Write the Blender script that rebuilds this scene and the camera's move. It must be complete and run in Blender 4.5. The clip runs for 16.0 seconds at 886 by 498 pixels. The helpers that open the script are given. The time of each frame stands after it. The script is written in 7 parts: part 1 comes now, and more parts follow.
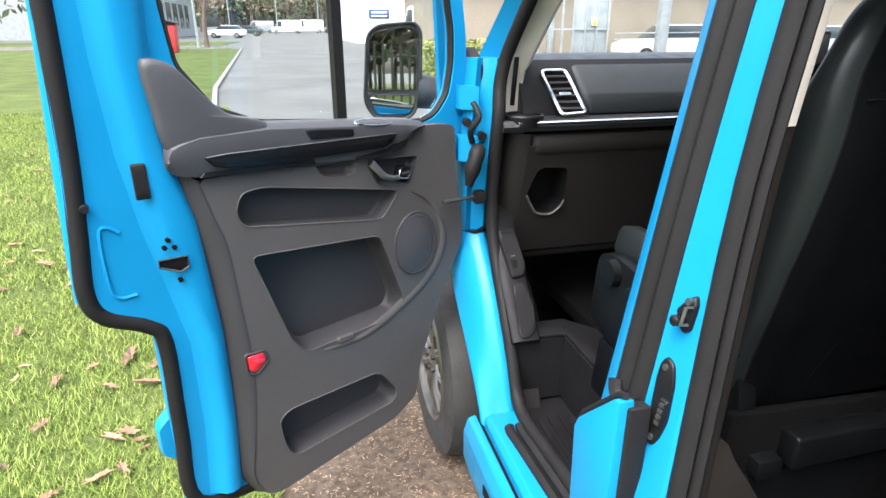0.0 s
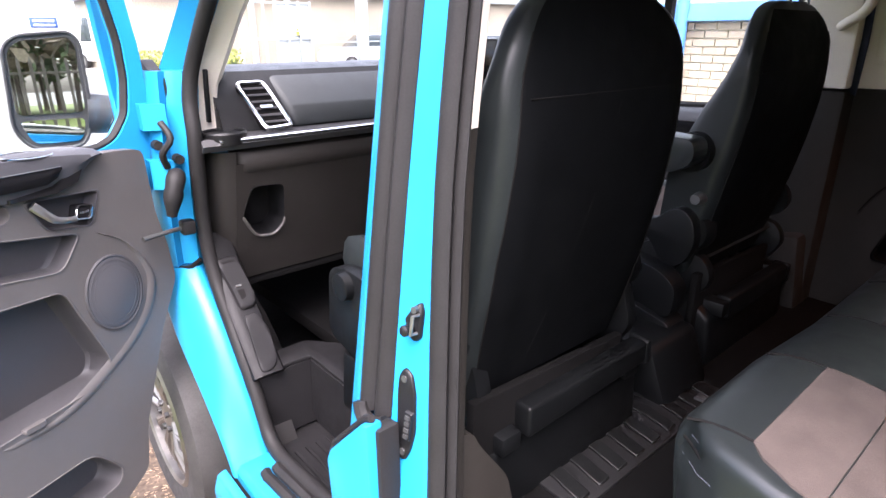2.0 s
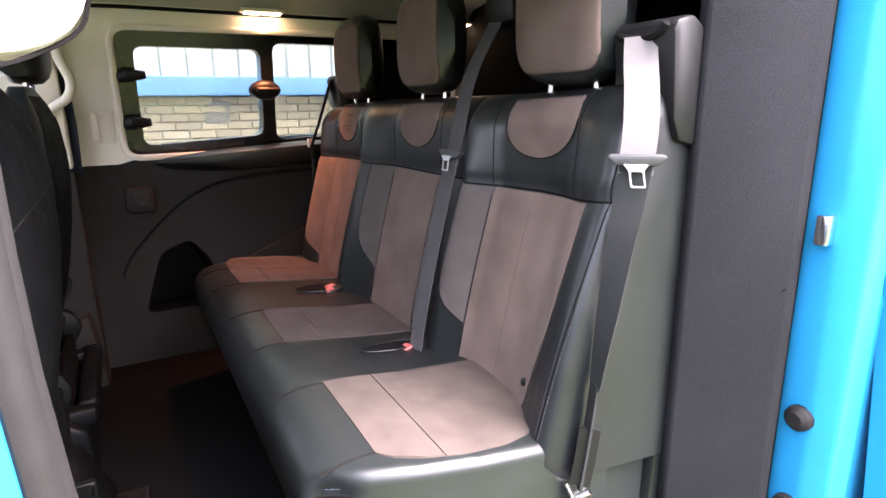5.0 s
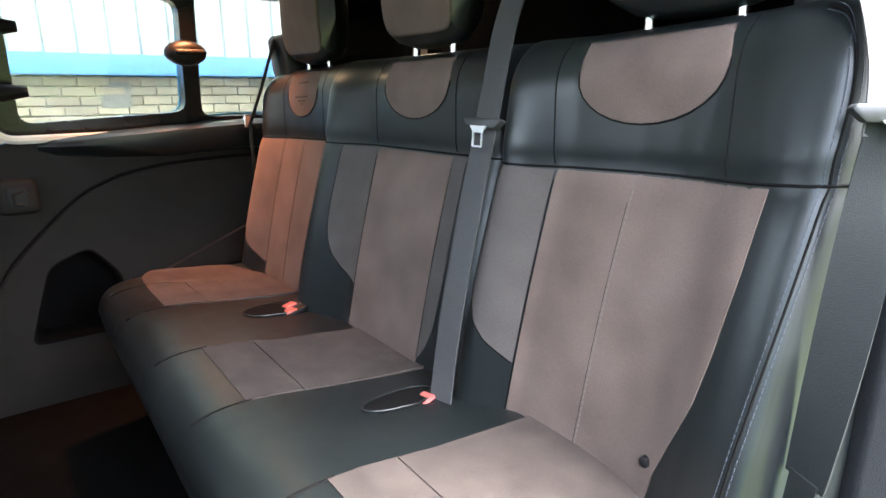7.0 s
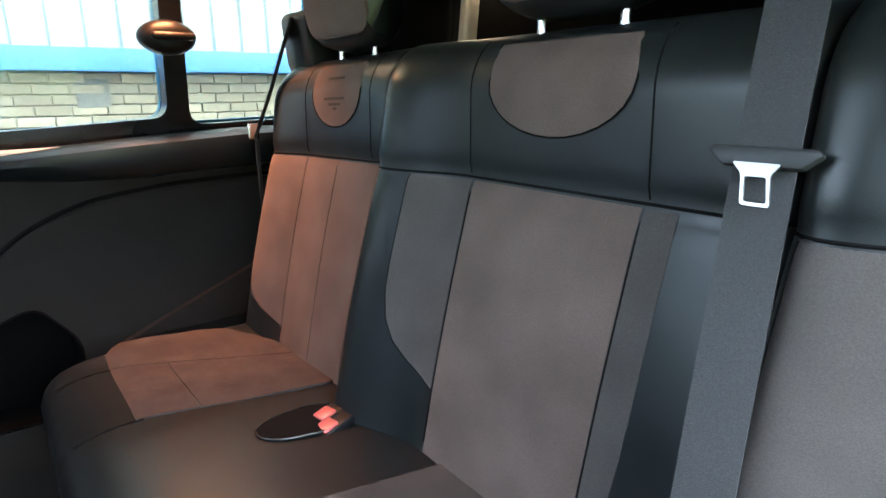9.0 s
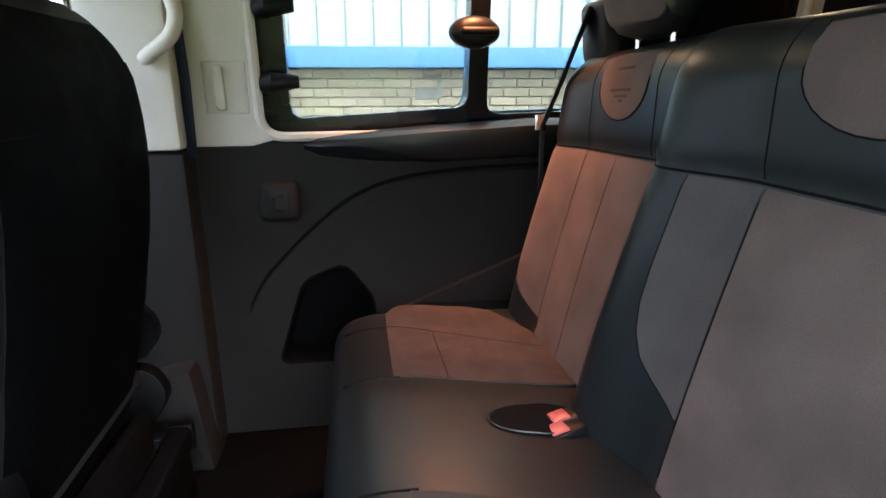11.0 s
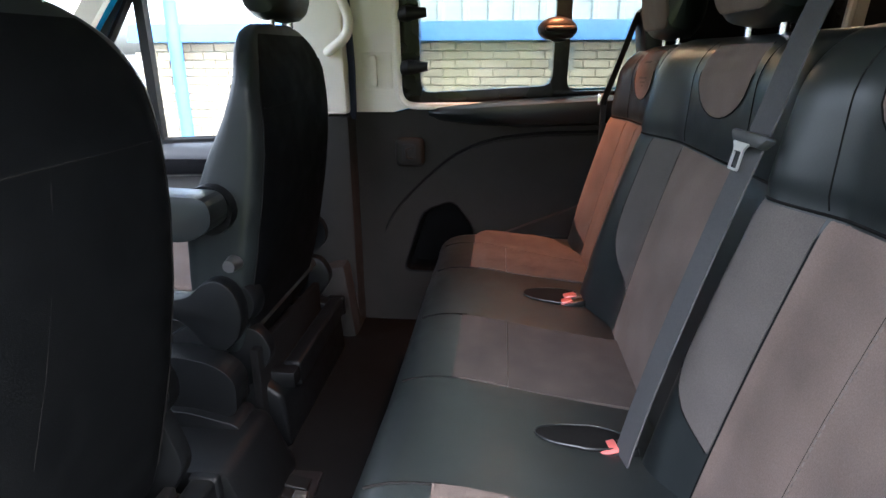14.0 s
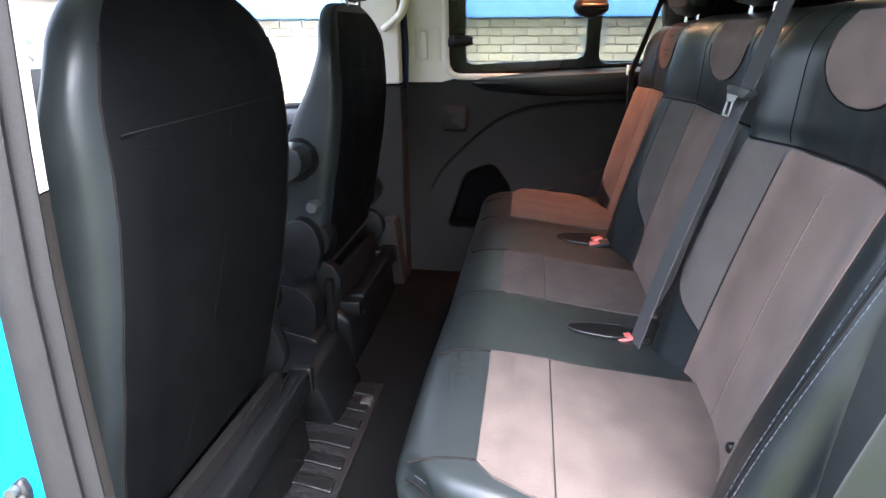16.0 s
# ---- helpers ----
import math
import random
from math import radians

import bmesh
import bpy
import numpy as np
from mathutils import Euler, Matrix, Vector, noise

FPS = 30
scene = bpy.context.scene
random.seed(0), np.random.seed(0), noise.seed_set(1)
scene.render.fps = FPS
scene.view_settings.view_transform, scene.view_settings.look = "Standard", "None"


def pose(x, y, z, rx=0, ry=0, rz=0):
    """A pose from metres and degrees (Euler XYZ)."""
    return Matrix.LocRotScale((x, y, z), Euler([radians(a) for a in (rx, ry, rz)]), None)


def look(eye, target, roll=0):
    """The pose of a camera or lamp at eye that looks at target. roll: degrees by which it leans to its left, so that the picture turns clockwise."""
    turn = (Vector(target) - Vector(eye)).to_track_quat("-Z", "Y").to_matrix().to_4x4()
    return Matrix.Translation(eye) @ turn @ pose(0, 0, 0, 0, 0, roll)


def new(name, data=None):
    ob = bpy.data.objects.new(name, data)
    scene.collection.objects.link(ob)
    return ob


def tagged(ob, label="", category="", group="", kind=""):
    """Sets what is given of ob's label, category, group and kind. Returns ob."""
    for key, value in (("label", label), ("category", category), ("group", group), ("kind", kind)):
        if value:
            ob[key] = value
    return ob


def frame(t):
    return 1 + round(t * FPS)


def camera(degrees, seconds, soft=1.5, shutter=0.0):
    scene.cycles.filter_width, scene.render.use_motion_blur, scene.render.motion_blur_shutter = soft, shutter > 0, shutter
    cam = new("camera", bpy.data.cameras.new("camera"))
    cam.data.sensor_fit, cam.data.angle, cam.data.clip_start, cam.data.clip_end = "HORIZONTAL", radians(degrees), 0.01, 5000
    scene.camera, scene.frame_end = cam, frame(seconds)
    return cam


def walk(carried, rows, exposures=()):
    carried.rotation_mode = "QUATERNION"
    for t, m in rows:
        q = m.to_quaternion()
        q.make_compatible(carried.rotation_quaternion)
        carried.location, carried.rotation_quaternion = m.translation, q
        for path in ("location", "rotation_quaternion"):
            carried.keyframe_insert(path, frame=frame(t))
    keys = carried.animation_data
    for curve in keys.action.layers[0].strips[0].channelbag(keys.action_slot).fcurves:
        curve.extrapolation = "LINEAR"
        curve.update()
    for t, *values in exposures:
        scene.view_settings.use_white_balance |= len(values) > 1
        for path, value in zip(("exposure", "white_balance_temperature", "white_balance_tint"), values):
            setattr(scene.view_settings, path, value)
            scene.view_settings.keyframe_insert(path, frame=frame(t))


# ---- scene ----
cam = camera(74.4, 16.0)
METRES, EYE, TILT, LEAN, TURN = 2.5, 1.48, -21.0, 0.0, -14.0
ROWS = [
    (0.0, 0.0, 0.0, 0.0, -0.0, 0.0, 0.0),
    (0.5, 0.0017, -0.0067, -0.0021, -1.01, -0.08, 0.27),
    (1.0, 0.0051, -0.0131, -0.0019, -4.87, -0.01, 1.73),
    (1.5, 0.0137, -0.0026, -0.0006, -13.09, -0.3, 4.94),
    (2.0, 0.0202, 0.0231, 0.0081, -25.05, -1.29, 9.47),
    (2.5, 0.0033, 0.0519, 0.0229, -40.34, -3.43, 14.28),
    (3.0, -0.0191, 0.0786, 0.0542, -59.19, -7.21, 18.45),
    (3.5, -0.0152, 0.1138, 0.0525, -75.7, -10.43, 20.72),
    (4.0, -0.0275, 0.1437, 0.0682, -89.15, -14.47, 21.31),
    (4.5, -0.0485, 0.1754, 0.0825, -99.37, -17.54, 21.05),
    (7.0, 0.1174, 0.2123, 0.0678, -114.32, -23.61, 19.56),
    (7.5, 0.1759, 0.2173, 0.07, -116.36, -24.67, 18.84),
    (8.0, 0.2274, 0.218, 0.0706, -117.28, -24.92, 18.68),
    (8.5, 0.2791, 0.2138, 0.0684, -116.68, -24.58, 19.07),
    (9.0, 0.3115, 0.2085, 0.068, -115.37, -24.21, 19.43),
    (9.5, 0.3319, 0.2022, 0.0671, -109.91, -22.27, 20.15),
    (10.0, 0.3405, 0.2022, 0.062, -99.57, -18.57, 20.95),
    (12.5, 0.2441, 0.1482, 0.0438, -74.37, -11.71, 20.54),
    (13.0, 0.2132, 0.1297, 0.0414, -72.59, -11.56, 20.37),
    (13.5, 0.1777, 0.1068, 0.0429, -70.66, -11.35, 20.19),
    (14.0, 0.1425, 0.0969, 0.0435, -69.09, -11.36, 19.96),
    (14.5, 0.0987, 0.0821, 0.0414, -68.49, -11.78, 19.93),
    (15.0, 0.0709, 0.0689, 0.0433, -68.34, -12.18, 20.0),
    (15.5, 0.0583, 0.0728, 0.037, -68.02, -12.34, 19.93),
    (16.0, 0.046, 0.0846, 0.0369, -66.26, -12.39, 19.66),
]
walk(cam, [(t, pose(-1.41, -0.6, EYE, TILT, LEAN, TURN) @ pose(METRES * x, METRES * y, METRES * z, 90 + pitch, roll, yaw)) for t, x, y, z, yaw, pitch, roll in ROWS],
     [(0.0, 1.38, 6250, 11), (1.0, 1.50, 6100, 13), (2.0, 2.28, 6300, 24), (3.0, 3.02, 6500, 26), (4.5, 3.24, 6550, 26), (7.0, 3.60, 6100, 9), (8.5, 3.66, 5650, 2), (10.0, 3.36, 5800, 8), (12.5, 3.12, 5900, 11), (14.0, 3.12, 5950, 12), (15.0, 3.25, 5850, 14), (16.0, 3.35, 5850, 15)])

# ---- light ----
world = bpy.data.worlds.new("overcast_sky")
scene.world = world
world.use_nodes = True
wn = world.node_tree.nodes
sky = wn.new("ShaderNodeTexSky")
sky.sky_type = "NISHITA"
sky.sun_disc = False
sky.sun_elevation = radians(61)
sky.sun_rotation = radians(225)
sky.air_density, sky.dust_density, sky.ozone_density = 1.0, 6.0, 1.0
haze = wn.new("ShaderNodeHueSaturation")
haze.inputs["Saturation"].default_value = 0.45
world.node_tree.links.new(sky.outputs[0], haze.inputs["Color"])
world.node_tree.links.new(haze.outputs[0], wn["Background"].inputs["Color"])
wn["Background"].inputs["Strength"].default_value = 0.36

sun = new("sun", bpy.data.lights.new("sun", "SUN"))
sun.data.energy, sun.data.angle, sun.data.color = 0.5, radians(100), (1.0, 0.98, 0.95)
sun.matrix_world = look((-3.0, -3.0, 7.6), (0, 0, 0))


# ---- materials ----
def material(name, color, rough=0.5, metal=0.0, grain=0.0, grain_size=200.0, stain=0.0, stain_size=3.0,
             bump=0.0, bump_size=300.0, coat=0.0, sheen=0.0, spec=0.5, vary=0.0):
    """A surface with fine grain, larger stains and a fine relief, all in metres of the place."""
    m = bpy.data.materials.new(name)
    m.use_nodes = True
    nt = m.node_tree
    b = nt.nodes["Principled BSDF"]
    b.inputs["Base Color"].default_value = (*color, 1)
    b.inputs["Roughness"].default_value = rough
    b.inputs["Metallic"].default_value = metal
    b.inputs["Coat Weight"].default_value = coat
    b.inputs["Coat Roughness"].default_value = 0.05
    b.inputs["Sheen Weight"].default_value = sheen
    b.inputs["Sheen Roughness"].default_value = 0.4
    b.inputs["Specular IOR Level"].default_value = spec
    geo = nt.nodes.new("ShaderNodeNewGeometry")
    last = None

    def noise_at(size, detail):
        n = nt.nodes.new("ShaderNodeTexNoise")
        n.inputs["Scale"].default_value = size
        n.inputs["Detail"].default_value = detail
        nt.links.new(geo.outputs["Position"], n.inputs["Vector"])
        return n

    def scaled(src, amount, base):
        mr = nt.nodes.new("ShaderNodeMapRange")
        mr.inputs["From Min"].default_value, mr.inputs["From Max"].default_value = 0.3, 0.7
        mr.inputs["To Min"].default_value, mr.inputs["To Max"].default_value = base - amount, base + amount
        nt.links.new(src, mr.inputs["Value"])
        return mr.outputs[0]

    factors = []
    if grain:
        factors.append(scaled(noise_at(grain_size, 3).outputs["Fac"], grain, 1.0))
    if stain:
        factors.append(scaled(noise_at(stain_size, 5).outputs["Fac"], stain, 1.0))
    if vary:
        info = nt.nodes.new("ShaderNodeObjectInfo")
        mr = nt.nodes.new("ShaderNodeMapRange")
        mr.inputs["To Min"].default_value, mr.inputs["To Max"].default_value = 1 - vary, 1 + vary
        nt.links.new(info.outputs["Random"], mr.inputs["Value"])
        factors.append(mr.outputs[0])
    if factors:
        prev = None
        for f in factors:
            mx = nt.nodes.new("ShaderNodeMix")
            mx.data_type, mx.blend_type = "RGBA", "MULTIPLY"
            mx.inputs["Factor"].default_value = 1.0
            if prev is None:
                mx.inputs["A"].default_value = (*color, 1)
            else:
                nt.links.new(prev, mx.inputs["A"])
            nt.links.new(f, mx.inputs["B"])
            prev = mx.outputs["Result"]
        nt.links.new(prev, b.inputs["Base Color"])
    if stain:
        nt.links.new(scaled(noise_at(stain_size * 4, 4).outputs["Fac"], rough * 0.14, rough), b.inputs["Roughness"])
    if bump:
        bp = nt.nodes.new("ShaderNodeBump")
        bp.inputs["Strength"].default_value = bump
        bp.inputs["Distance"].default_value = 0.001
        nt.links.new(noise_at(bump_size, 2).outputs["Fac"], bp.inputs["Height"])
        nt.links.new(bp.outputs[0], b.inputs["Normal"])
    return m


def glass_material(name, tint, gloss=0.9):
    m = bpy.data.materials.new(name)
    m.use_nodes = True
    nt = m.node_tree
    nt.nodes.remove(nt.nodes["Principled BSDF"])
    tr, gl, lw, pw, mx = (nt.nodes.new(k) for k in ("ShaderNodeBsdfTransparent", "ShaderNodeBsdfGlossy", "ShaderNodeLayerWeight", "ShaderNodeMath", "ShaderNodeMixShader"))
    fr = nt.nodes.new("ShaderNodeMath")
    tr.inputs["Color"].default_value = (*tint, 1)
    gl.inputs["Roughness"].default_value = 0.01
    lw.inputs["Blend"].default_value = 0.5
    pw.operation, pw.inputs[1].default_value = "POWER", 5.0
    fr.operation = "MULTIPLY_ADD"
    fr.inputs[1].default_value, fr.inputs[2].default_value = 0.9, 0.03
    nt.links.new(lw.outputs["Facing"], pw.inputs[0])
    nt.links.new(pw.outputs[0], fr.inputs[0])
    nt.links.new(fr.outputs[0], mx.inputs["Fac"])
    nt.links.new(tr.outputs[0], mx.inputs[1])
    nt.links.new(gl.outputs[0], mx.inputs[2])
    nt.links.new(mx.outputs[0], nt.nodes["Material Output"].inputs["Surface"])
    return m


def glow(name, color, strength):
    m = bpy.data.materials.new(name)
    m.use_nodes = True
    b = m.node_tree.nodes["Principled BSDF"]
    b.inputs["Base Color"].default_value = (*color, 1)
    b.inputs["Emission Color"].default_value = (*color, 1)
    b.inputs["Emission Strength"].default_value = strength
    return m


PAINT = material("blue_paint", (0.0086, 0.192, 0.385), 0.32, coat=0.05, spec=0.16, stain=0.05, stain_size=6)
FELT = material("black_felt", (0.0165, 0.0170, 0.0190), 1.0, spec=0.05, grain=0.3, grain_size=700, stain=0.2, stain_size=4, bump=0.6, bump_size=700)
GREY_TRIM = material("grey_door_plastic", (0.056, 0.052, 0.050), 0.55, grain=0.12, grain_size=900, stain=0.08, stain_size=5, bump=0.35, bump_size=900)
ROLL = material("dark_grey_soft_trim", (0.044, 0.044, 0.048), 0.5, spec=0.4, grain=0.15, grain_size=900, stain=0.1, stain_size=5, bump=0.35, bump_size=800)
CHARCOAL = material("charcoal_plastic", (0.031, 0.030, 0.032), 0.5, spec=0.4, grain=0.15, grain_size=900, stain=0.12, stain_size=5, bump=0.35, bump_size=800)
STEP_PLASTIC = material("step_plastic", (0.0095, 0.0092, 0.0098), 0.5, spec=0.14, grain=0.2, grain_size=600, stain=0.25, stain_size=7, bump=0.3, bump_size=700)
DASH_LOW = material("brown_dash_plastic", (0.0135, 0.0118, 0.0108), 0.6, spec=0.25, grain=0.15, grain_size=700, stain=0.12, stain_size=4, bump=0.3, bump_size=700)
DARK_TRIM = material("dark_plastic", (0.0063, 0.0063, 0.0069), 0.42, spec=0.26, grain=0.15, grain_size=900, stain=0.12, stain_size=5, bump=0.35, bump_size=800)
SLATE = material("slate_soft_trim", (0.017, 0.020, 0.0215), 0.5, spec=0.4, grain=0.12, grain_size=900, stain=0.1, stain_size=4, bump=0.35, bump_size=800)
BROWN_TRIM = material("brown_grey_panel", (0.0180, 0.0160, 0.0140), 0.7, spec=0.16, grain=0.15, grain_size=700, stain=0.12, stain_size=4, bump=0.3, bump_size=700)
RUBBER = material("black_rubber", (0.0105, 0.0100, 0.0100), 0.6, spec=0.18, grain=0.15, grain_size=400, stain=0.15, stain_size=9, bump=0.2, bump_size=500)
GLOSS_BLACK = material("gloss_black", (0.008, 0.008, 0.009), 0.22, spec=0.3, stain=0.1)
LEATHER = material("black_leather", (0.0095, 0.0118, 0.0122), 0.34, spec=0.46, grain=0.12, grain_size=700, stain=0.15, stain_size=6, bump=0.12, bump_size=650)
SUEDE = material("brown_grey_suede", (0.114, 0.084, 0.072), 0.95, spec=0.2, grain=0.13, grain_size=700, stain=0.2, stain_size=12, bump=0.4, bump_size=900, sheen=0.04)
SUEDE_SIDE = material("grey_side_suede", (0.068, 0.060, 0.056), 0.9, spec=0.2, grain=0.13, grain_size=700, stain=0.15, stain_size=14, bump=0.4, bump_size=900, sheen=0.03)
# cushion suede: smudges, plus a darker base that stands in for shade
SUEDE_DIMMED = material("soiled_dimmed_suede", (0.051, 0.040, 0.0352), 0.95, spec=0.2, grain=0.13, grain_size=700, stain=0.24, stain_size=19, bump=0.4, bump_size=900, sheen=0.03)
# rear of the front seats: matte cloth with shade put into its colour
SHADED_SEAT_CLOTH = material("matte_shaded_back_cloth", (0.0017, 0.0020, 0.0024), 0.72, spec=0.06, grain=0.25, grain_size=900, stain=0.15, stain_size=5, bump=0.3, bump_size=900)
SEAT_BACK = material("black_seat_leather", (0.0100, 0.0125, 0.0130), 0.40, spec=0.30, grain=0.2, grain_size=900, stain=0.15, stain_size=5, bump=0.12, bump_size=700)
BEIGE = material("beige_trim", (0.7, 0.65, 0.5625), 0.65, grain=0.06, grain_size=800, stain=0.06, stain_size=4, bump=0.3, bump_size=700)
LINING = material("headlining", (0.45, 0.4375, 0.4), 0.95, grain=0.08, grain_size=900, stain=0.06, bump=0.4, bump_size=800)
WEBBING = material("belt_webbing", (0.0562, 0.0562, 0.0575), 0.8, spec=0.12, grain=0.2, grain_size=900, stain=0.1, bump=0.5, bump_size=1200)
# daylit and shaded copies of the webbing, for the belt by the door
LIT_WEBBING = material("lit_belt_webbing", (0.105, 0.10, 0.10), 0.8, spec=0.12, grain=0.2, grain_size=900, stain=0.1, bump=0.5, bump_size=1200)
SHADED_WEBBING = material("shaded_belt_webbing", (0.016, 0.018, 0.018), 0.8, spec=0.2, grain=0.2, grain_size=900, stain=0.1, bump=0.5, bump_size=1200)
SEAT_PLASTIC = material("black_seat_plastic", (0.0036, 0.0040, 0.0044), 0.40, spec=0.15, grain=0.15, grain_size=900, stain=0.15, stain_size=6, bump=0.3, bump_size=800)
SIDE_LEATHER = material("black_side_leather", (0.0085, 0.0100, 0.0110), 0.38, spec=0.42, grain=0.12, grain_size=700, stain=0.15, stain_size=6, bump=0.12, bump_size=650)
PIPING = material("seat_thread", (0.045, 0.050, 0.062), 0.8, spec=0.2, grain=0.1)
SEAM = material("dark_seam", (0.0054, 0.005, 0.005), 0.9, spec=0.1)
CHROME = material("satin_chrome", (0.75, 0.75, 0.76), 0.2, metal=1.0, stain=0.05)
STEEL = material("dark_steel", (0.12, 0.12, 0.12), 0.4, metal=0.8, stain=0.2)
RED = material("red_plastic", (0.55, 0.12, 0.11), 0.35, stain=0.05)
RED_LENS = material("red_lens", (0.45, 0.01, 0.02), 0.12, coat=1.0)
TYRE = material("tyre_rubber", (0.025, 0.024, 0.023), 0.8, grain=0.2, stain=0.25, stain_size=8, bump=0.4, bump_size=300)
ALLOY = material("alloy_wheel", (0.24, 0.23, 0.22), 0.35, metal=0.9, stain=0.25, stain_size=14)
MAT = material("rubber_floor", (0.008, 0.008, 0.0086), 0.45, spec=0.3, grain=0.2, grain_size=400, stain=0.25, stain_size=7, bump=0.4, bump_size=400)
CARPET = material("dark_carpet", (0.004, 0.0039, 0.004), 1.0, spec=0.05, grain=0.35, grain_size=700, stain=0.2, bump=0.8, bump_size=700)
GLASS = glass_material("clear_glass", (0.93, 0.96, 0.95))
TINTED = glass_material("window_glass", (0.45, 0.485, 0.46))
CAR_GLASS = material("car_glass", (0.03, 0.04, 0.045), 0.08, stain=0.1)
MIRROR = material("mirror_silver", (0.9, 0.9, 0.9), 0.01, metal=1.0)
LAMP_GLOW = glow("lamp_lens", (1.0, 0.72, 0.42), 3.8)

# ---- mesh helpers ----
def mesh_of(name, bm):
    bmesh.ops.recalc_face_normals(bm, faces=bm.faces[:])
    me = bpy.data.meshes.new(name)
    bm.to_mesh(me)
    bm.free()
    return me


def smooth(me, degrees=38):
    for p in me.polygons:
        p.use_smooth = True
    me.set_sharp_from_angle(angle=radians(degrees))


def thing(name, base, label, category, group="", kind=""):
    ob = new(name)
    ob.location = base
    ob.empty_display_size = 0.1
    return tagged(ob, label, category, group, kind)


def part(name, bm, mat, parent=None, label="", soft=True):
    """Links a bmesh, given in world coordinates, as one mesh object under a thing or a part."""
    me = mesh_of(name, bm)
    if soft:
        smooth(me)
    me.materials.append(mat)
    ob = new(name, me)
    if parent is not None:
        ob.parent = parent
        if parent.type == "EMPTY":
            ob.matrix_parent_inverse = Matrix.Translation(-parent.location)
    if label:
        tagged(ob, label)
    return ob


def rbox(x0, x1, y0, y1, z0, z1, r=0.005, seg=2, bm=None):
    """A box with rounded edges."""
    out = bm or bmesh.new()
    one = bmesh.new()
    bmesh.ops.create_cube(one, size=1)
    bmesh.ops.transform(one, verts=one.verts, matrix=Matrix.Translation(((x0 + x1) / 2, (y0 + y1) / 2, (z0 + z1) / 2)) @ Matrix.Diagonal((abs(x1 - x0), abs(y1 - y0), abs(z1 - z0), 1)))
    if r > 0:
        bmesh.ops.bevel(one, geom=one.edges[:], offset=min(r, 0.49 * min(abs(x1 - x0), abs(y1 - y0), abs(z1 - z0))), segments=seg, profile=0.5, affect="EDGES")
    merge(out, one)
    return out


def merge(out, one, m=None):
    if m is not None:
        bmesh.ops.transform(one, verts=one.verts, matrix=m)
    me = bpy.data.meshes.new("tmp")
    one.to_mesh(me)
    one.free()
    out.from_mesh(me)
    bpy.data.meshes.remove(me)
    return out


def prism(outline, d0, d1, axis="x", r=0.0, seg=2):
    """A polygon pushed along an axis. Its pairs are the two other axes in order (x: y z, y: x z, z: x y)."""
    bm = bmesh.new()

    def at(p, d):
        return {"x": (d, p[0], p[1]), "y": (p[0], d, p[1]), "z": (p[0], p[1], d)}[axis]
    a = [bm.verts.new(at(p, d0)) for p in outline]
    b = [bm.verts.new(at(p, d1)) for p in outline]
    bm.faces.new(a)
    bm.faces.new(b[::-1])
    n = len(outline)
    for i in range(n):
        bm.faces.new((a[i], b[i], b[(i + 1) % n], a[(i + 1) % n]))
    bmesh.ops.recalc_face_normals(bm, faces=bm.faces[:])
    if r:
        bmesh.ops.bevel(bm, geom=bm.edges[:], offset=r, segments=seg, profile=0.5, affect="EDGES", clamp_overlap=True)
    return bm


def loft(rings, closed=True, caps=True, bm=None):
    """Skin through rings of equal count."""
    bm = bm or bmesh.new()
    vs = [[bm.verts.new(p) for p in ring] for ring in rings]
    n = len(rings[0])
    for a, b in zip(vs, vs[1:]):
        for i in range(n if closed else n - 1):
            j = (i + 1) % n
            bm.faces.new((a[i], a[j], b[j], b[i]))
    if caps and closed:
        bm.faces.new(vs[0])
        bm.faces.new(vs[-1][::-1])
    return bm


def tube(points, r, sides=10, flat=1.0, bm=None, closed=False):
    """A round bar along points; flat squeezes it along its second axis."""
    pts = [Vector(p) for p in points]
    rings = []
    up = None
    for i, p in enumerate(pts):
        t = (pts[(i + 1) % len(pts) if closed else min(i + 1, len(pts) - 1)] - pts[i - 1 if closed else max(i - 1, 0)]).normalized()
        if up is None:
            up = t.orthogonal().normalized()
        up = (up - t * up.dot(t)).normalized()
        side = t.cross(up)
        rr = r[i] if isinstance(r, (list, tuple)) else r
        rings.append([p + rr * (math.cos(k * math.tau / sides) * up + flat * math.sin(k * math.tau / sides) * side) for k in range(sides)])
    if closed:
        rings.append(rings[0])
        out = loft(rings, caps=False, bm=bm)
        bmesh.ops.remove_doubles(out, verts=out.verts[:], dist=1e-6)
        return out
    return loft(rings, bm=bm)


def ribbon(points, width, thick, across, bm=None, twist=None):
    """A flat strap along points; across is its width direction, which may turn towards twist."""
    pts = [Vector(p) for p in points]
    a0, a1 = Vector(across).normalized(), Vector(twist or across).normalized()
    rings = []
    for i, p in enumerate(pts):
        t = (pts[min(i + 1, len(pts) - 1)] - pts[max(i - 1, 0)]).normalized()
        a = a0.lerp(a1, i / (len(pts) - 1))
        s = (a - t * a.dot(t)).normalized()
        n = t.cross(s)
        rings.append([p + s * width / 2 + n * thick / 2, p - s * width / 2 + n * thick / 2, p - s * width / 2 - n * thick / 2, p + s * width / 2 - n * thick / 2])
    return loft(rings, bm=bm)


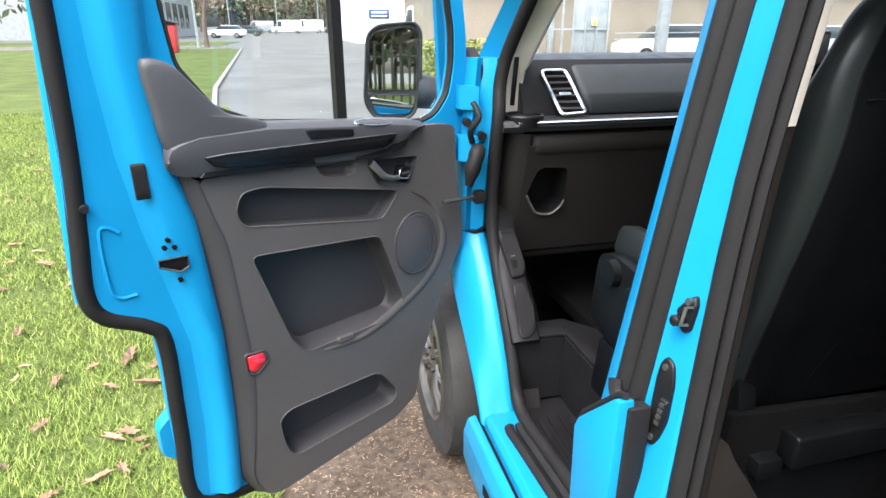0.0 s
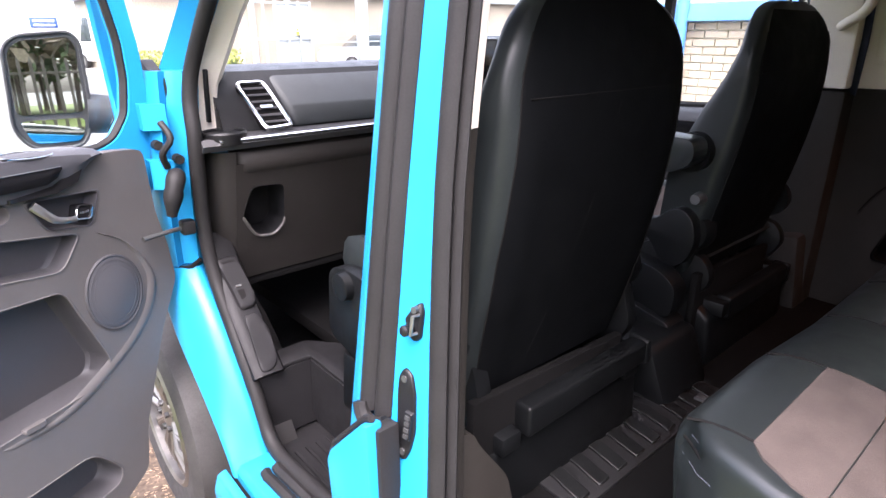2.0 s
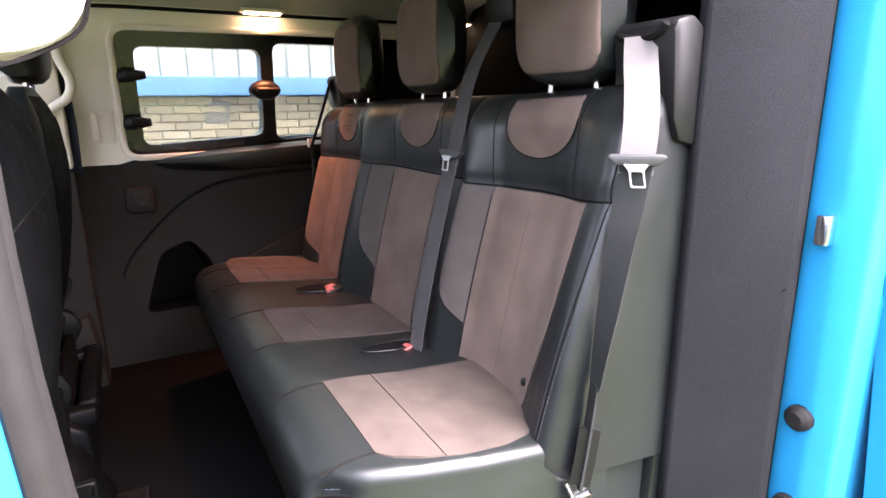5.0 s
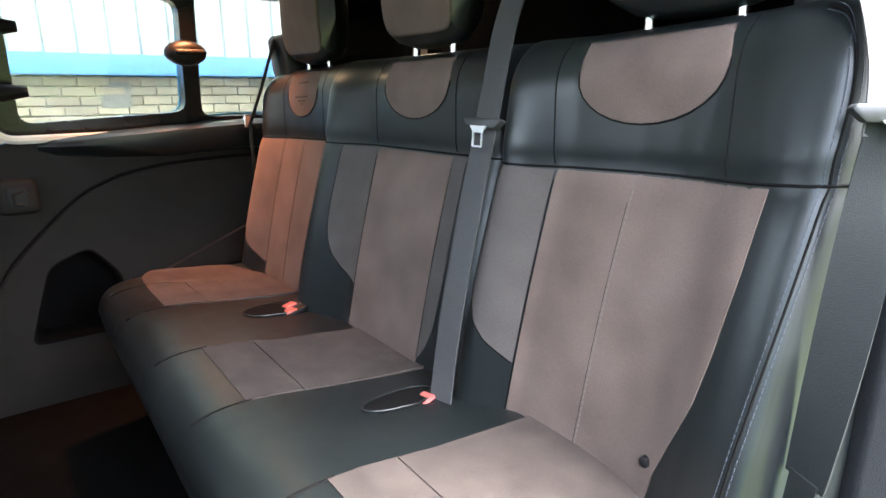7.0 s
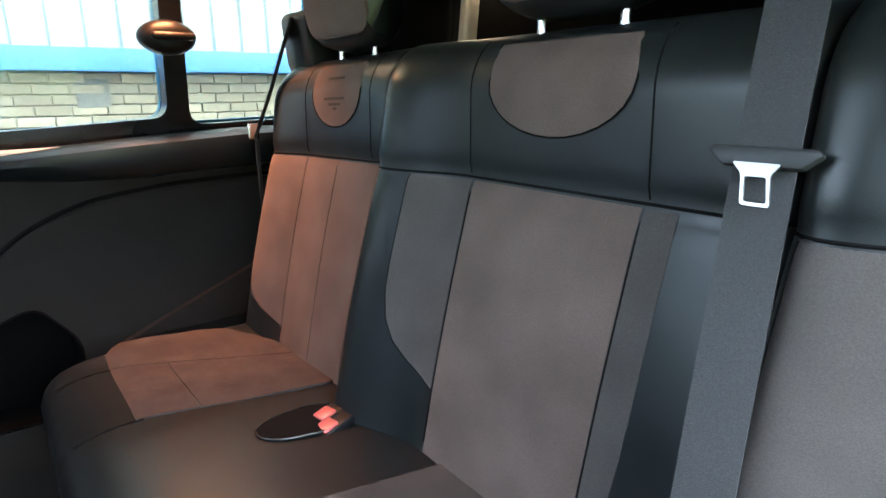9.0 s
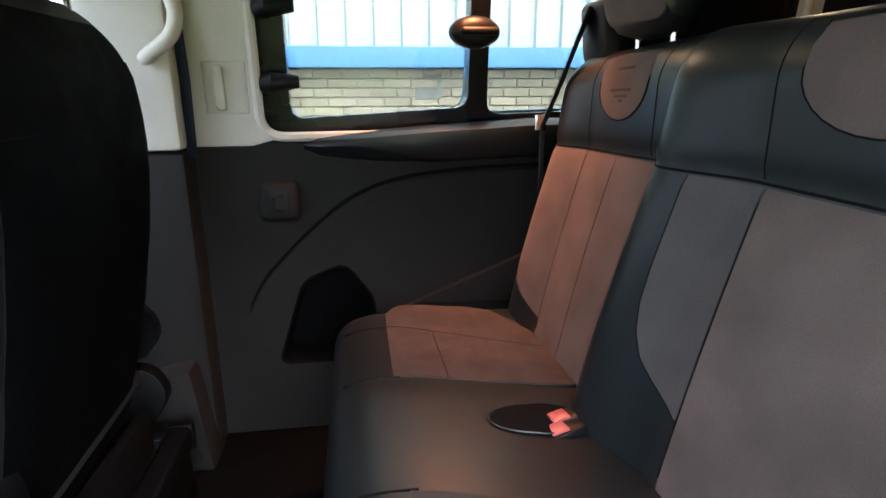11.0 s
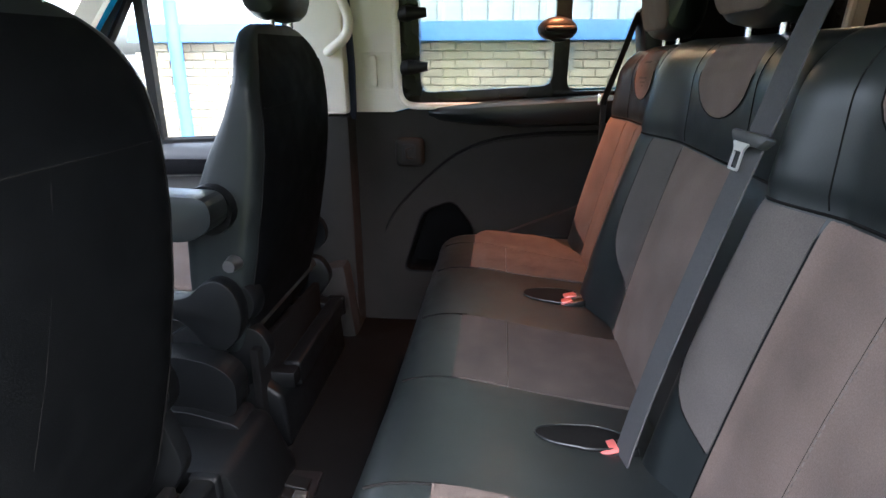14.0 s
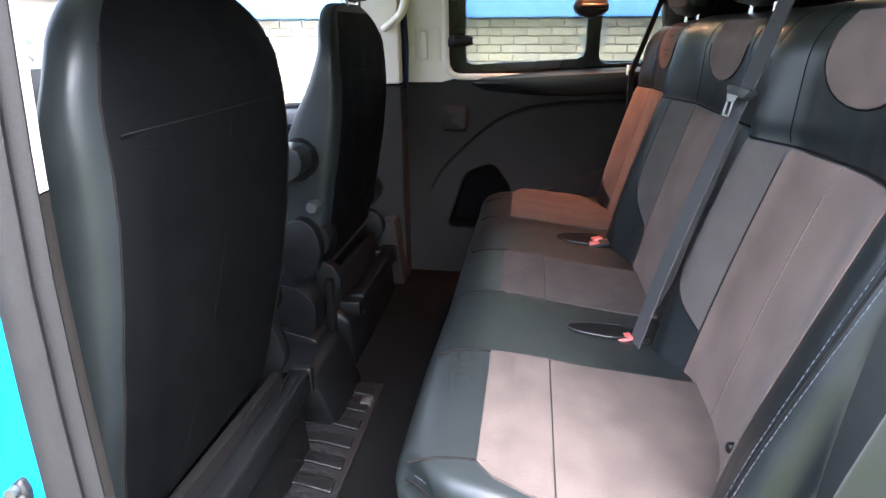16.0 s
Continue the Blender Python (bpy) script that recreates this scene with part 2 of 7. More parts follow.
def curve(points, n=8, closed=False):
    """A smooth line through points."""
    pts = [Vector(p) if len(p) == 3 else Vector((*p, 0)) for p in points]
    two = len(points[0]) == 2
    out, k = [], len(pts)
    for i in range(k if closed else k - 1):
        p0, p1, p2, p3 = (pts[(i + d) % k] if closed else pts[min(max(i + d, 0), k - 1)] for d in (-1, 0, 1, 2))
        for s in range(n):
            t = s / n
            v = 0.5 * (2 * p1 + (p2 - p0) * t + (2 * p0 - 5 * p1 + 4 * p2 - p3) * t * t + (3 * p1 - p0 - 3 * p2 + p3) * t ** 3)
            out.append((v.x, v.y) if two else v)
    if not closed:
        out.append((pts[-1].x, pts[-1].y) if two else pts[-1])
    return out


def rounded(poly, r, n=5):
    """The polygon with its corners rounded."""
    out, k = [], len(poly)
    for i in range(k):
        p, a, b = Vector(poly[i]), Vector(poly[i - 1]), Vector(poly[(i + 1) % k])
        da, db = (a - p), (b - p)
        q = min(r, 0.48 * da.length, 0.48 * db.length)
        s, e = p + da.normalized() * q, p + db.normalized() * q
        for j in range(n + 1):
            t = j / n
            v = s * (1 - t) ** 2 + p * 2 * t * (1 - t) + e * t * t
            out.append((v.x, v.y))
    return out


def rect(u0, u1, v0, v1, r, n=5):
    return rounded([(u0, v0), (u1, v0), (u1, v1), (u0, v1)], r, n)


def dense(outline, step=0.02):
    """The outline with points added on its long edges."""
    out = []
    for i, p in enumerate(outline):
        q = outline[(i + 1) % len(outline)]
        n = max(1, int(math.hypot(q[0] - p[0], q[1] - p[1]) / step))
        out += [(p[0] + (q[0] - p[0]) * j / n, p[1] + (q[1] - p[1]) * j / n) for j in range(n)]
    return out


def pad(outline, surf, lift, sink=0.002, edge=0.008, rings=6, dome=0.0):
    """A padded panel that lies on a surface: surf(u, v, h) gives the place at height h over it."""
    outline = dense(outline)
    k = len(outline)
    cu, cv = sum(p[0] for p in outline) / k, sum(p[1] for p in outline) / k
    size = sum(math.hypot(p[0] - cu, p[1] - cv) for p in outline) / k
    steps = [(1.0, -sink), (1.0, lift * 0.35), (1 - 0.35 * edge / size, lift * 0.8), (1 - edge / size, lift)]
    s0 = 1 - edge / size
    steps += [(s0 * (1 - i / rings), lift + dome * (1 - (1 - i / rings) ** 2)) for i in range(1, rings)]
    bm = bmesh.new()
    vs = [[bm.verts.new(surf(cu + (p[0] - cu) * s, cv + (p[1] - cv) * s, h)) for p in outline] for s, h in steps]
    for a, b in zip(vs, vs[1:]):
        for i in range(k):
            j = (i + 1) % k
            bm.faces.new((a[i], a[j], b[j], b[i]))
    c = bm.verts.new(surf(cu, cv, lift + dome))
    for i in range(k):
        bm.faces.new((vs[-1][i], vs[-1][(i + 1) % k], c))
    bm.faces.new(vs[0][::-1])
    return bm


def pan(outline, place, depth, lip=0.006, rings=1, bottom=0.85):
    """A recess: a bowl behind an opening, with a small proud lip round it."""
    k = len(outline)
    cu, cv = sum(p[0] for p in outline) / k, sum(p[1] for p in outline) / k
    size = sum(math.hypot(p[0] - cu, p[1] - cv) for p in outline) / k
    steps = [(1 + 2 * lip / size, 0.0), (1 + lip / size, lip * 0.7), (1.0, lip * 0.5), (0.99, -0.25 * depth), (bottom * 1.04, -0.9 * depth), (bottom, -depth)]
    bm = bmesh.new()
    vs = [[bm.verts.new(place(cu + (p[0] - cu) * s, cv + (p[1] - cv) * s, h)) for p in outline] for s, h in steps]
    for a, b in zip(vs, vs[1:]):
        for i in range(k):
            j = (i + 1) % k
            bm.faces.new((a[i], a[j], b[j], b[i]))
    bm.faces.new(vs[-1])
    return bm


def holed(outline, holes, place, t0, t1):
    """A plate with holes, thick from t0 to t1; place(u, v, h) gives the point."""
    bm = bmesh.new()
    for h in (t0, t1):
        edges = []
        for loop in (outline, *holes):
            vs = [bm.verts.new(place(p[0], p[1], h)) for p in loop]
            edges += [bm.edges.new((vs[i], vs[(i + 1) % len(vs)])) for i in range(len(vs))]
        bmesh.ops.triangle_fill(bm, use_beauty=True, use_dissolve=False, edges=edges)
    bm.verts.ensure_lookup_table()
    n = sum(len(o) for o in (outline, *holes))
    base = 0
    for loop in (outline, *holes):
        k = len(loop)
        for i in range(k):
            j = (i + 1) % k
            bm.faces.new((bm.verts[base + i], bm.verts[base + j], bm.verts[n + base + j], bm.verts[n + base + i]))
        base += k
    return bm


# ---- the van ----
# y runs forward along the van, x to its right, the middle at x = 0; y = 0 lies at the rear of the door pillar.
van = thing("van", (0, 0, 0), "bright blue crew van with its front and sliding doors open", "van")

# right-hand side, outer skin
def side_x(z):
    """Half width of the outer skin at a height."""
    return 0.975 if z < 1.2 else 0.975 - 0.19 * (z - 1.2)


def skin(y, z, h):
    return (side_x(z) - h, y, z)


RW1 = rounded([(-0.165, 1.365), (-0.58, 1.392), (-0.58, 1.70), (-0.165, 1.70)], 0.04)
RW2 = rounded([(-0.62, 1.382), (-0.92, 1.390), (-0.92, 1.72), (-0.62, 1.72)], 0.04)
low = prism([(-3.4, 0.42), (-2.45, 0.42), (-2.4, 0.62), (-2.15, 0.78), (-1.85, 0.78), (-1.62, 0.62), (-1.55, 0.42), (0.82, 0.42), (0.86, 0.62), (1.05, 0.78), (1.45, 0.78), (1.68, 0.62), (1.72, 0.42), (2.2, 0.45), (2.25, 0.9), (2.1, 1.1), (1.10, 1.2), (1.08, 0.80), (0.86, 0.50), (0.20, 0.50), (0.20, 1.2), (-3.4, 1.2)], 0.955, 0.975, "x")
part("right_side_panel", low, PAINT, van)
part("right_window_panel", holed([(0.20, 1.2), (0.20, 1.79), (0.62, 1.79), (0.5, 1.84), (-3.4, 1.84), (-3.4, 1.2)], [RW1, RW2], skin, 0.0, 0.02), PAINT, van)

# roof: outer skin and rails
ring = [(-0.855, 1.84), (-0.83, 1.92), (-0.72, 1.975), (-0.4, 2.0), (0.0, 2.005), (0.4, 2.0), (0.72, 1.975), (0.83, 1.92), (0.855, 1.84), (0.82, 1.84), (0.79, 1.90), (0.70, 1.945), (0.4, 1.97), (0.0, 1.975), (-0.4, 1.97), (-0.70, 1.945), (-0.79, 1.90), (-0.82, 1.84)]
part("roof", loft([[(x, y, z) for x, z in ring] for y in (-3.4, -2.0, -1.0, 0.0, 0.5)] + [[(x * 0.98, 0.72, z - 0.05) for x, z in ring]]), PAINT, van)
# headlining
ring = [(-0.80, 1.80), (-0.74, 1.86), (-0.5, 1.89), (0.0, 1.90), (0.5, 1.89), (0.72, 1.855), (0.78, 1.80), (0.80, 1.80), (0.79, 1.89), (0.5, 1.93), (0.0, 1.94), (-0.5, 1.93), (-0.8, 1.89), (-0.82, 1.80)]
part("headlining", loft([[(x, y, z) for x, z in ring] for y in (-2.3, -1.0, 0.0, 0.62)]), LINING, van, "cream fabric headlining")
# dark grooves where the headlining meets the trim
part("roof_seam", tube(curve([(0.772, 0.05, 1.735), (0.768, -0.03, 1.785), (0.764, -0.10, 1.80), (0.764, -0.5, 1.80), (0.764, -1.2, 1.80)], 5), 0.006, 6), SEAM, van)

# floor
FLOOR = 0.61
part("cabin_floor", rbox(-0.80, 0.93, -2.3, 0.32, FLOOR - 0.05, FLOOR, 0.006), CARPET, van, "dark carpeted cabin floor")
part("load_edge", rbox(-0.93, -0.80, -1.0, 0.0, 0.56, FLOOR - 0.002, 0.012), DARK_TRIM, van, "black sliding door threshold")
part("front_floor", rbox(-0.56, 0.9, 0.32, 1.9, FLOOR - 0.06, FLOOR - 0.012, 0.006), CARPET, van)
part("underbody", rbox(-0.9, 0.9, -3.35, 2.1, 0.34, 0.42, 0.02), DARK_TRIM, van)

# ribbed rubber tread between the seats
part("rubber_tread", rbox(-0.58, 0.03, -0.06, 0.135, FLOOR, FLOOR + 0.010, 0.004), MAT, van, "ribbed black rubber floor tread")
RIB = material("worn_rubber_rib", (0.0045, 0.0048, 0.0050), 0.5, spec=0.2, grain=0.25, grain_size=300, stain=0.35, stain_size=12)
for i in range(9):
    x = -0.565 + i * 0.066
    part("tread_rib", prism([(x, -0.045), (x + 0.036, -0.045), (x + 0.052, 0.035), (x + 0.036, 0.115), (x, 0.115), (x + 0.016, 0.035)], FLOOR + 0.009, FLOOR + 0.016, "z", 0.002, 1), RIB, van)
part("floor_latch", rbox(-0.075, -0.045, -0.052, -0.022, FLOOR + 0.008, FLOOR + 0.022, 0.003), STEEL, van)

# inner trim of the right-hand side
def wall_in(y, z, h):
    """The inner trim of the right side, leaning in above the window sill; h goes into the cabin."""
    x = 0.83 if z < 1.33 else 0.83 - 0.12 * (z - 1.33)
    return (x - h, y, z)


POCKET = rounded([(-0.12, 0.80), (-0.185, 1.0), (-0.28, 1.037), (-0.345, 0.95), (-0.345, 0.80)], 0.03, 4)
part("lower_side_trim", holed([(-2.3, FLOOR), (0.10, FLOOR), (0.10, 1.315), (-0.10, 1.315), (-0.16, 1.33), (-2.3, 1.335)], [POCKET], wall_in, -0.03, 0.0), BROWN_TRIM, van, "brown-grey plastic side trim")
# raised field with a curved upper edge
edge = curve([(-0.06, 0.93), (-0.108, 1.012), (-0.228, 1.131), (-0.32, 1.195), (-0.455, 1.235), (-0.728, 1.252), (-1.6, 1.262)], 6)
field = part("trim_field", holed(edge + [(-1.6, 0.70), (-0.08, 0.70)], [POCKET], wall_in, 0.001, 0.009), BROWN_TRIM, van)
part("field_edge", tube([wall_in(p[0], p[1] - 0.002, 0.004) for p in edge], 0.0055, 8), BROWN_TRIM, field)
part("trim_groove", tube([wall_in(p[0], p[1] + 0.010, 0.0005) for p in edge], 0.005, 6), SEAM, van)
# the recess is coloured near black inside, which deepens its shade
part("side_pocket", pan(POCKET, lambda u, v, h: wall_in(u, v, h + 0.009), 0.075, 0.004, bottom=0.9), CARPET, van, "open pocket in the side trim, its shade coloured in")
part("trim_wedge", pad([(-0.42, 0.93), (-0.98, 0.93), (-0.98, 1.16)], wall_in, 0.02, edge=0.01, rings=3), BROWN_TRIM, van)
# long elbow ledge below the window
ledge = []
for y, d, zt, zb in ((-0.205, 0.006, 1.322, 1.312), (-0.24, 0.03, 1.330, 1.302), (-0.36, 0.05, 1.342, 1.290), (-0.5, 0.056, 1.352, 1.284), (-0.72, 0.058, 1.364, 1.292), (-1.5, 0.058, 1.372, 1.295)):
    ledge.append([(0.835, y, zt + 0.006), (0.83 - d + 0.012, y, zt + 0.002), (0.83 - d, y, zt - 0.006), (0.83 - d - 0.002, y, (zt + zb) / 2), (0.83 - d * 0.7, y, zb), (0.835, y, zb - 0.012)])
part("window_ledge", loft(ledge), LEATHER, van, "padded dark ledge below the side window")
# tie-down socket
socket = part("socket", pad(rect(-0.190, -0.098, 1.150, 1.240, 0.020), wall_in, 0.024, edge=0.014, rings=3), BROWN_TRIM, van, "brown-grey tie-down socket")
part("socket_well", pad(rect(-0.165, -0.122, 1.168, 1.222, 0.010), lambda u, v, h: wall_in(u, v, h + 0.024), 0.0015, edge=0.002, rings=2), DARK_TRIM, socket)
part("socket_hook", tube([wall_in(-0.155, 1.21, 0.024), wall_in(-0.135, 1.205, 0.032), wall_in(-0.135, 1.18, 0.032), wall_in(-0.155, 1.175, 0.024)], 0.004, 8), BROWN_TRIM, socket)

# cream upper trim round the window, and the window itself
win_out = rounded([(-0.115, 1.335), (-1.36, 1.345), (-1.36, 1.75), (-0.115, 1.745)], 0.055, 7)
part("upper_side_trim", holed([(0.10, 1.317), (-0.095, 1.317), (-0.15, 1.332), (-2.3, 1.337), (-2.3, 1.815), (-0.05, 1.815), (0.10, 1.70)], [win_out], wall_in, -0.06, 0.004), BEIGE, van, "cream plastic trim round the side window")
part("trim_edge", tube([wall_in(p[0], p[1], 0.004) for p in win_out], 0.011, 8, closed=True), BEIGE, van)
window = part("side_window_frame", holed(win_out, [rounded([(-0.178, 1.372), (-0.578, 1.395), (-0.578, 1.692), (-0.178, 1.692)], 0.035, 6), rounded([(-0.622, 1.378), (-0.915, 1.386), (-0.915, 1.715), (-0.622, 1.715)], 0.035, 6)], wall_in, -0.075, -0.028), GLOSS_BLACK, van, "black side window frame with a hinged pane")
part("opening_pane", holed(rounded([(-0.17, 1.366), (-0.586, 1.389), (-0.586, 1.70), (-0.17, 1.70)], 0.035, 6), [], wall_in, -0.060, -0.056), TINTED, window).visible_shadow = False
part("fixed_pane", holed(rounded([(-0.614, 1.37), (-0.925, 1.380), (-0.925, 1.722), (-0.614, 1.722)], 0.035, 6), [], wall_in, -0.060, -0.056), TINTED, window).visible_shadow = False
for z in (1.448, 1.597):
    bm = tube([wall_in(-0.135, z, -0.03), wall_in(-0.135, z, 0.0), wall_in(-0.15, z + 0.002, 0.008), wall_in(-0.205, z + 0.004, 0.004)], [0.02, 0.021, 0.023, 0.013], 10)
    part("hinge", bm, DARK_TRIM, window)
bm = loft([[(x, -0.580 + k * 0.056 * math.cos(a), 1.553 + k * 0.034 * math.sin(a)) for a in (i * math.tau / 28 for i in range(28))] for x, k in ((0.815, 0.80), (0.805, 0.96), (0.795, 1.0), (0.785, 0.97), (0.776, 0.88), (0.769, 0.72), (0.765, 0.45), (0.764, 0.1))])
catch = part("window_catch", bm, DARK_TRIM, window, "black oval twist catch on the window bar")
part("catch_lever", rbox(0.755, 0.775, -0.628, -0.545, 1.546, 1.562, 0.007, 3), DARK_TRIM, window)

# right-hand door pillar: cream above, dark below, with a strap and grab handle
part("right_pillar", prism([(0.025, 0.60), (0.20, 0.60), (0.19, 1.312), (0.028, 1.312)], 0.745, 0.93, "x", 0.012), BROWN_TRIM, van)
part("right_pillar_cover", prism([(0.03, 1.316), (0.19, 1.316), (0.205, 1.85), (0.035, 1.85)], 0.742, 0.92, "x", 0.012), BEIGE, van)
part("pillar_foot", prism([(0.02, 0.60), (0.19, 0.60), (0.14, 0.84), (0.05, 0.86)], 0.68, 0.80, "x", 0.02), BROWN_TRIM, van)
part("driver_belt", ribbon([(0.775, 0.03, 1.80), (0.775, 0.017, 1.45), (0.785, 0.022, 1.30)], 0.03, 0.003, (0.8, 1, 0)), material("navy_webbing", (0.006, 0.012, 0.03), 0.7, grain=0.2, grain_size=900, bump=0.5, bump_size=1200), van, "dark navy seat belt on the pillar")
part("pillar_hatch", pad(rect(-0.098, -0.008, 1.385, 1.494, 0.006), wall_in, 0.006, edge=0.004, rings=2), BEIGE, van)
part("hatch_bar", pad(rect(-0.052, -0.03, 1.392, 1.486, 0.008), wall_in, 0.016, edge=0.006, rings=2), BEIGE, van)
part("grab_handle", tube(curve([(0.76, 0.03, 1.70), (0.72, 0.025, 1.69), (0.70, 0.02, 1.64), (0.695, 0.0, 1.58), (0.69, 0.01, 1.535), (0.70, 0.05, 1.505), (0.735, 0.075, 1.495)], 5), 0.014, 10), BEIGE, van, "cream moulded grab handle")

# courtesy lamps on the right-hand roof edge
for y, x in ((-0.58, 0.742), (-1.33, 0.742)):
    lamp = part("courtesy_lamp", rbox(x - 0.025, x + 0.02, y - 0.075, y + 0.075, 1.802, 1.815, 0.005), BEIGE, van, "small lit warm courtesy lamp")
    part("lens", rbox(x - 0.02, x + 0.012, y - 0.06, y - 0.004, 1.797, 1.804, 0.003), LAMP_GLOW, lamp)
    part("lens", rbox(x - 0.02, x + 0.012, y + 0.004, y + 0.06, 1.797, 1.804, 0.003), LAMP_GLOW, lamp)
    if y < -1:
        continue
    l = new("courtesy_light", bpy.data.lights.new("courtesy_light", "AREA"))
    l.data.shape, l.data.size, l.data.size_y, l.data.energy, l.data.color = "RECTANGLE", 0.03, 0.12, 0.52, (1.0, 0.33, 0.12)
    l.data.specular_factor = 0.25
    l.matrix_world = look((x - 0.01, y, 1.792), (x - 0.09, y + 0.02, 1.0))
    l.data.spread = radians(92)

# driver's door, shut
def shut(u, z, h):
    """Places on the shut driver's door: u to the rear from its hinge, z height, h inwards from its trim."""
    return (0.83 - 0.12 * max(0.0, z - 1.25) - h, 1.08 - u, z)


LIGHTS = rounded([(0.105, 1.205), (0.36, 1.205), (0.80, 1.225), (0.85, 1.27), (0.85, 1.62), (0.80, 1.69), (0.385, 1.69), (0.10, 1.32)], 0.02, 4)
SHELL = [(0.01, 0.55), (0.24, 0.52), (0.87, 0.52), (0.89, 1.20), (0.89, 1.62), (0.84, 1.75), (0.37, 1.75), (0.03, 1.32)]
driver_door = part("driver_door", holed(rounded(SHELL, 0.03, 4), [LIGHTS], shut, -0.085, -0.040), PAINT, van, "shut blue driver's door")
part("door_skin", prism([(0.215, 0.52), (0.84, 0.52), (1.065, 0.80), (1.075, 1.198), (0.215, 1.198)], 0.94, 0.972, "x", 0.004), PAINT, driver_door)
part("door_trim", pad(rounded([(0.06, 0.60), (0.25, 0.56), (0.85, 0.56), (0.86, 1.12), (0.05, 1.12)], 0.04, 4), shut, 0.020, 0.05, 0.02, 4), GREY_TRIM, driver_door, "grey plastic inner door panel")
part("upper_roll", loft([[shut(u, 1.105, -0.03), shut(u, 1.108, 0.028), shut(u, 1.135, 0.040), shut(u, 1.168 + q, 0.038), shut(u, 1.186 + q, 0.026), shut(u, 1.200 + q, -0.006), shut(u, 1.200 + q, -0.04)] for u, q in ((0.05, -0.020), (0.20, -0.008), (0.32, 0.0), (0.45, 0.008), (0.60, 0.014), (0.85, 0.020))]), ROLL, driver_door, "dark soft upper door roll")
part("gloss_strip", loft([[shut(u, zb, 0.030), shut(u, zb + 0.003, 0.044), shut(u, (zb + zt) / 2, 0.047), shut(u, zt, 0.044), shut(u, zt + 0.002, 0.030)] for u, zt, zb in ((0.20, 1.150, 1.140), (0.225, 1.158, 1.126), (0.27, 1.161, 1.114), (0.36, 1.166, 1.112), (0.50, 1.168, 1.118), (0.62, 1.169, 1.122), (0.70, 1.168, 1.135))]), GLOSS_BLACK, driver_door, "gloss black trim strip")
part("strip_edge", tube([shut(u, z, 0.0455) for u, z in ((0.225, 1.124), (0.27, 1.112), (0.36, 1.110), (0.50, 1.116), (0.62, 1.120))], 0.0016, 5), ALLOY, driver_door)
part("handle_lever", tube(curve([shut(0.30, 1.062, 0.022), shut(0.32, 1.068, 0.040), shut(0.345, 1.084, 0.044), shut(0.362, 1.096, 0.036)], 4), [0.006] * 5 + [0.009] * 8, 8, flat=0.7), ALLOY, driver_door, "silver door release lever")
part("window_bar", loft([[shut(u, z, -0.075), shut(u + 0.030, z, -0.075), shut(u + 0.030, z, -0.045), shut(u, z, -0.045)] for u, z in ((0.350, 1.195), (0.382, 1.70))]), RUBBER, driver_door, "black window divider")
part("frame_trim", holed(rounded(SHELL, 0.03, 4), [LIGHTS], shut, -0.0395, -0.034), CHARCOAL, driver_door, "dark inner window frame")
part("window_seal", tube([shut(u, z, -0.056) for u, z in LIGHTS], 0.018, 6, closed=True), RUBBER, driver_door)
part("door_glass", holed(LIGHTS, [], shut, -0.066, -0.062), GLASS, driver_door).visible_shadow = False

# rear of the cabin: a near-black sheet standing in for the unlit cargo space
part("rear_bulkhead", rbox(-0.85, 0.88, -1.44, -1.40, 0.5, 1.93, 0.004), CARPET, van)

# ---- left-hand side: sill, pillars, roof rail, quarter panel ----
def left(y, z, h):
    return (-side_x(z) + h, y, z)


part("left_roof_rail", loft([[(-0.86, y, 1.84), (-0.80, y, 1.76), (-0.74, y, 1.80), (-0.75, y, 1.87), (-0.82, y, 1.92)] for y in (-3.4, -1.0, 0.0, 0.55)]), PAINT, van)
part("header_seal", tube([(-0.80, -1.0, 1.765), (-0.80, -0.5, 1.765), (-0.80, 0.0, 1.765)], 0.014, 8), RUBBER, van)
part("left_quarter_panel", prism([(-3.4, 0.42), (-2.45, 0.42), (-2.4, 0.62), (-2.15, 0.78), (-1.85, 0.78), (-1.62, 0.62), (-1.55, 0.42), (-1.06, 0.42), (-1.06, 1.2), (-3.4, 1.2)], -0.975, -0.95, "x"), PAINT, van)
part("left_quarter_window_panel", holed([(-1.06, 1.2), (-1.06, 1.84), (-3.4, 1.84), (-3.4, 1.2)], [rect(-2.9, -1.25, 1.36, 1.72, 0.05)], left, 0.0, 0.02), PAINT, van)
# rear jamb of the sliding door opening: blue, with black seal and rubber stops
part("rear_jamb", prism([(-0.985, -1.06), (-0.985, -1.0), (-0.95, -0.985), (-0.90, -0.985), (-0.90, -1.06)], 0.42, 1.84, "z", 0.006), PAINT, van)
part("rear_jamb_seal", tube(curve([(-0.895, -0.955, 1.78), (-0.895, -0.955, 1.4), (-0.895, -0.955, 1.0), (-0.9, -0.97, 0.62)], 4), 0.017, 8), RUBBER, van)
for z in (0.86, 1.02):
    part("rubber_stop", tube([(-0.935, -0.99, z), (-0.935, -0.975, z), (-0.935, -0.968, z)], [0.022, 0.02, 0.012], 12), RUBBER, van)
part("jamb_striker", rbox(-0.945, -0.925, -0.99, -0.965, 1.30, 1.345, 0.004), CHROME, van)
part("quarter_trim", prism([(-2.3, FLOOR), (-0.965, FLOOR), (-0.95, 1.0), (-0.93, 1.4), (-0.94, 1.82), (-2.3, 1.82)], -0.895, -0.86, "x", 0.006), FELT, van, "black felt rear quarter trim")
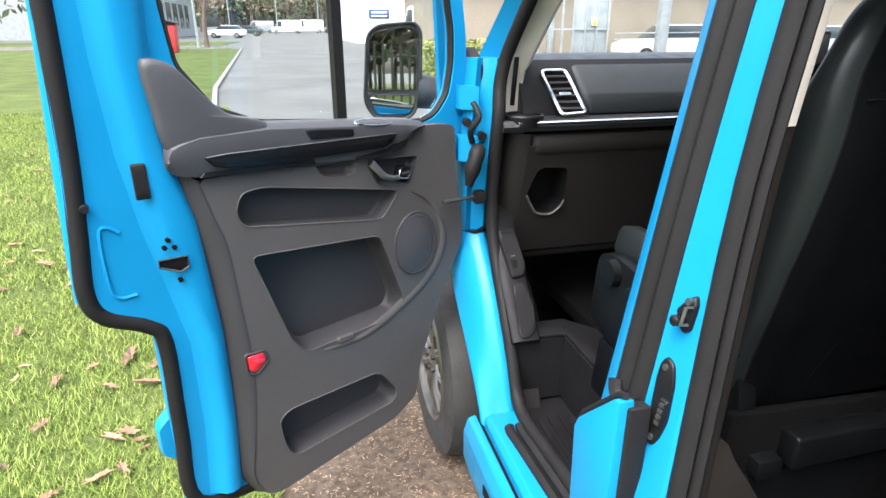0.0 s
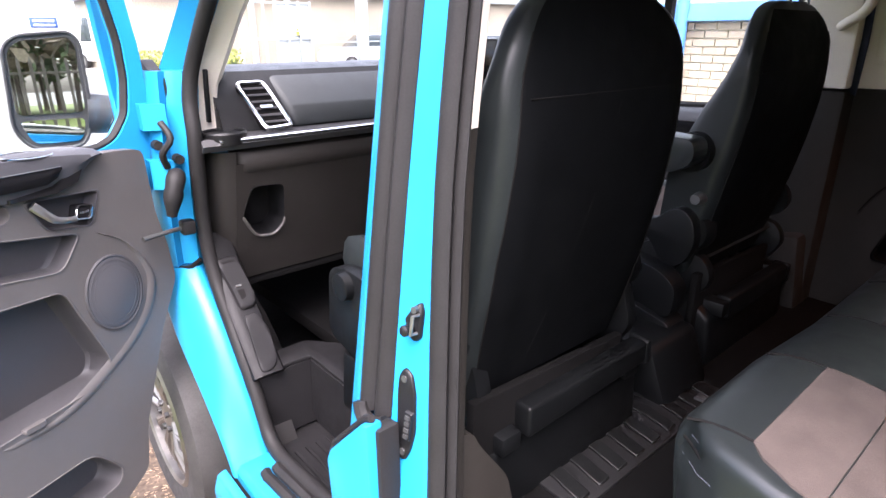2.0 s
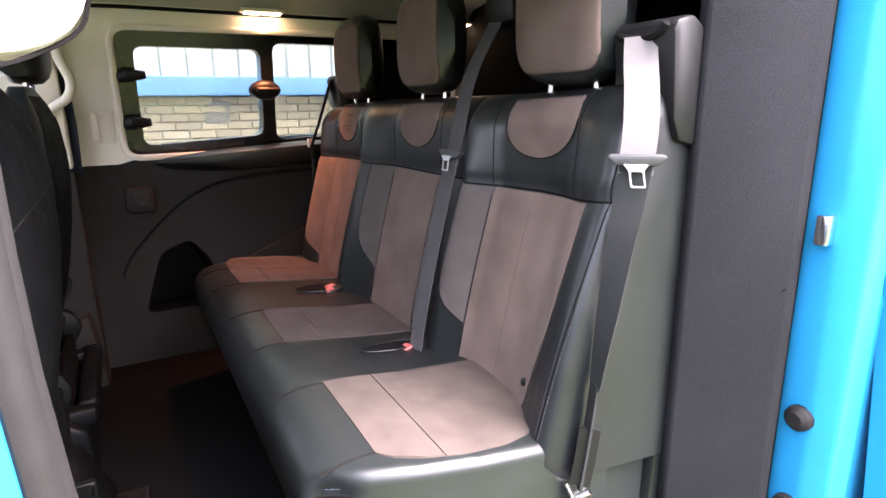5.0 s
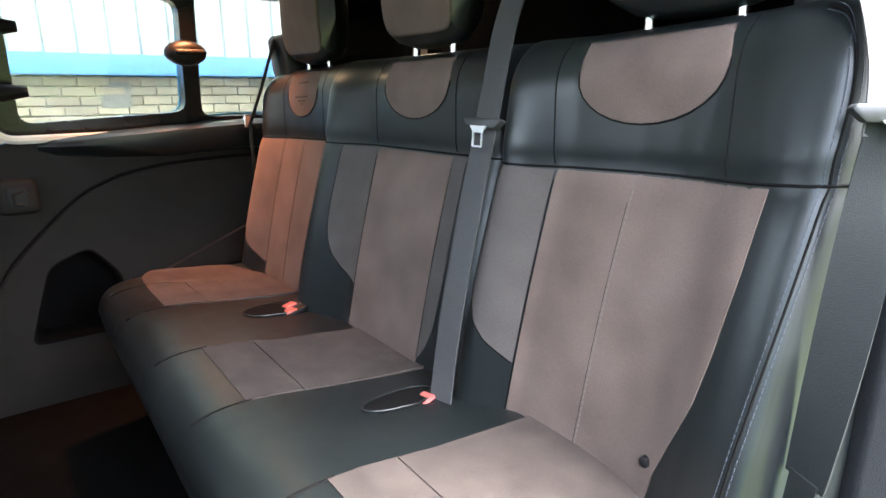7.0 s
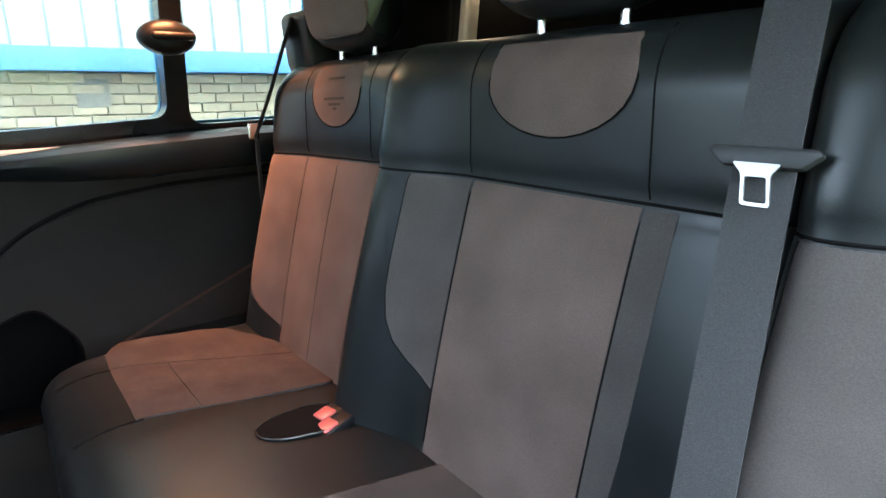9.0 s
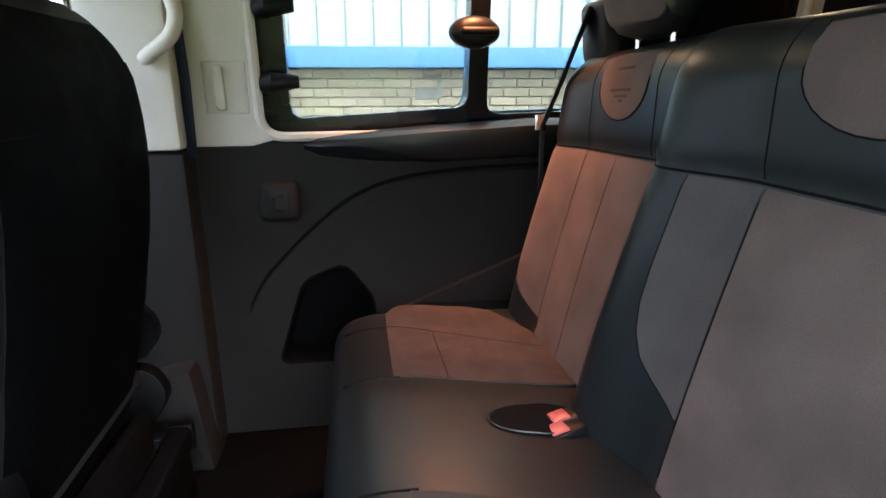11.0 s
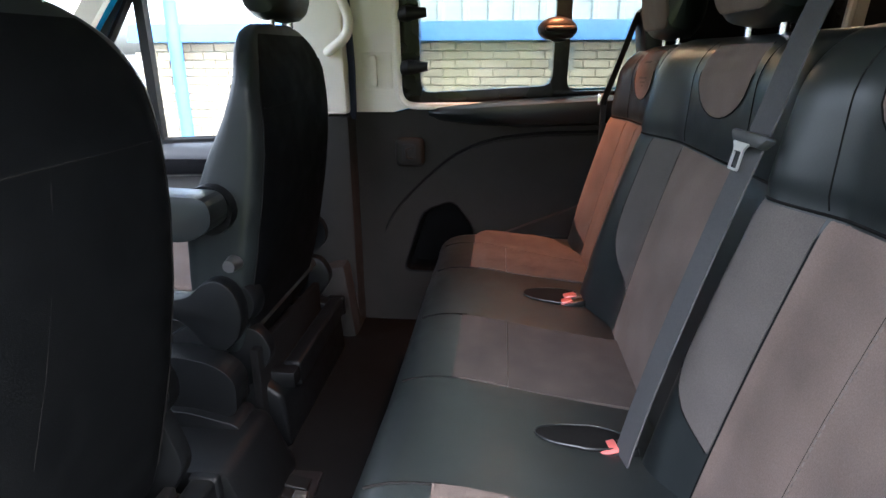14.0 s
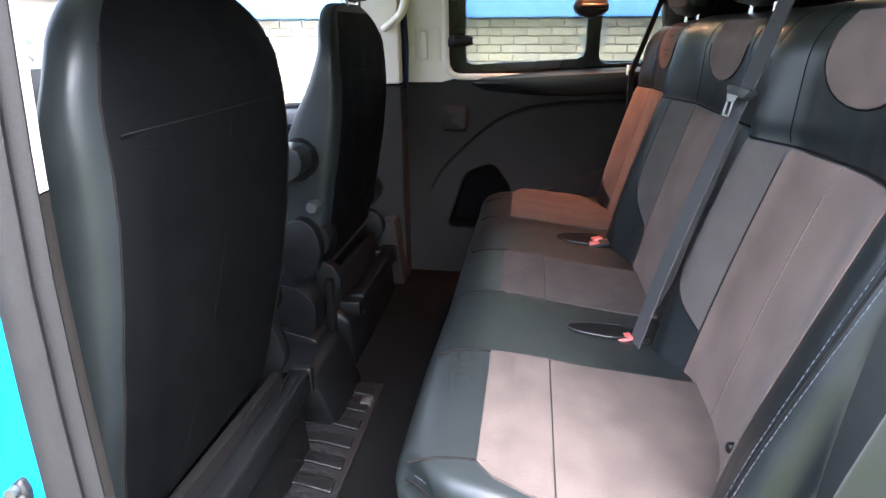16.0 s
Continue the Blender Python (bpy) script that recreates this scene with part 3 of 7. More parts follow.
part("quarter_seam", tube([(-0.857, -0.94, 1.225), (-0.857, -1.06, 1.215), (-0.857, -1.12, 1.2), (-0.857, -1.5, 1.2)], 0.004, 6), SEAM, van)

part("corner_trim", prism([(-0.795, -0.84), (-0.80, -0.86), (-0.89, -0.965), (-0.915, -0.965), (-0.915, -0.945), (-0.82, -0.83)], FLOOR, 1.82, "z", 0.006), FELT, van, "black felt rear corner trim")
part("corner_seam", tube([(-0.800, -0.836, 1.175), (-0.845, -0.879, 1.19), (-0.91, -0.942, 1.232)], 0.003, 6), SEAM, van)
# sliding door, slid back along the side
def slid(y, z, h):
    return (-side_x(z) - 0.055 - h, y, z)


slider = part("sliding_door", holed(rounded([(-1.09, 0.42), (-1.09, 1.80), (-2.10, 1.80), (-2.10, 0.42)], 0.04, 3), [rect(-1.98, -1.22, 1.34, 1.70, 0.05)], slid, 0.0, 0.045), PAINT, van, "blue sliding door pushed back along the side")
part("door_pane", holed(rect(-1.99, -1.21, 1.33, 1.71, 0.05), [], slid, 0.036, 0.041), CAR_GLASS, slider)
part("slider_handle", rbox(-1.09, -1.06, -1.32, -1.16, 1.08, 1.13, 0.01), PAINT, slider)
# sill and step
part("sill", prism([(-0.985, 0.37), (-0.986, 0.485), (-0.972, 0.50), (-0.88, 0.50), (-0.86, 0.44), (-0.86, 0.37)], -1.55, 0.64, "y", 0.004), PAINT, van)
part("sill_groove", rbox(-0.998, -0.984, -1.5, 0.66, 0.36, 0.462, 0.002), SEAM, van)
skirt = part("sill_skirt", prism([(-1.012, 0.27), (-1.030, 0.34), (-1.030, 0.425), (-1.018, 0.462), (-0.995, 0.470), (-0.995, 0.27)], -1.5, 0.69, "y", 0.005), PAINT, van)
part("skirt_recess", prism([(-1.0335, 0.372), (-1.0335, 0.400), (-1.024, 0.404), (-1.024, 0.368)], -1.4, 0.50, "y", 0.002), SEAM, skirt)
for d0, d1 in ((0.0, 0.027), (0.029, 0.058)):
    part("sill_strip", loft([[(x + d0, y, 0.498), (x + d0 + 0.002, y, 0.508), (x + (d0 + d1) / 2, y, 0.514), (x + d1 - 0.002, y, 0.508), (x + d1, y, 0.498)] for x, y in ((-0.930, -0.95), (-0.932, 0.10), (-0.940, 0.32), (-0.949, 0.46), (-0.956, 0.555), (-0.953, 0.575))]), RUBBER, van)
part("step_seal", tube(curve([(-0.872, 0.06, 0.51), (-0.876, 0.35, 0.51), (-0.884, 0.52, 0.502), (-0.888, 0.61, 0.505), (-0.887, 0.665, 0.535), (-0.887, 0.700, 0.60), (-0.887, 0.735, 0.665), (-0.888, 0.772, 0.72), (-0.888, 0.885, 0.88), (-0.888, 0.915, 1.0), (-0.888, 0.905, 1.12), (-0.888, 0.885, 1.25), (-0.88, 0.90, 1.35), (-0.86, 0.86, 1.46), (-0.82, 0.66, 1.70), (-0.80, 0.5, 1.78)], 5), 0.018, 10), RUBBER, van, "black rubber door seal")
# step well in front of the passenger seat
part("step_tread", rbox(-0.89, -0.70, 0.06, 0.74, 0.43, 0.46, 0.006), STEP_PLASTIC, van, "black moulded entry step")
for i in range(5):
    x = -0.865 + 0.03 * i
    part("step_rib", rbox(x, x + 0.010, 0.12, 0.64, 0.458, 0.464, 0.002, 1), STEP_PLASTIC, van)
part("step_back", loft([[(-0.722, y, 0.445), (-0.735, y, 0.50), (-0.73, y, 0.662), (-0.705, y, 0.668), (-0.705, y, 0.445)] for y in (0.06, 0.4, 0.715)]), STEP_PLASTIC, van)
part("step_front", loft([[(x, 0.735, 0.445), (x, 0.715, 0.47), (x, 0.72, 0.66), (x, 0.735, 0.667), (x, 0.79, 0.667), (x, 0.79, 0.445)] for x in (-0.885, -0.80, -0.71)]), STEP_PLASTIC, van)
part("step_rim", prism(rounded([(-0.88, 0.722), (-0.728, 0.718), (-0.728, 0.06), (-0.645, 0.06), (-0.63, 0.72), (-0.70, 0.80), (-0.88, 0.80)], 0.01, 3), 0.664, 0.674, "z", 0.003), STEP_PLASTIC, van)
part("step_rim_wall", prism([(-0.70, 0.06), (-0.64, 0.06), (-0.625, 0.72), (-0.70, 0.80)], 0.56, 0.664, "z", 0.004), STEP_PLASTIC, van)

# hinge pillar
COLUMN = ((0.640, 0.560, 0.40), (0.660, 0.615, 0.45), (0.690, 0.650, 0.50), (0.735, 0.675, 0.55), (0.800, 0.705, 0.61), (0.880, 0.745, 0.67), (0.955, 0.785, 0.73), (1.010, 0.850, 0.81), (1.035, 0.925, 0.88), (1.035, 0.945, 0.91))
part("hinge_pillar", loft([curve([(-0.988, yl, z), (-0.988, yl - 0.020, z), (-0.970, yl + (yr - yl) * 0.62, z), (-0.945, yr + 0.012, z), (-0.915, yr - 0.004, z), (-0.897, yr + 0.006, z), (-0.885, yr + 0.04, z), (-0.90, yl + 0.05, z), (-0.972, yl + 0.03, z)], 3, True) for yl, yr, z in COLUMN]), PAINT, van)
part("arch_liner", loft([[(-0.986, yl + 0.012, z), (-0.80, yl + 0.022, z), (-0.80, yl + 0.05, z), (-0.980, yl + 0.05, z)] for yl, yr, z in COLUMN]), RUBBER, van)
part("hinge_post", loft([[(-0.968 + a, y + 0.03, z), (-0.955 + a, y + 0.0, z), (-0.935 + a, y + 0.018, z), (-0.92 + a, y + 0.012, z), (-0.905 + a, y - 0.012, z), (-0.885 + a, y + 0.01, z), (-0.885 + a, y + 0.12, z), (-0.965 + a, y + 0.12, z)] for y, z, a in ((0.955, 0.915, 0), (0.95, 1.0, 0), (0.935, 1.1, 0), (0.915, 1.2, 0.0), (0.91, 1.30, 0.006), (0.93, 1.40, 0.02))]), PAINT, van)
part("wing", loft([[(-0.985, y, z0), (-0.93, y, z0), (-0.86, y, z1), (-0.90, y, z1 + 0.02)] for y, z0, z1 in ((1.01, 0.90, 1.22), (1.25, 0.93, 1.20), (1.6, 0.86, 1.14), (1.9, 0.7, 1.06), (2.15, 0.5, 0.95))]), PAINT, van)
part("wing_gap", tube([(-0.98, 1.0, 0.90), (-0.955, 0.975, 0.905), (-0.925, 0.945, 0.912), (-0.902, 0.935, 0.93)], 0.006, 6), SEAM, van)
for z0, z1 in ((1.13, 1.20), (1.27, 1.33)):
    part("door_hinge", loft([[(-0.985, 0.935 + d, z0), (-0.94, 0.90 + d, z0), (-0.94, 0.90 + d, z1), (-0.985, 0.935 + d, z1)] for d in (-0.004, 0.03)]), PAINT, van)
part("cable_boot", tube(curve([(-0.935, 0.90, 1.17), (-0.95, 0.875, 1.155), (-0.962, 0.87, 1.12), (-0.97, 0.875, 1.075)], 4), [0.014, 0.018, 0.021, 0.022, 0.022, 0.021, 0.02, 0.022, 0.022, 0.02, 0.016, 0.013, 0.012], 12), RUBBER, van, "black rubber cable boot")
part("cable", tube(curve([(-0.955, 0.90, 1.29), (-0.945, 0.875, 1.255), (-0.965, 0.885, 1.22), (-0.955, 0.90, 1.185)], 4), 0.008, 8), RUBBER, van)
strap = part("check_strap", tube([(-0.925, 0.915, 1.03), (-0.98, 0.90, 1.03), (-1.04, 0.88, 1.03)], 0.006, 8), STEEL, van)
part("strap_block", rbox(-0.945, -0.912, 0.895, 0.93, 1.012, 1.048, 0.006), RUBBER, van)
for x, y, z in ((-0.925, 0.902, 1.20), (-0.962, 0.918, 1.235)):
    part("grommet", tube([(x, y + 0.02, z), (x, y - 0.004, z)], [0.012, 0.011], 14), RUBBER, van)
part("mirror_sail", prism(rounded([(0.93, 1.27), (1.00, 1.28), (1.07, 1.36), (1.03, 1.43), (0.94, 1.39)], 0.02, 3), -0.945, -0.915, "x", 0.006), RUBBER, van)
# screen pillar
part("screen_pillar", loft([[(x - 0.03, y, z), (x + 0.035, y - 0.045, z), (x + 0.06, y - 0.01, z), (x + 0.03, y + 0.04, z)] for x, y, z in ((-0.90, 1.0, 1.25), (-0.885, 0.99, 1.40), (-0.85, 0.86, 1.56), (-0.80, 0.67, 1.74), (-0.77, 0.5, 1.86))]), PAINT, van)
part("screen_pillar_trim", loft([[(x - 0.03, y - 0.03, z), (x + 0.03, y - 0.05, z), (x + 0.06, y + 0.0, z), (x + 0.03, y + 0.06, z)] for x, y, z in ((-0.825, 1.03, 1.22), (-0.82, 1.02, 1.36), (-0.79, 0.90, 1.52), (-0.75, 0.70, 1.72), (-0.73, 0.55, 1.84))]), BEIGE, van, "cream windscreen pillar trim")
part("pillar_vent", prism([(0.962, 1.27), (0.978, 1.27), (0.955, 1.40), (0.94, 1.40)], -0.825, -0.815, "x", 0.003), DARK_TRIM, van)
part("right_screen_pillar", loft([[(0.03 - x, y, z), (-x - 0.035, y - 0.045, z), (-x - 0.06, y - 0.01, z), (-x - 0.03, y + 0.04, z)] for x, y, z in ((-0.90, 1.0, 1.20), (-0.885, 0.99, 1.40), (-0.85, 0.86, 1.56), (-0.80, 0.67, 1.74), (-0.77, 0.5, 1.86))]), PAINT, van)
part("right_pillar_trim", loft([[(0.03 - x, y - 0.03, z), (-x - 0.03, y - 0.05, z), (-x - 0.06, y + 0.0, z), (-x - 0.03, y + 0.06, z)] for x, y, z in ((-0.825, 1.03, 1.22), (-0.82, 1.02, 1.36), (-0.79, 0.90, 1.52), (-0.75, 0.70, 1.72), (-0.73, 0.55, 1.84))]), BEIGE, van, "cream windscreen pillar trim")
part("windscreen", loft([[(-0.84, 1.10, 1.36), (-0.5, 1.32, 1.36), (0.0, 1.40, 1.36), (0.5, 1.32, 1.36), (0.84, 1.10, 1.36)], [(-0.75, 0.66, 1.80), (-0.45, 0.70, 1.84), (0.0, 0.72, 1.86), (0.45, 0.70, 1.84), (0.75, 0.66, 1.80)]], closed=False, caps=False), GLASS, van).visible_shadow = False
part("bonnet", loft([[(-0.85, y, z), (-0.5, y + 0.12, z + 0.05), (0.0, y + 0.2, z + 0.07), (0.5, y + 0.12, z + 0.05), (0.85, y, z), (0.85, y, z - 0.1), (0, y, z - 0.1), (-0.85, y, z - 0.1)] for y, z in ((1.15, 1.27), (1.5, 1.2), (1.9, 1.08), (2.1, 0.9))]), PAINT, van)
part("front_bumper", rbox(-0.95, 0.95, 2.05, 2.3, 0.3, 0.9, 0.08, 3), DARK_TRIM, van)

# door pillar between front and sliding door
def pillar(points, z0, z1, lean=0.15):
    """Upright strip of the pillar with this plan at the window's height: it leans in towards the roof and broadens to the rear below."""
    zs = [z0] + [z for z in (0.7, 0.85, 1.0, 1.1, 1.2, 1.3, 1.4, 1.5, 1.65) if z0 < z < z1] + [z1]
    return loft([[(x + (z - 1.3) * lean, y - 0.06 * math.log(1 + math.exp((1.3 - z) / 0.06)) * float(np.interp(y, (-0.012, 0.014, 0.05, 0.10, 0.145), (0.12, 0.11, 0.04, 0.02, 0.0))), z) for x, y in points] for z in zs])


part("pillar_front_flange", pillar([(-0.880, 0.150), (-0.884, 0.146), (-0.899, 0.107), (-0.900, 0.100), (-0.895, 0.092), (-0.85, 0.09), (-0.80, 0.15)], 0.50, 1.80), PAINT, van)
part("pillar_outer_seal", pillar([(-0.896, 0.104), (-0.904, 0.103), (-0.910, 0.097), (-0.911, 0.090), (-0.907, 0.082), (-0.897, 0.077), (-0.903, 0.072), (-0.905, 0.065), (-0.901, 0.057), (-0.890, 0.051), (-0.86, 0.06), (-0.86, 0.10)], 0.955, 1.80), RUBBER, van)
part("seal_foot", tube(curve([(-0.962, 0.085, 0.968), (-0.965, 0.075, 0.950), (-0.962, 0.055, 0.944), (-0.955, 0.035, 0.952)], 4), 0.012, 8), RUBBER, van)
part("pillar_face", pillar([(-0.891, 0.058), (-0.888, 0.051), (-0.885, 0.032), (-0.881, 0.010), (-0.872, 0.004), (-0.82, 0.03), (-0.83, 0.09)], 0.50, 1.80), PAINT, van)
part("pillar_inner_seal", pillar([(-0.877, 0.012), (-0.885, 0.006), (-0.887, -0.003), (-0.883, -0.012), (-0.875, -0.017), (-0.868, -0.013), (-0.865, -0.008), (-0.862, -0.016), (-0.856, -0.020), (-0.850, -0.016), (-0.848, -0.004), (-0.83, 0.03), (-0.85, 0.04)], 0.58, 1.80, 0.13), RUBBER, van)
part("pillar_trim_low", pillar([(-0.86, 0.04), (-0.859, 0), (-0.85, -0.006), (-0.836, -0.003), (-0.822, 0.0), (-0.815, 0.007), (-0.806, 0.1), (-0.81, 0.17), (-0.83, 0.15)], 0.60, 1.362, 0.13), BROWN_TRIM, van, "dark plastic pillar trim")
part("pillar_trim_high", pillar([(-0.86, 0.04), (-0.859, 0), (-0.85, -0.006), (-0.836, -0.003), (-0.822, 0.0), (-0.815, 0.007), (-0.806, 0.1), (-0.81, 0.17), (-0.83, 0.15)], 1.364, 1.80, 0.13), BEIGE, van, "cream upper pillar trim")
part("pillar_trim_foot", prism(rounded([(-0.866, 0.61), (-0.866, 0.90), (-0.824, 0.90), (-0.808, 0.865), (-0.738, 0.765), (-0.722, 0.70), (-0.715, 0.61)], 0.02, 4), -0.012, 0.06, "y", 0.005), BROWN_TRIM, van)
# bulging cream belt cover high on the pillar
part("assist_handle", tube(curve([(-0.80, 0.05, 1.56), (-0.79, 0.01, 1.568), (-0.765, -0.035, 1.578), (-0.735, -0.058, 1.605), (-0.722, -0.065, 1.66), (-0.735, -0.055, 1.73), (-0.78, -0.02, 1.775)], 6), 0.034, 12, flat=0.75), BEIGE, van, "large cream assist handle on the pillar")
part("handle_seam", tube(curve([(-0.815, -0.012, 1.535), (-0.785, -0.045, 1.547), (-0.745, -0.085, 1.575), (-0.73, -0.098, 1.62)], 5), 0.0022, 5), SEAM, van)
# lower outer panel and its black joint
part("lower_corner_panel", prism([(0.013, 0.45), (0.115, 0.45), (0.137, 0.85), (0.125, 0.875), (0.03, 0.975), (0.013, 0.98)], -1.0, -0.972, "x", 0.006), PAINT, van)
part("corner_joint", prism([(0.004, 0.45), (0.03, 0.45), (0.03, 0.966), (0.004, 0.97)], -0.985, -0.95, "x", 0.004), RUBBER, van)
part("lower_corner_line", tube([(-0.985, 0.020, 0.984), (-0.985, 0.035, 0.976), (-0.985, 0.128, 0.880), (-0.985, 0.142, 0.85)], 0.006, 8), RUBBER, van)


def on_pillar(u, v, h):
    """Places on the slanting blue face of the door pillar: u across it to the rear, v height, h outwards."""
    d = -0.06 * math.log(1 + math.exp((1.3 - v) / 0.06))
    y0, y1 = 0.051 + 0.04 * d, 0.010 + 0.11 * d
    y = 0.022 - 0.90 * u
    return (-0.888 + 0.007 * (y0 - y) / (y0 - y1) + (v - 1.3) * 0.15 - 0.98 * h, y - 0.15 * h, v + 0.14 * h)


latch = part("door_striker", pad(rounded([(-0.006, 1.112), (0.010, 1.134), (0.022, 1.142), (0.029, 1.130), (0.029, 1.092), (0.018, 1.084), (0.004, 1.092)], 0.005), on_pillar, 0.008, edge=0.004, rings=2), DARK_TRIM, van, "black door striker with a steel loop")
part("loop", tube([on_pillar(0.024, 1.100, 0.006), on_pillar(0.024, 1.100, 0.020), on_pillar(0.024, 1.126, 0.020), on_pillar(0.024, 1.126, 0.006)], 0.0026, 8), ALLOY, latch)
part("boss", tube([on_pillar(0.011, 1.102, 0.004), on_pillar(0.011, 1.102, 0.022), on_pillar(0.011, 1.102, 0.024)], [0.009, 0.008, 0.005], 12), GLOSS_BLACK, latch)
part("boss", tube([on_pillar(0.018, 1.132, 0.004), on_pillar(0.018, 1.132, 0.014)], 0.005, 12), STEEL, latch)
contact = part("contact_plate", pad(rounded([(0.003, 1.042), (0.020, 1.036), (0.031, 1.01), (0.039, 0.955), (0.034, 0.925), (0.024, 0.904), (0.010, 0.904), (0.004, 0.93), (-0.006, 1.005), (-0.006, 1.03)], 0.008), on_pillar, 0.005, edge=0.003, rings=2), DARK_TRIM, van, "black door contact plate with screws")
for u, v in ((0.007, 1.026), (0.019, 0.918)):
    part("screw", tube([on_pillar(u, v, 0.003), on_pillar(u, v, 0.007)], [0.0055, 0.005], 12), STEEL, contact)
part("contact_block", pad(rect(0.018, 0.035, 0.940, 0.985, 0.003), on_pillar, 0.010, edge=0.003, rings=2), DARK_TRIM, contact)
for i in range(4):
    part("contact_pin", pad(rect(0.022, 0.032, 0.944 + 0.0095 * i, 0.951 + 0.0095 * i, 0.001), on_pillar, 0.0125, edge=0.001, rings=1), STEEL, contact)
part("upper_striker", pad(rounded([(-0.013, 1.66), (0.008, 1.66), (0.008, 1.572), (0.003, 1.552), (-0.013, 1.556)], 0.005), on_pillar, 0.012, edge=0.004, rings=2), GLOSS_BLACK, van)
part("upper_striker_boss", tube([on_pillar(-0.003, 1.566, 0.008), on_pillar(-0.003, 1.566, 0.022)], [0.008, 0.006], 12), GLOSS_BLACK, van)


# wheels
def wheel(x, y, out):
    """Alloy wheel with a tyre; out is the side that it shows."""
    prof = [(0.225, -0.10), (0.30, -0.112), (0.335, -0.095), (0.345, -0.05), (0.347, 0.0), (0.345, 0.05), (0.335, 0.095), (0.30, 0.112), (0.225, 0.10)]
    c = Vector((x, y, 0.345))
    n = 48

    def spun(prof, closed=True):
        return loft([[c + Vector((out * w, r * math.cos(a), r * math.sin(a))) for r, w in prof] for a in (k * math.tau / n for k in range(n + 1))], closed=closed, caps=False)
    w = part("wheel", spun([(0.20, -0.09), (0.228, -0.10), (0.228, 0.10), (0.215, 0.107), (0.205, 0.10), (0.205, 0.02)]), ALLOY, van, "multi-spoke silver alloy wheel")
    part("tyre", spun(prof), TYRE, w)
    for k in range(30):
        a = k * math.tau / 30
        part("tread_block", loft([[c + Vector((out * ww, r * math.cos(a + b), r * math.sin(a + b))) for ww, b in ((-0.09, 0), (-0.09, 0.13), (-0.03, 0.15), (-0.03, 0.02))] for r in (0.343, 0.351)]), TYRE, w)
    for k in range(10):
        a = k * math.tau / 10
        for da in (-0.10, 0.10):
            ca, sa = math.cos(a + da), math.sin(a + da)
            ce, se = math.cos(a + da * 0.4), math.sin(a + da * 0.4)
            part("spoke", tube([c + Vector((out * 0.075, 0.05 * ce, 0.05 * se)), c + Vector((out * 0.088, 0.12 * ce, 0.12 * se)), c + Vector((out * 0.075, 0.208 * ca, 0.208 * sa))], [0.012, 0.010, 0.009], 6), ALLOY, w)
    part("hub", tube([c + Vector((out * 0.02, 0, 0)), c + Vector((out * 0.085, 0, 0)), c + Vector((out * 0.092, 0, 0))], [0.07, 0.062, 0.03], 20), ALLOY, w)
    part("brake_disc", tube([c + Vector((out * 0.01, 0, 0)), c + Vector((out * 0.025, 0, 0))], 0.15, 32), STEEL, w)
    for k in range(5):
        a = k * math.tau / 5
        p = c + Vector((0, 0.045 * math.cos(a), 0.045 * math.sin(a)))
        part("wheel_nut", tube([p + Vector((out * 0.08, 0, 0)), p + Vector((out * 0.10, 0, 0))], 0.010, 6), STEEL, w)


wheel(-0.915, 1.20, -1)
wheel(0.85, 1.20, 1)
wheel(-0.84, -2.0, -1)
wheel(0.84, -2.0, 1)
part("wheel_arch", loft([[(-0.95, 1.20 + r * math.cos(a), 0.35 + r * math.sin(a)) for r in (0.41, 0.44)] + [(-0.74, 1.20 + r * math.cos(a), 0.35 + r * math.sin(a)) for r in (0.44, 0.41)] for a in (k * math.pi / 16 for k in range(17))]), CARPET, van)

# ---- rear bench ----
bench = thing("bench_seat", (-0.05, -0.55, FLOOR), "three-seat rear bench in black leather and brown-grey suede", "seat")


def back_y(z):
    """Front of the bench's backrest: leaning below the cross seam, almost upright above it."""
    return -0.66 - 0.238 * (min(z, 1.346) - 1.01) - 0.06 * max(0.0, z - 1.346)


SEATS = ((-0.573, 0.231), (-0.06, 0.285), (0.455, 0.225))   # middle and half width of each place


def tilt(x):
    """The whole back rises a little towards the door."""
    return float(np.interp(x, (-0.80, -0.69, -0.443, 0.224, 0.66), (0.020, 0.010, 0.0, -0.006, -0.020)))


def ease(t):
    t = min(1.0, max(0.0, t))
    return t * t * (3 - 2 * t)


def bolster(x, foot, crown, edge, height, tuck=0.02):
    """A padded ridge that swells from foot to crown and rolls off to its sewn edge."""
    q = (x - foot) / (crown - foot)
    if q <= 1.0:
        return height * ease(q)
    e = min(1.0, (x - crown) / (edge - crown))
    return height - (height * 0.55 + tuck) * (1 - math.sqrt(max(0.0, 1 - e * e)))


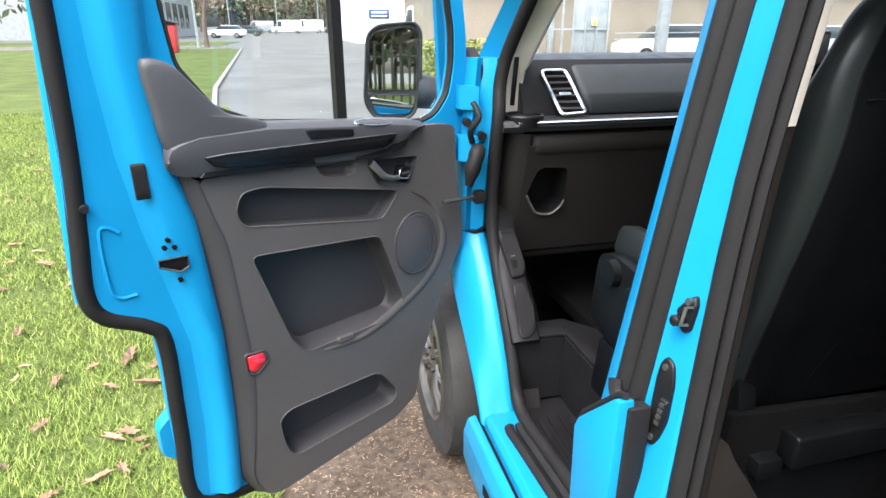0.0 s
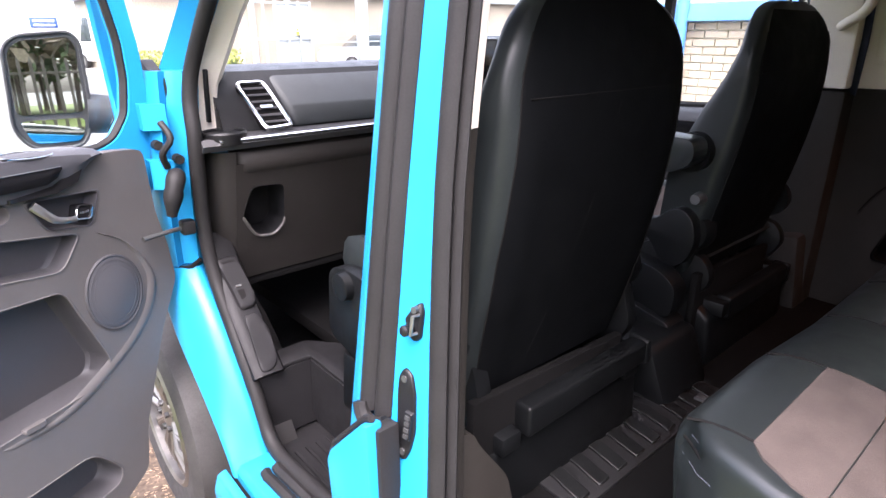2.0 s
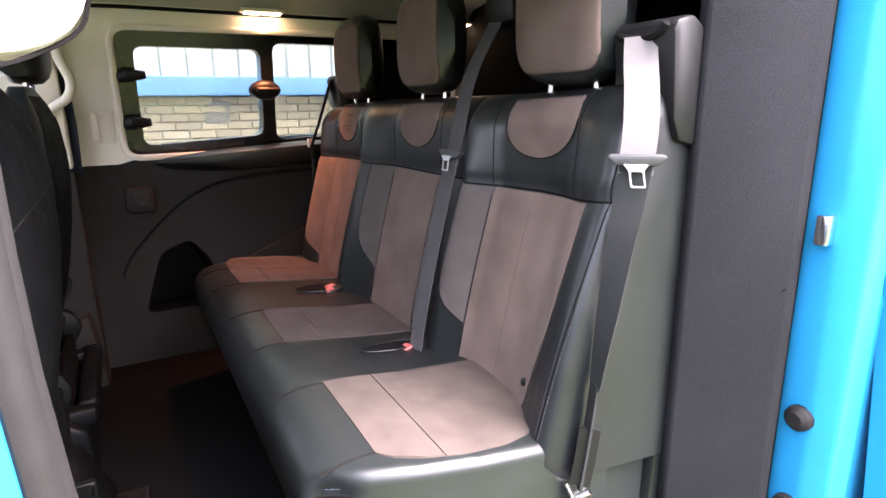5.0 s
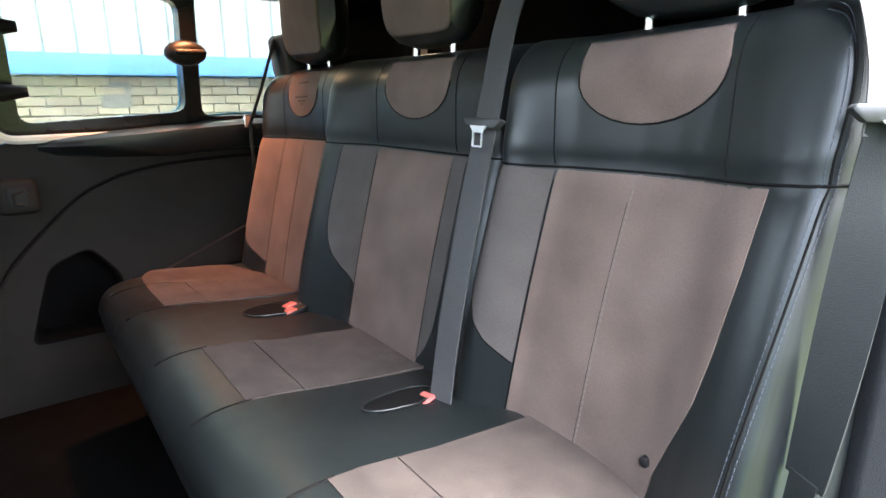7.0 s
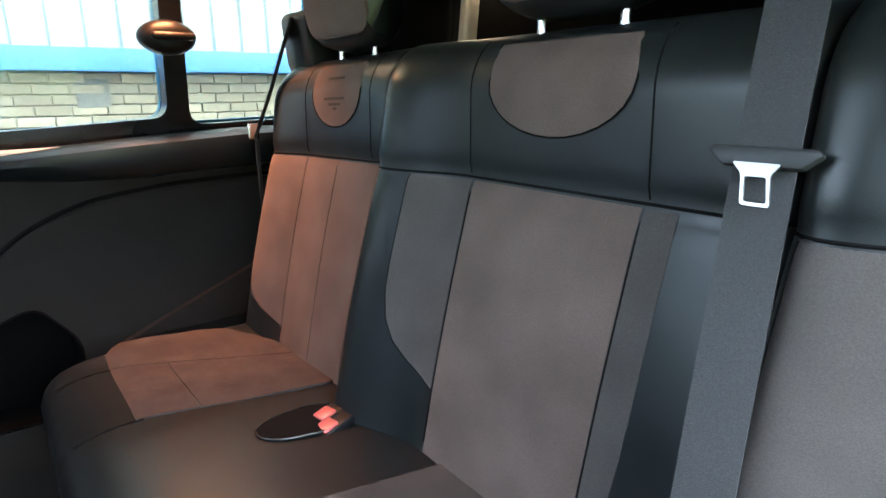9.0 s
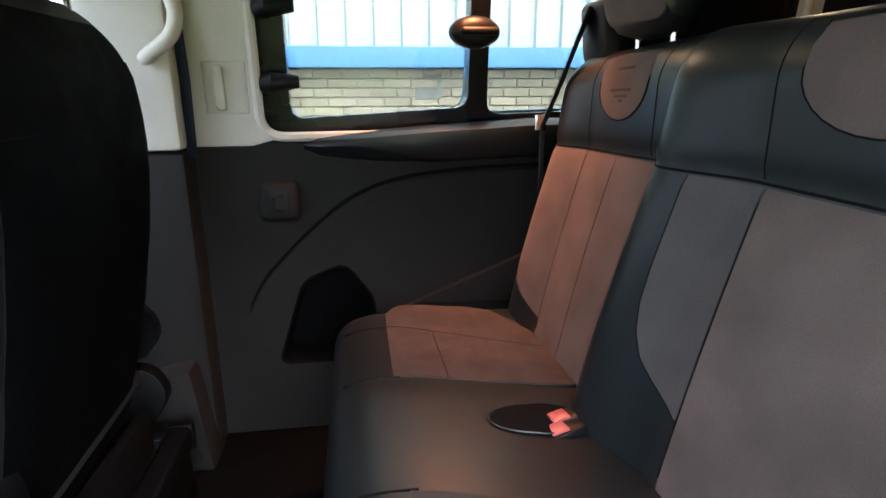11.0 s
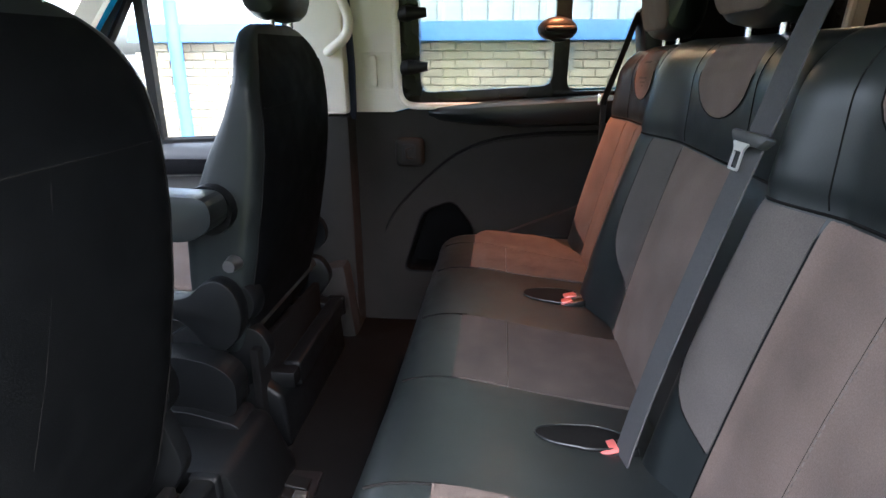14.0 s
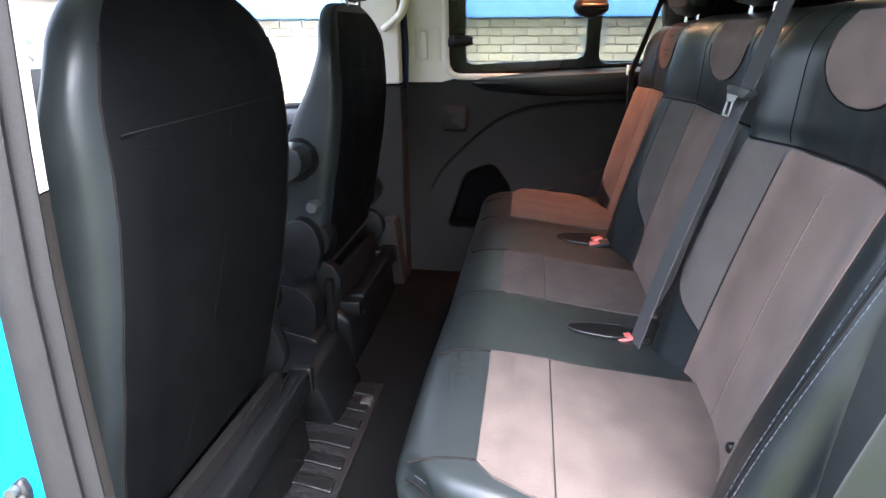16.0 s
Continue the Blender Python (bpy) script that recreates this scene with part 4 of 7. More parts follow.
def on_back(x, z, h):
    """Places on the front of the backrest: each place is a shallow hollow with a bolster towards the window, the one by the door has two."""
    d = 0.0
    full = float(np.interp(z, (0.95, 1.10, 1.37, 1.46, 1.53), (1.15, 1.10, 0.9, 0.6, 0.35)))
    if x < -0.5746:
        d = 1.15 * full * float(np.interp(-x, (0.573, 0.62, 0.66, 0.69, 0.72, 0.75, 0.77, 0.805), (0.0, 0.004, 0.011, 0.021, 0.034, 0.043, 0.046, 0.045)))
        if x < -0.775:
            q = min(1.0, (-0.775 - x) / 0.029)
            d -= 0.036 * (1 - math.sqrt(max(0.0, 1 - q * q)))
    elif x < -0.3425:
        d = full * bolster(x, -0.47, -0.368, -0.342, 0.034)
    elif x < 0.2275:
        d = full * bolster(x, 0.05, 0.196, 0.2275, 0.042) - 0.010 * ease((-0.31 - x) / 0.03)
    else:
        d = full * bolster(x, 0.50, 0.625, 0.682, 0.024, 0.045) - 0.006 * ease((0.25 - x) / 0.02)
    d += 0.005 * math.sin(math.pi * min(1.0, max(0.0, (z - 0.95) / 0.40)))
    # soft fold along the cross seam and the rolled top
    d -= 0.0035 * math.exp(-((z - 1.3475) / 0.010) ** 2)
    r = max(0.0, z - 1.448) / 0.072
    d -= 0.060 * (1 - math.sqrt(max(0.0, 1 - min(1.0, r) ** 2)))
    return (x, back_y(z) + d + h, z + tilt(x))


def backrest(c, w, top):
    """One place's backrest: a padded body, level with its neighbours along the top."""
    rings = []
    zs = [0.93 + (1.44 - 0.93) * k / 34 for k in range(35)] + [1.44 + (top - 1.44) * math.sin(k * math.pi / 24) for k in range(1, 13)]
    us = [-1.0, -0.995, -0.985, -0.97, -0.95, -0.93] + [-0.91 + 1.82 * k / 60 for k in range(61)] + [0.93, 0.95, 0.97, 0.985, 0.995, 1.0]
    for u in us:
        x = c + w * u
        # only the two free ends round off at the top
        q = max(0.0, (-0.70 - x) / 0.104, (x - 0.60) / 0.08)
        drop = 0.045 * (1 - math.sqrt(max(0.0, 1 - min(1.0, q) ** 2)))
        groove = 0.006 * max(0.0, (abs(u) - 0.965) / 0.035)
        ring = [on_back(x, z, -0.03 * max(0, (0.955 - z) / 0.025) - groove) for z in zs]
        ring = [(p[0], p[1], p[2] - (drop + groove) * max(0.0, (z - 1.40) / 0.12)) for p, z in zip(ring, zs)]
        y1, zt = ring[-1][1], ring[-1][2]
        ring += [(x, y1 - 0.02, zt - 0.002), (x, -0.862, zt - 0.03), (x, -0.850, 1.3), (x, -0.835, 0.93)]
        rings.append(ring)
    return loft(rings)


def patch(side0, side1, v0, v1, surf, lift=0.0012, n=22, swap=False):
    """A sewn-in field between two side lines, lying close on a surface, its rim tucked in."""
    ts = [0.0, 0.004] + [0.004 + 0.992 * k / n for k in range(1, n)] + [0.996, 1.0]
    bm = bmesh.new()
    rows = []
    for i, a in enumerate(ts):
        v = v0 + (v1 - v0) * a
        s0, s1 = side0(v), side1(v)
        rows.append([bm.verts.new(surf(s0 + (s1 - s0) * b, v, -0.003 if i in (0, len(ts) - 1) or j in (0, len(ts) - 1) else lift)) for j, b in enumerate(ts)])
    for r0, r1 in zip(rows, rows[1:]):
        for i in range(len(ts) - 1):
            bm.faces.new((r0[i], r0[i + 1], r1[i + 1], r1[i]))
    return bm


END = [(-0.80, -0.795), (-0.70, -0.794), (-0.62, -0.792), (-0.53, -0.787), (-0.43, -0.775), (-0.36, -0.759), (-0.32, -0.741), (-0.28, -0.700), (-0.25, -0.68)]


def end_x(y):
    """The outer end of the cushion by the door, bowed in plan."""
    return float(np.interp(y, [p[0] for p in END], [p[1] for p in END]))


def lift(x):
    """The cushion stands a little higher by the door than by the window."""
    return float(np.interp(x, (-0.75, -0.47, -0.40, -0.20, 0.27, 0.50, 0.56, 0.62, 0.66), (0.034, 0.036, 0.029, 0.009, 0.004, -0.009, -0.009, 0.002, 0.0)))


def fall(d, r=0.02):
    """How far a rounded edge of radius r has dropped at a distance d from its end."""
    return r - math.sqrt(max(0.0, r * r - (r - d) ** 2)) if d < r else 0.0


def cushion(x1):
    """The long cushion with its rounded front and rolled ends."""
    prof = [(-0.72, 0.955), (-0.68, 0.972), (-0.60, 0.977), (-0.50, 0.985), (-0.40, 0.994), (-0.34, 0.996), (-0.315, 0.9935), (-0.295, 0.988), (-0.278, 0.977), (-0.268, 0.965), (-0.261, 0.948), (-0.258, 0.93), (-0.262, 0.90), (-0.27, 0.87), (-0.29, 0.80), (-0.30, 0.78), (-0.72, 0.78)]
    ends = [0.0, 0.001, 0.003, 0.006, 0.010, 0.015, 0.02, 0.03]
    rings = []
    for i in range(2 * len(ends) + 60):
        ring = []
        for y, z in prof:
            x0, x2 = end_x(y), x1 - 0.06 * max(0.0, (y + 0.70) / 0.44)
            if i < len(ends):
                d = ends[i]
                x = x0 + d
            elif i >= len(ends) + 60:
                d = ends[2 * len(ends) + 59 - i]
                x = x2 - d
            else:
                d = 0.05
                x = x0 + 0.03 + (x2 - x0 - 0.06) * (i - len(ends) + 1) / 61
            x -= 0.006 * (z < 0.95) * (d < 0.02) * (0.02 - d) / 0.02 * (i < len(ends))
            front = fall(d) * 0.6 if y > -0.30 and i < len(ends) else 0.0
            ring.append((x, y - front, z + lift(x) * max(0.0, min(1.0, (z - 0.80) / 0.14)) - (fall(d) if z > 0.94 else 0.0)))
        rings.append(ring)
    end = []
    for q in (0.08, 0.3, 0.55, 0.78, 0.93):
        flat = [(-0.49 + (y + 0.49) * q, 0.875 + (z - 0.875) * q) for x, y, z in rings[0]]
        end.append([(end_x(y) - 0.006 * min(1.0, max(0.0, (0.985 - z) / 0.03)) - 0.004 * (1 - q), y, z) for y, z in flat])
    return loft(end + rings)


def on_seat(x, y, h):
    """Places on top of the cushions."""
    z = 0.985 + 0.011 * min(1.0, max(0.0, (y + 0.5) / 0.1)) - 0.10 * max(0.0, -0.5 - y) * 0.5 - 3.5 * max(0.0, y + 0.34) ** 2
    return (x, y, z + lift(x) + h)


tops = (1.520, 1.520, 1.520)
for (c, w), top in zip(SEATS, tops):
    rest = part("backrest", backrest(c, w - 0.001, top), LEATHER, bench)
    if c < -0.5:
        # the outer flank by the door is slightly darker, duller leather
        rest.data.materials.append(SIDE_LEATHER)
        for f in rest.data.polygons:
            f.material_index = int(f.normal.x < -0.75 and f.center.x < -0.78)
part("seat_cushion", cushion(0.668), LEATHER, bench, "long black leather seat cushion")
for x in (-0.706, -0.464, -0.190, 0.051, 0.330, 0.552):
    part("front_seam", tube([on_seat(x, -0.372 + 0.09 * k / 6, -0.0005) for k in range(7)], 0.002, 5), SEAM, bench)
# suede insets of the cushions: front and rear field with a seam between
def straight(x):
    return lambda v: x


def slant(front, rear):
    """A side line that runs from the cushion's front field to its foot at the back."""
    return lambda y: front + (rear - front) * (-0.36 - y) / 0.30


def bowed(y):
    """The outer end of the field by the door, bowed in plan."""
    return float(np.interp(y, (-0.70, -0.66, -0.643, -0.598, -0.544, -0.48, -0.418, -0.381, -0.362), (-0.690, -0.708, -0.722, -0.750, -0.763, -0.762, -0.748, -0.730, -0.708)))


def far_line(y):
    """The seam that runs in towards the rear of the place by the window."""
    return float(np.interp(y, (-0.70, -0.66, -0.5, -0.362), (0.430, 0.450, 0.520, 0.555)))


def far_bow(y):
    """The bowed outer edge of that place."""
    return float(np.interp(y, (-0.70, -0.665, -0.634, -0.58, -0.53, -0.44, -0.39, -0.362), (0.470, 0.500, 0.565, 0.625, 0.648, 0.650, 0.640, 0.600)))


part("seat_inset", patch(lambda y: far_line(y) + 0.002, far_bow, -0.70, -0.362, on_seat), SUEDE_DIMMED, bench, "smudged brown-grey suede inset, darkened as if shaded")
near_line = slant(-0.463, -0.485)
for side0, side1 in ((bowed, near_line), (slant(-0.190, -0.236), slant(0.050, -0.004)), (slant(0.333, 0.290), far_line)):
    for y0, y1 in ((-0.4492, -0.362), (-0.70, -0.4500)):
        part("seat_inset", patch(side0, side1, y0, y1, on_seat), SUEDE_DIMMED, bench, "smudged brown-grey suede inset, darkened as if shaded")
# suede insets of the backrests
def bolster_line(z):
    """Where the suede meets the leather bolster by the door."""
    return float(np.interp(z, (0.975, 1.04, 1.085, 1.13, 1.18, 1.27, 1.346), (-0.682, -0.690, -0.706, -0.722, -0.730, -0.738, -0.742)))


part("back_inset", patch(bolster_line, straight(-0.444), 0.985, 1.346, on_back, n=34), SUEDE, bench, "brown-grey suede inset")
INSETS = ((-0.441, -0.3555, 1.075), (-0.208, 0.036, 0.985), (-0.246, -0.2105, 1.0), (0.0395, 0.142, 1.072), (0.232, 0.394, 0.985), (0.396, 0.515, 0.985), (0.517, 0.652, 1.02))
def tucked(inner, outer, z0):
    """An outer edge that runs straight down and curves in to the seam at its foot."""
    return lambda z: inner + (outer - inner) * float(np.interp((z - z0) / 0.15, (0, 0.08, 0.16, 0.30, 0.5, 0.75, 1.0), (0.03, 0.28, 0.50, 0.74, 0.90, 0.98, 1.0)))


for x0, x1, z0 in INSETS:
    side0, side1 = straight(x0), straight(x1)
    if x0 in (-0.441, 0.0395, 0.517):
        side1 = tucked(x0, x1, z0)
    elif x0 == -0.246:
        side0 = tucked(x1, x0, z0)
    part("back_inset", patch(side0, side1, z0, 1.346, on_back, n=30), SUEDE_SIDE if x0 in (-0.441, 0.0395, -0.246) else SUEDE, bench, "brown-grey suede inset")
    if x0 in (-0.441, 0.0395):
        part("tuck_seam", tube([on_back(side1(z0 + (1.344 - z0) * (k / 30) ** 1.6), z0 + (1.344 - z0) * (k / 30) ** 1.6, 0.0008) for k in range(31)], 0.0011, 6), SEAM, bench)
# rounded suede patches below the headrests
for c, hw, z0, top in ((-0.566, 0.102, 1.404, 1.507), (-0.084, 0.102, 1.403, 1.507), (0.410, 0.086, 1.400, 1.507)):
    out = [(c - hw + 0.012, top)] + [(c - hw * math.cos(a), z0 + 0.060 - 0.060 * math.sin(a)) for a in (k * math.pi / 14 for k in range(15))] + [(c + hw + 0.006, top)]
    head_patch = part("head_patch", pad(out, on_back, 0.002, 0.03, 0.004, 5), SUEDE, bench, "rounded suede patch")
    if c > 0.3:
        # faint embossed marks, too worn to read
        for u0, u1, z in ((0.375, 0.45, 1.4460), (0.388, 0.432, 1.4365), (0.402, 0.416, 1.4290), (0.385, 0.445, 1.4800)):
            part("emblem_bar", pad(rect(u0, u1, z, z + 0.0045, 0.0015, 2), lambda u, v, h: on_back(u, v, 0.0018 + h), 0.0006, 0.001, 0.001, 1), SUEDE_DIMMED, head_patch)
    part("patch_seam", tube([on_back(u, v, 0.0012) for u, v in out], 0.0011, 6), SEAM, bench)
THREAD = material("brown_thread", (0.13, 0.105, 0.095), 0.8, spec=0.2, grain=0.1)
# dark piping across and between the places
for x0, x1 in ((-0.800, -0.346), (-0.340, 0.223), (0.232, 0.675)):
    part("cross_seam", tube([on_back(x0 + (x1 - x0) * k / 40, 1.3475, 0.0006) for k in range(41)], 0.0019, 6), SEAM, bench)
for x in (-0.4425, 0.038, -0.209, 0.395, 0.516):
    part("upright_seam", tube([on_back(x, 1.00 + 0.345 * k / 14, -0.0001) for k in range(15)], 0.0011, 6), SEAM, bench)
# a row of pale stitches down the middle of the place by the door
bm = bmesh.new()
for k in range(48):
    z = 0.985 + 0.0075 * k
    tube([on_back(-0.566 - 0.02 * max(0.0, z - 1.2), z + d, 0.0014) for d in (0.0, 0.0045)], 0.0009, 4, bm=bm)
tagged(part("inset_stitching", bm, THREAD, bench, "pale stitches in the suede"), kind="stuff")
part("upright_seam", tube([on_back(-0.5625 - 0.02 * max(0.0, z - 1.2), z, 0.0004) for z in (0.985 + 0.036 * k for k in range(11))], 0.0010, 6), SEAM, bench)
for x in (-0.686, -0.439, 0.044, -0.213, 0.518, 0.288):
    part("upright_seam", tube([on_back(x + 0.012 * k / 12, 1.352 + 0.16 * k / 12, -0.0001) for k in range(13)], 0.0011, 6), SEAM, bench)
part("button", tube([on_back(-0.676, 1.045, 0.0), on_back(-0.676, 1.045, 0.006), on_back(-0.676, 1.045, 0.008)], [0.007, 0.006, 0.003], 12), DARK_TRIM, bench)
# pale double stitching down the bolster and along the outer edge of the cushion
def on_end(y, d, low=0.0):
    """Places near the cushion's outer edge: d inwards over the top, low down its side."""
    p = on_seat(0, y, 0)
    return (end_x(y) + d - (0.0012 if low else 0.0), y + 0.0008, p[2] - fall(d) + 0.0006 - low)


bm = bmesh.new()
EDGE_LINE = curve([(-0.768, 0.965), (-0.776, 1.1), (-0.785, 1.25), (-0.790, 1.38), (-0.789, 1.44), (-0.781, 1.475), (-0.766, 1.497), (-0.745, 1.508)], 10)
for k in range(len(EDGE_LINE) - 1):
    (xa, za), (xb, zb) = EDGE_LINE[k], EDGE_LINE[k + 1]
    steps = max(1, round(math.hypot(xb - xa, zb - za) / 0.0074))
    for i in range(steps):
        f, g = i / steps, (i + 0.62) / steps
        for off in (0.0045, -0.0045):
            tube([on_back(xa + (xb - xa) * q + off * (1 if za < 1.47 else 0.3), za + (zb - za) * q + (off if za > 1.465 else 0.0), 0.0006) for q in (f, g)], 0.00062, 4, bm=bm)
for k in range(66):
    y = -0.283 - 0.0062 * k
    tube([on_end(y, 0.011), on_end(y - 0.0042, 0.011)], 0.0008, 4, bm=bm)
    tube([on_end(y, 0.0, 0.007), on_end(y - 0.0042, 0.0, 0.007)], 0.0008, 4, bm=bm)
tagged(part("stitching", bm, PIPING, bench, "pale blue-white double stitching"), kind="stuff")
part("end_seam", tube([on_end(-0.278 - 0.0105 * k, 0.004) for k in range(41)], 0.0018, 6), SEAM, bench)
part("bolster_seam", tube([on_back(x, z, -0.0004) for x, z in EDGE_LINE], 0.0014, 6), SEAM, bench)


def headrest(c, y, z, w, h, mat, group_parent):
    rings = []
    for k in range(11):
        u = -1 + 2 * k / 10
        e = (1 - abs(u) ** 3.2) ** 0.4
        ring = []
        for i in range(16):
            a = i * math.tau / 16
            ca, sa = math.cos(a), math.sin(a)
            ring.append((c + w * u, y + 0.055 * e * math.copysign(abs(ca) ** 0.7, ca) + 0.012 * u * u, z + h / 2 + (h / 2) * (0.25 + 0.75 * e) * math.copysign(abs(sa) ** 0.6, sa)))
        rings.append(ring)
    hr = part("headrest", loft(rings), mat, group_parent)
    for s in (-0.058, 0.058):
        part("post", tube([(c + s, y, z - 0.07), (c + s, y, z + 0.03)], 0.0065, 10), CHROME, hr)
        part("post_guide", tube([(c + s, y, z - 0.045), (c + s, y, z - 0.022)], [0.014, 0.011], 12), DARK_TRIM, hr)
    return hr


for c, z, h in ((-0.585, 1.530, 0.25), (-0.073, 1.524, 0.25), (0.418, 1.514, 0.25)):
    hr = headrest(c, -0.80, z, 0.125, h, LEATHER, bench)

    def on_head(u, v, hh, c=c, z=z, h=h):
        e = (1 - abs(u / 0.125) ** 3.2) ** 0.4
        s = min(1.0, abs((v - z - h / 2) / ((h / 2) * (0.25 + 0.75 * e))))
        return (c + u, -0.80 + 0.055 * e * (1 - s ** 3.333) ** 0.35 + 0.012 * (u / 0.125) ** 2 + hh, v)
    part("head_inset", pad(rect(-0.104, 0.104, z + 0.022, z + h - 0.03, 0.04, 5), on_head, 0.002, 0.006, 0.006, 6), SUEDE, hr)

# buckle wells between the places, with one or two pale red release buttons
def buckle_well(x, y, wide, long, buttons):
    ring = [(x + wide * math.sin(a) * (1 if math.cos(a) < 0 else 0.92), y + long * math.cos(a)) for a in (k * math.tau / 32 for k in range(32))]
    # no hole is cut: a raised black pad stands for the shaded well
    well = part("buckle_well", pad(ring, on_seat, 0.0022, 0.02, 0.004, 3), SEAM, bench, "buckle well in the cushion, a black pad for its shade")
    part("well_rim", tube([on_seat(u, v, 0.0025) for u, v in ring], 0.0013, 6, closed=True), LEATHER, well)
    for bx, by, up in buttons:
        m = Matrix.Translation((bx, by, on_seat(bx, by, 0)[2] + up)) @ Euler((radians(-12), radians(6), radians(8))).to_matrix().to_4x4()
        bm = bmesh.new()
        merge(bm, rbox(-0.017, 0.017, -0.034, 0.018, -0.012, 0.002, 0.004), m)
        buckle = part("buckle", bm, DARK_TRIM, bench, "black belt buckle with a red release button")
        bm = bmesh.new()
        merge(bm, rbox(-0.0135, 0.0135, -0.010, 0.016, -0.008, 0.006, 0.003), m)
        part("buckle_button", bm, RED, buckle)


buckle_well(-0.326, -0.548, 0.030, 0.064, [(-0.343, -0.582, -0.003)])
buckle_well(0.194, -0.556, 0.041, 0.070, [(0.165, -0.580, 0.000), (0.190, -0.590, 0.004)])

# steel and plastic base of the bench
part("bench_base", prism([(-0.72, FLOOR), (-0.36, FLOOR), (-0.31, 0.835), (-0.74, 0.835)], -0.74, 0.62, "x", 0.015), DARK_TRIM, bench)
part("side_cover", prism([(-0.81, 0.66), (-0.70, 0.64), (-0.64, 0.72), (-0.66, 0.945), (-0.72, 0.955), (-0.815, 0.96)], -0.790, -0.745, "x", 0.01), SEAT_BACK, bench)
part("back_shell", prism([(-0.80, 0.66), (-0.84, 0.66), (-0.875, 1.46), (-0.855, 1.47), (-0.83, 1.0)], -0.80, 0.67, "x", 0.01), SEAT_BACK, bench)

# shoulder belts: one by the door, one in the middle, one by the window
part("belt_tower", prism([(-0.835, 1.44), (-0.800, 1.448), (-0.785, 1.48), (-0.773, 1.600), (-0.780, 1.614), (-0.81, 1.620), (-0.835, 1.605)], -0.815, -0.700, "x", 0.014), DARK_TRIM, bench, "grey plastic belt outlet tower")
part("belt_slot", tube(curve([(-0.710, -0.776, 1.602), (-0.722, -0.774, 1.594), (-0.755, -0.773, 1.591), (-0.788, -0.773, 1.597), (-0.800, -0.774, 1.610)], 4), [0.002] + [0.0065] * 15 + [0.002], 8), SEAM, bench)
# this belt's daylight above and shade below are put into its colours
near = part("shoulder_belt", ribbon(curve([(-0.760, -0.769, 1.594), (-0.775, -0.755, 1.562), (-0.800, -0.735, 1.515), (-0.818, -0.718, 1.47), (-0.825, -0.708, 1.435), (-0.827, -0.704, 1.41)], 5), 0.046, 0.002, (0.78, 0.62, 0), twist=(0.72, 0.69, 0)), LIT_WEBBING, bench, "grey seat belt webbing, coloured as daylit")
part("lap_webbing", ribbon(curve([(-0.827, -0.705, 1.425), (-0.827, -0.695, 1.37), (-0.827, -0.685, 1.32), (-0.827, -0.672, 1.24), (-0.826, -0.662, 1.17), (-0.824, -0.656, 1.11)], 6), 0.042, 0.002, (0.72, 0.69, 0), twist=(0.95, -0.45, 0)), SHADED_WEBBING, near, "twisted grey lap webbing, coloured as shaded")
part("lap_webbing", ribbon(curve([(-0.824, -0.656, 1.115), (-0.822, -0.652, 1.06), (-0.821, -0.644, 1.0), (-0.821, -0.636, 0.95)], 6), 0.030, 0.004, (0.95, -0.45, 0)), SHADED_WEBBING, near, "folded lap webbing, coloured as shaded")
part("webbing_sleeve", ribbon([(-0.825, -0.650, 1.045), (-0.825, -0.643, 0.995), (-0.824, -0.636, 0.955)], 0.030, 0.008, (0.61, 0.79, 0)), DARK_TRIM, near, "black plastic belt sleeve")


def tongue(x, y, z, yaw, tilt, parent):
    """Belt tongue: a flat bevelled grip across the webbing with a chrome plate that hangs from it."""
    m = Matrix.Translation((x, y, z)) @ Euler((radians(tilt), 0, radians(yaw))).to_matrix().to_4x4()
    bm = bmesh.new()
    merge(bm, prism([(-0.039, 0.003), (-0.035, 0.007), (0.035, 0.007), (0.039, 0.003), (0.027, -0.008), (-0.027, -0.008)], -0.004, 0.009, "y", 0.0025), m)
    part("tongue_grip", bm, STRAP_GRIP, parent)
    bm = bmesh.new()
    merge(bm, holed(rounded([(-0.014, -0.037), (0.006, -0.037), (0.010, -0.014), (0.018, -0.006), (-0.016, -0.006), (-0.010, -0.014)], 0.003), [rounded([(-0.0115, -0.0345), (0.0038, -0.0345), (0.0070, -0.0160), (-0.0078, -0.0160)], 0.002, 4)], lambda u, v, h: (u, 0.010 + h, v), 0.0, 0.0025), m)
    part("tongue_plate", bm, CHROME_PLATE, parent)


CHROME_PLATE = material("bright_steel", (0.5, 0.5, 0.5), 0.3, metal=0.8, stain=0.08)
STRAP_GRIP = material("grey_grip", (0.025, 0.026, 0.027), 0.5, grain=0.1, stain=0.1)
tongue(-0.828, -0.704, 1.430, 44, 4, near)
part("belt_anchor", tube([(-0.806, -0.626, 0.950), (-0.818, -0.632, 0.928), (-0.834, -0.648, 0.945)], 0.005, 8), CHROME, near)
part("anchor_plate", prism([(-0.66, 0.80), (-0.63, 0.80), (-0.632, 0.935), (-0.658, 0.935)], -0.817, -0.812, "x", 0.001), STEEL, near)
mid = part("shoulder_belt", ribbon(curve([(-0.300, -0.85, 1.70), (-0.308, -0.795, 1.62), (-0.317, -0.752, 1.545), (-0.326, -0.713, 1.42), (-0.337, -0.674, 1.30), (-0.349, -0.630, 1.15), (-0.358, -0.606, 1.06), (-0.366, -0.592, 1.005)], 6), 0.044, 0.002, (1, 0.1, 0)), WEBBING, bench, "grey seat belt webbing")
tongue(-0.328, -0.704, 1.402, 6, 16, mid)
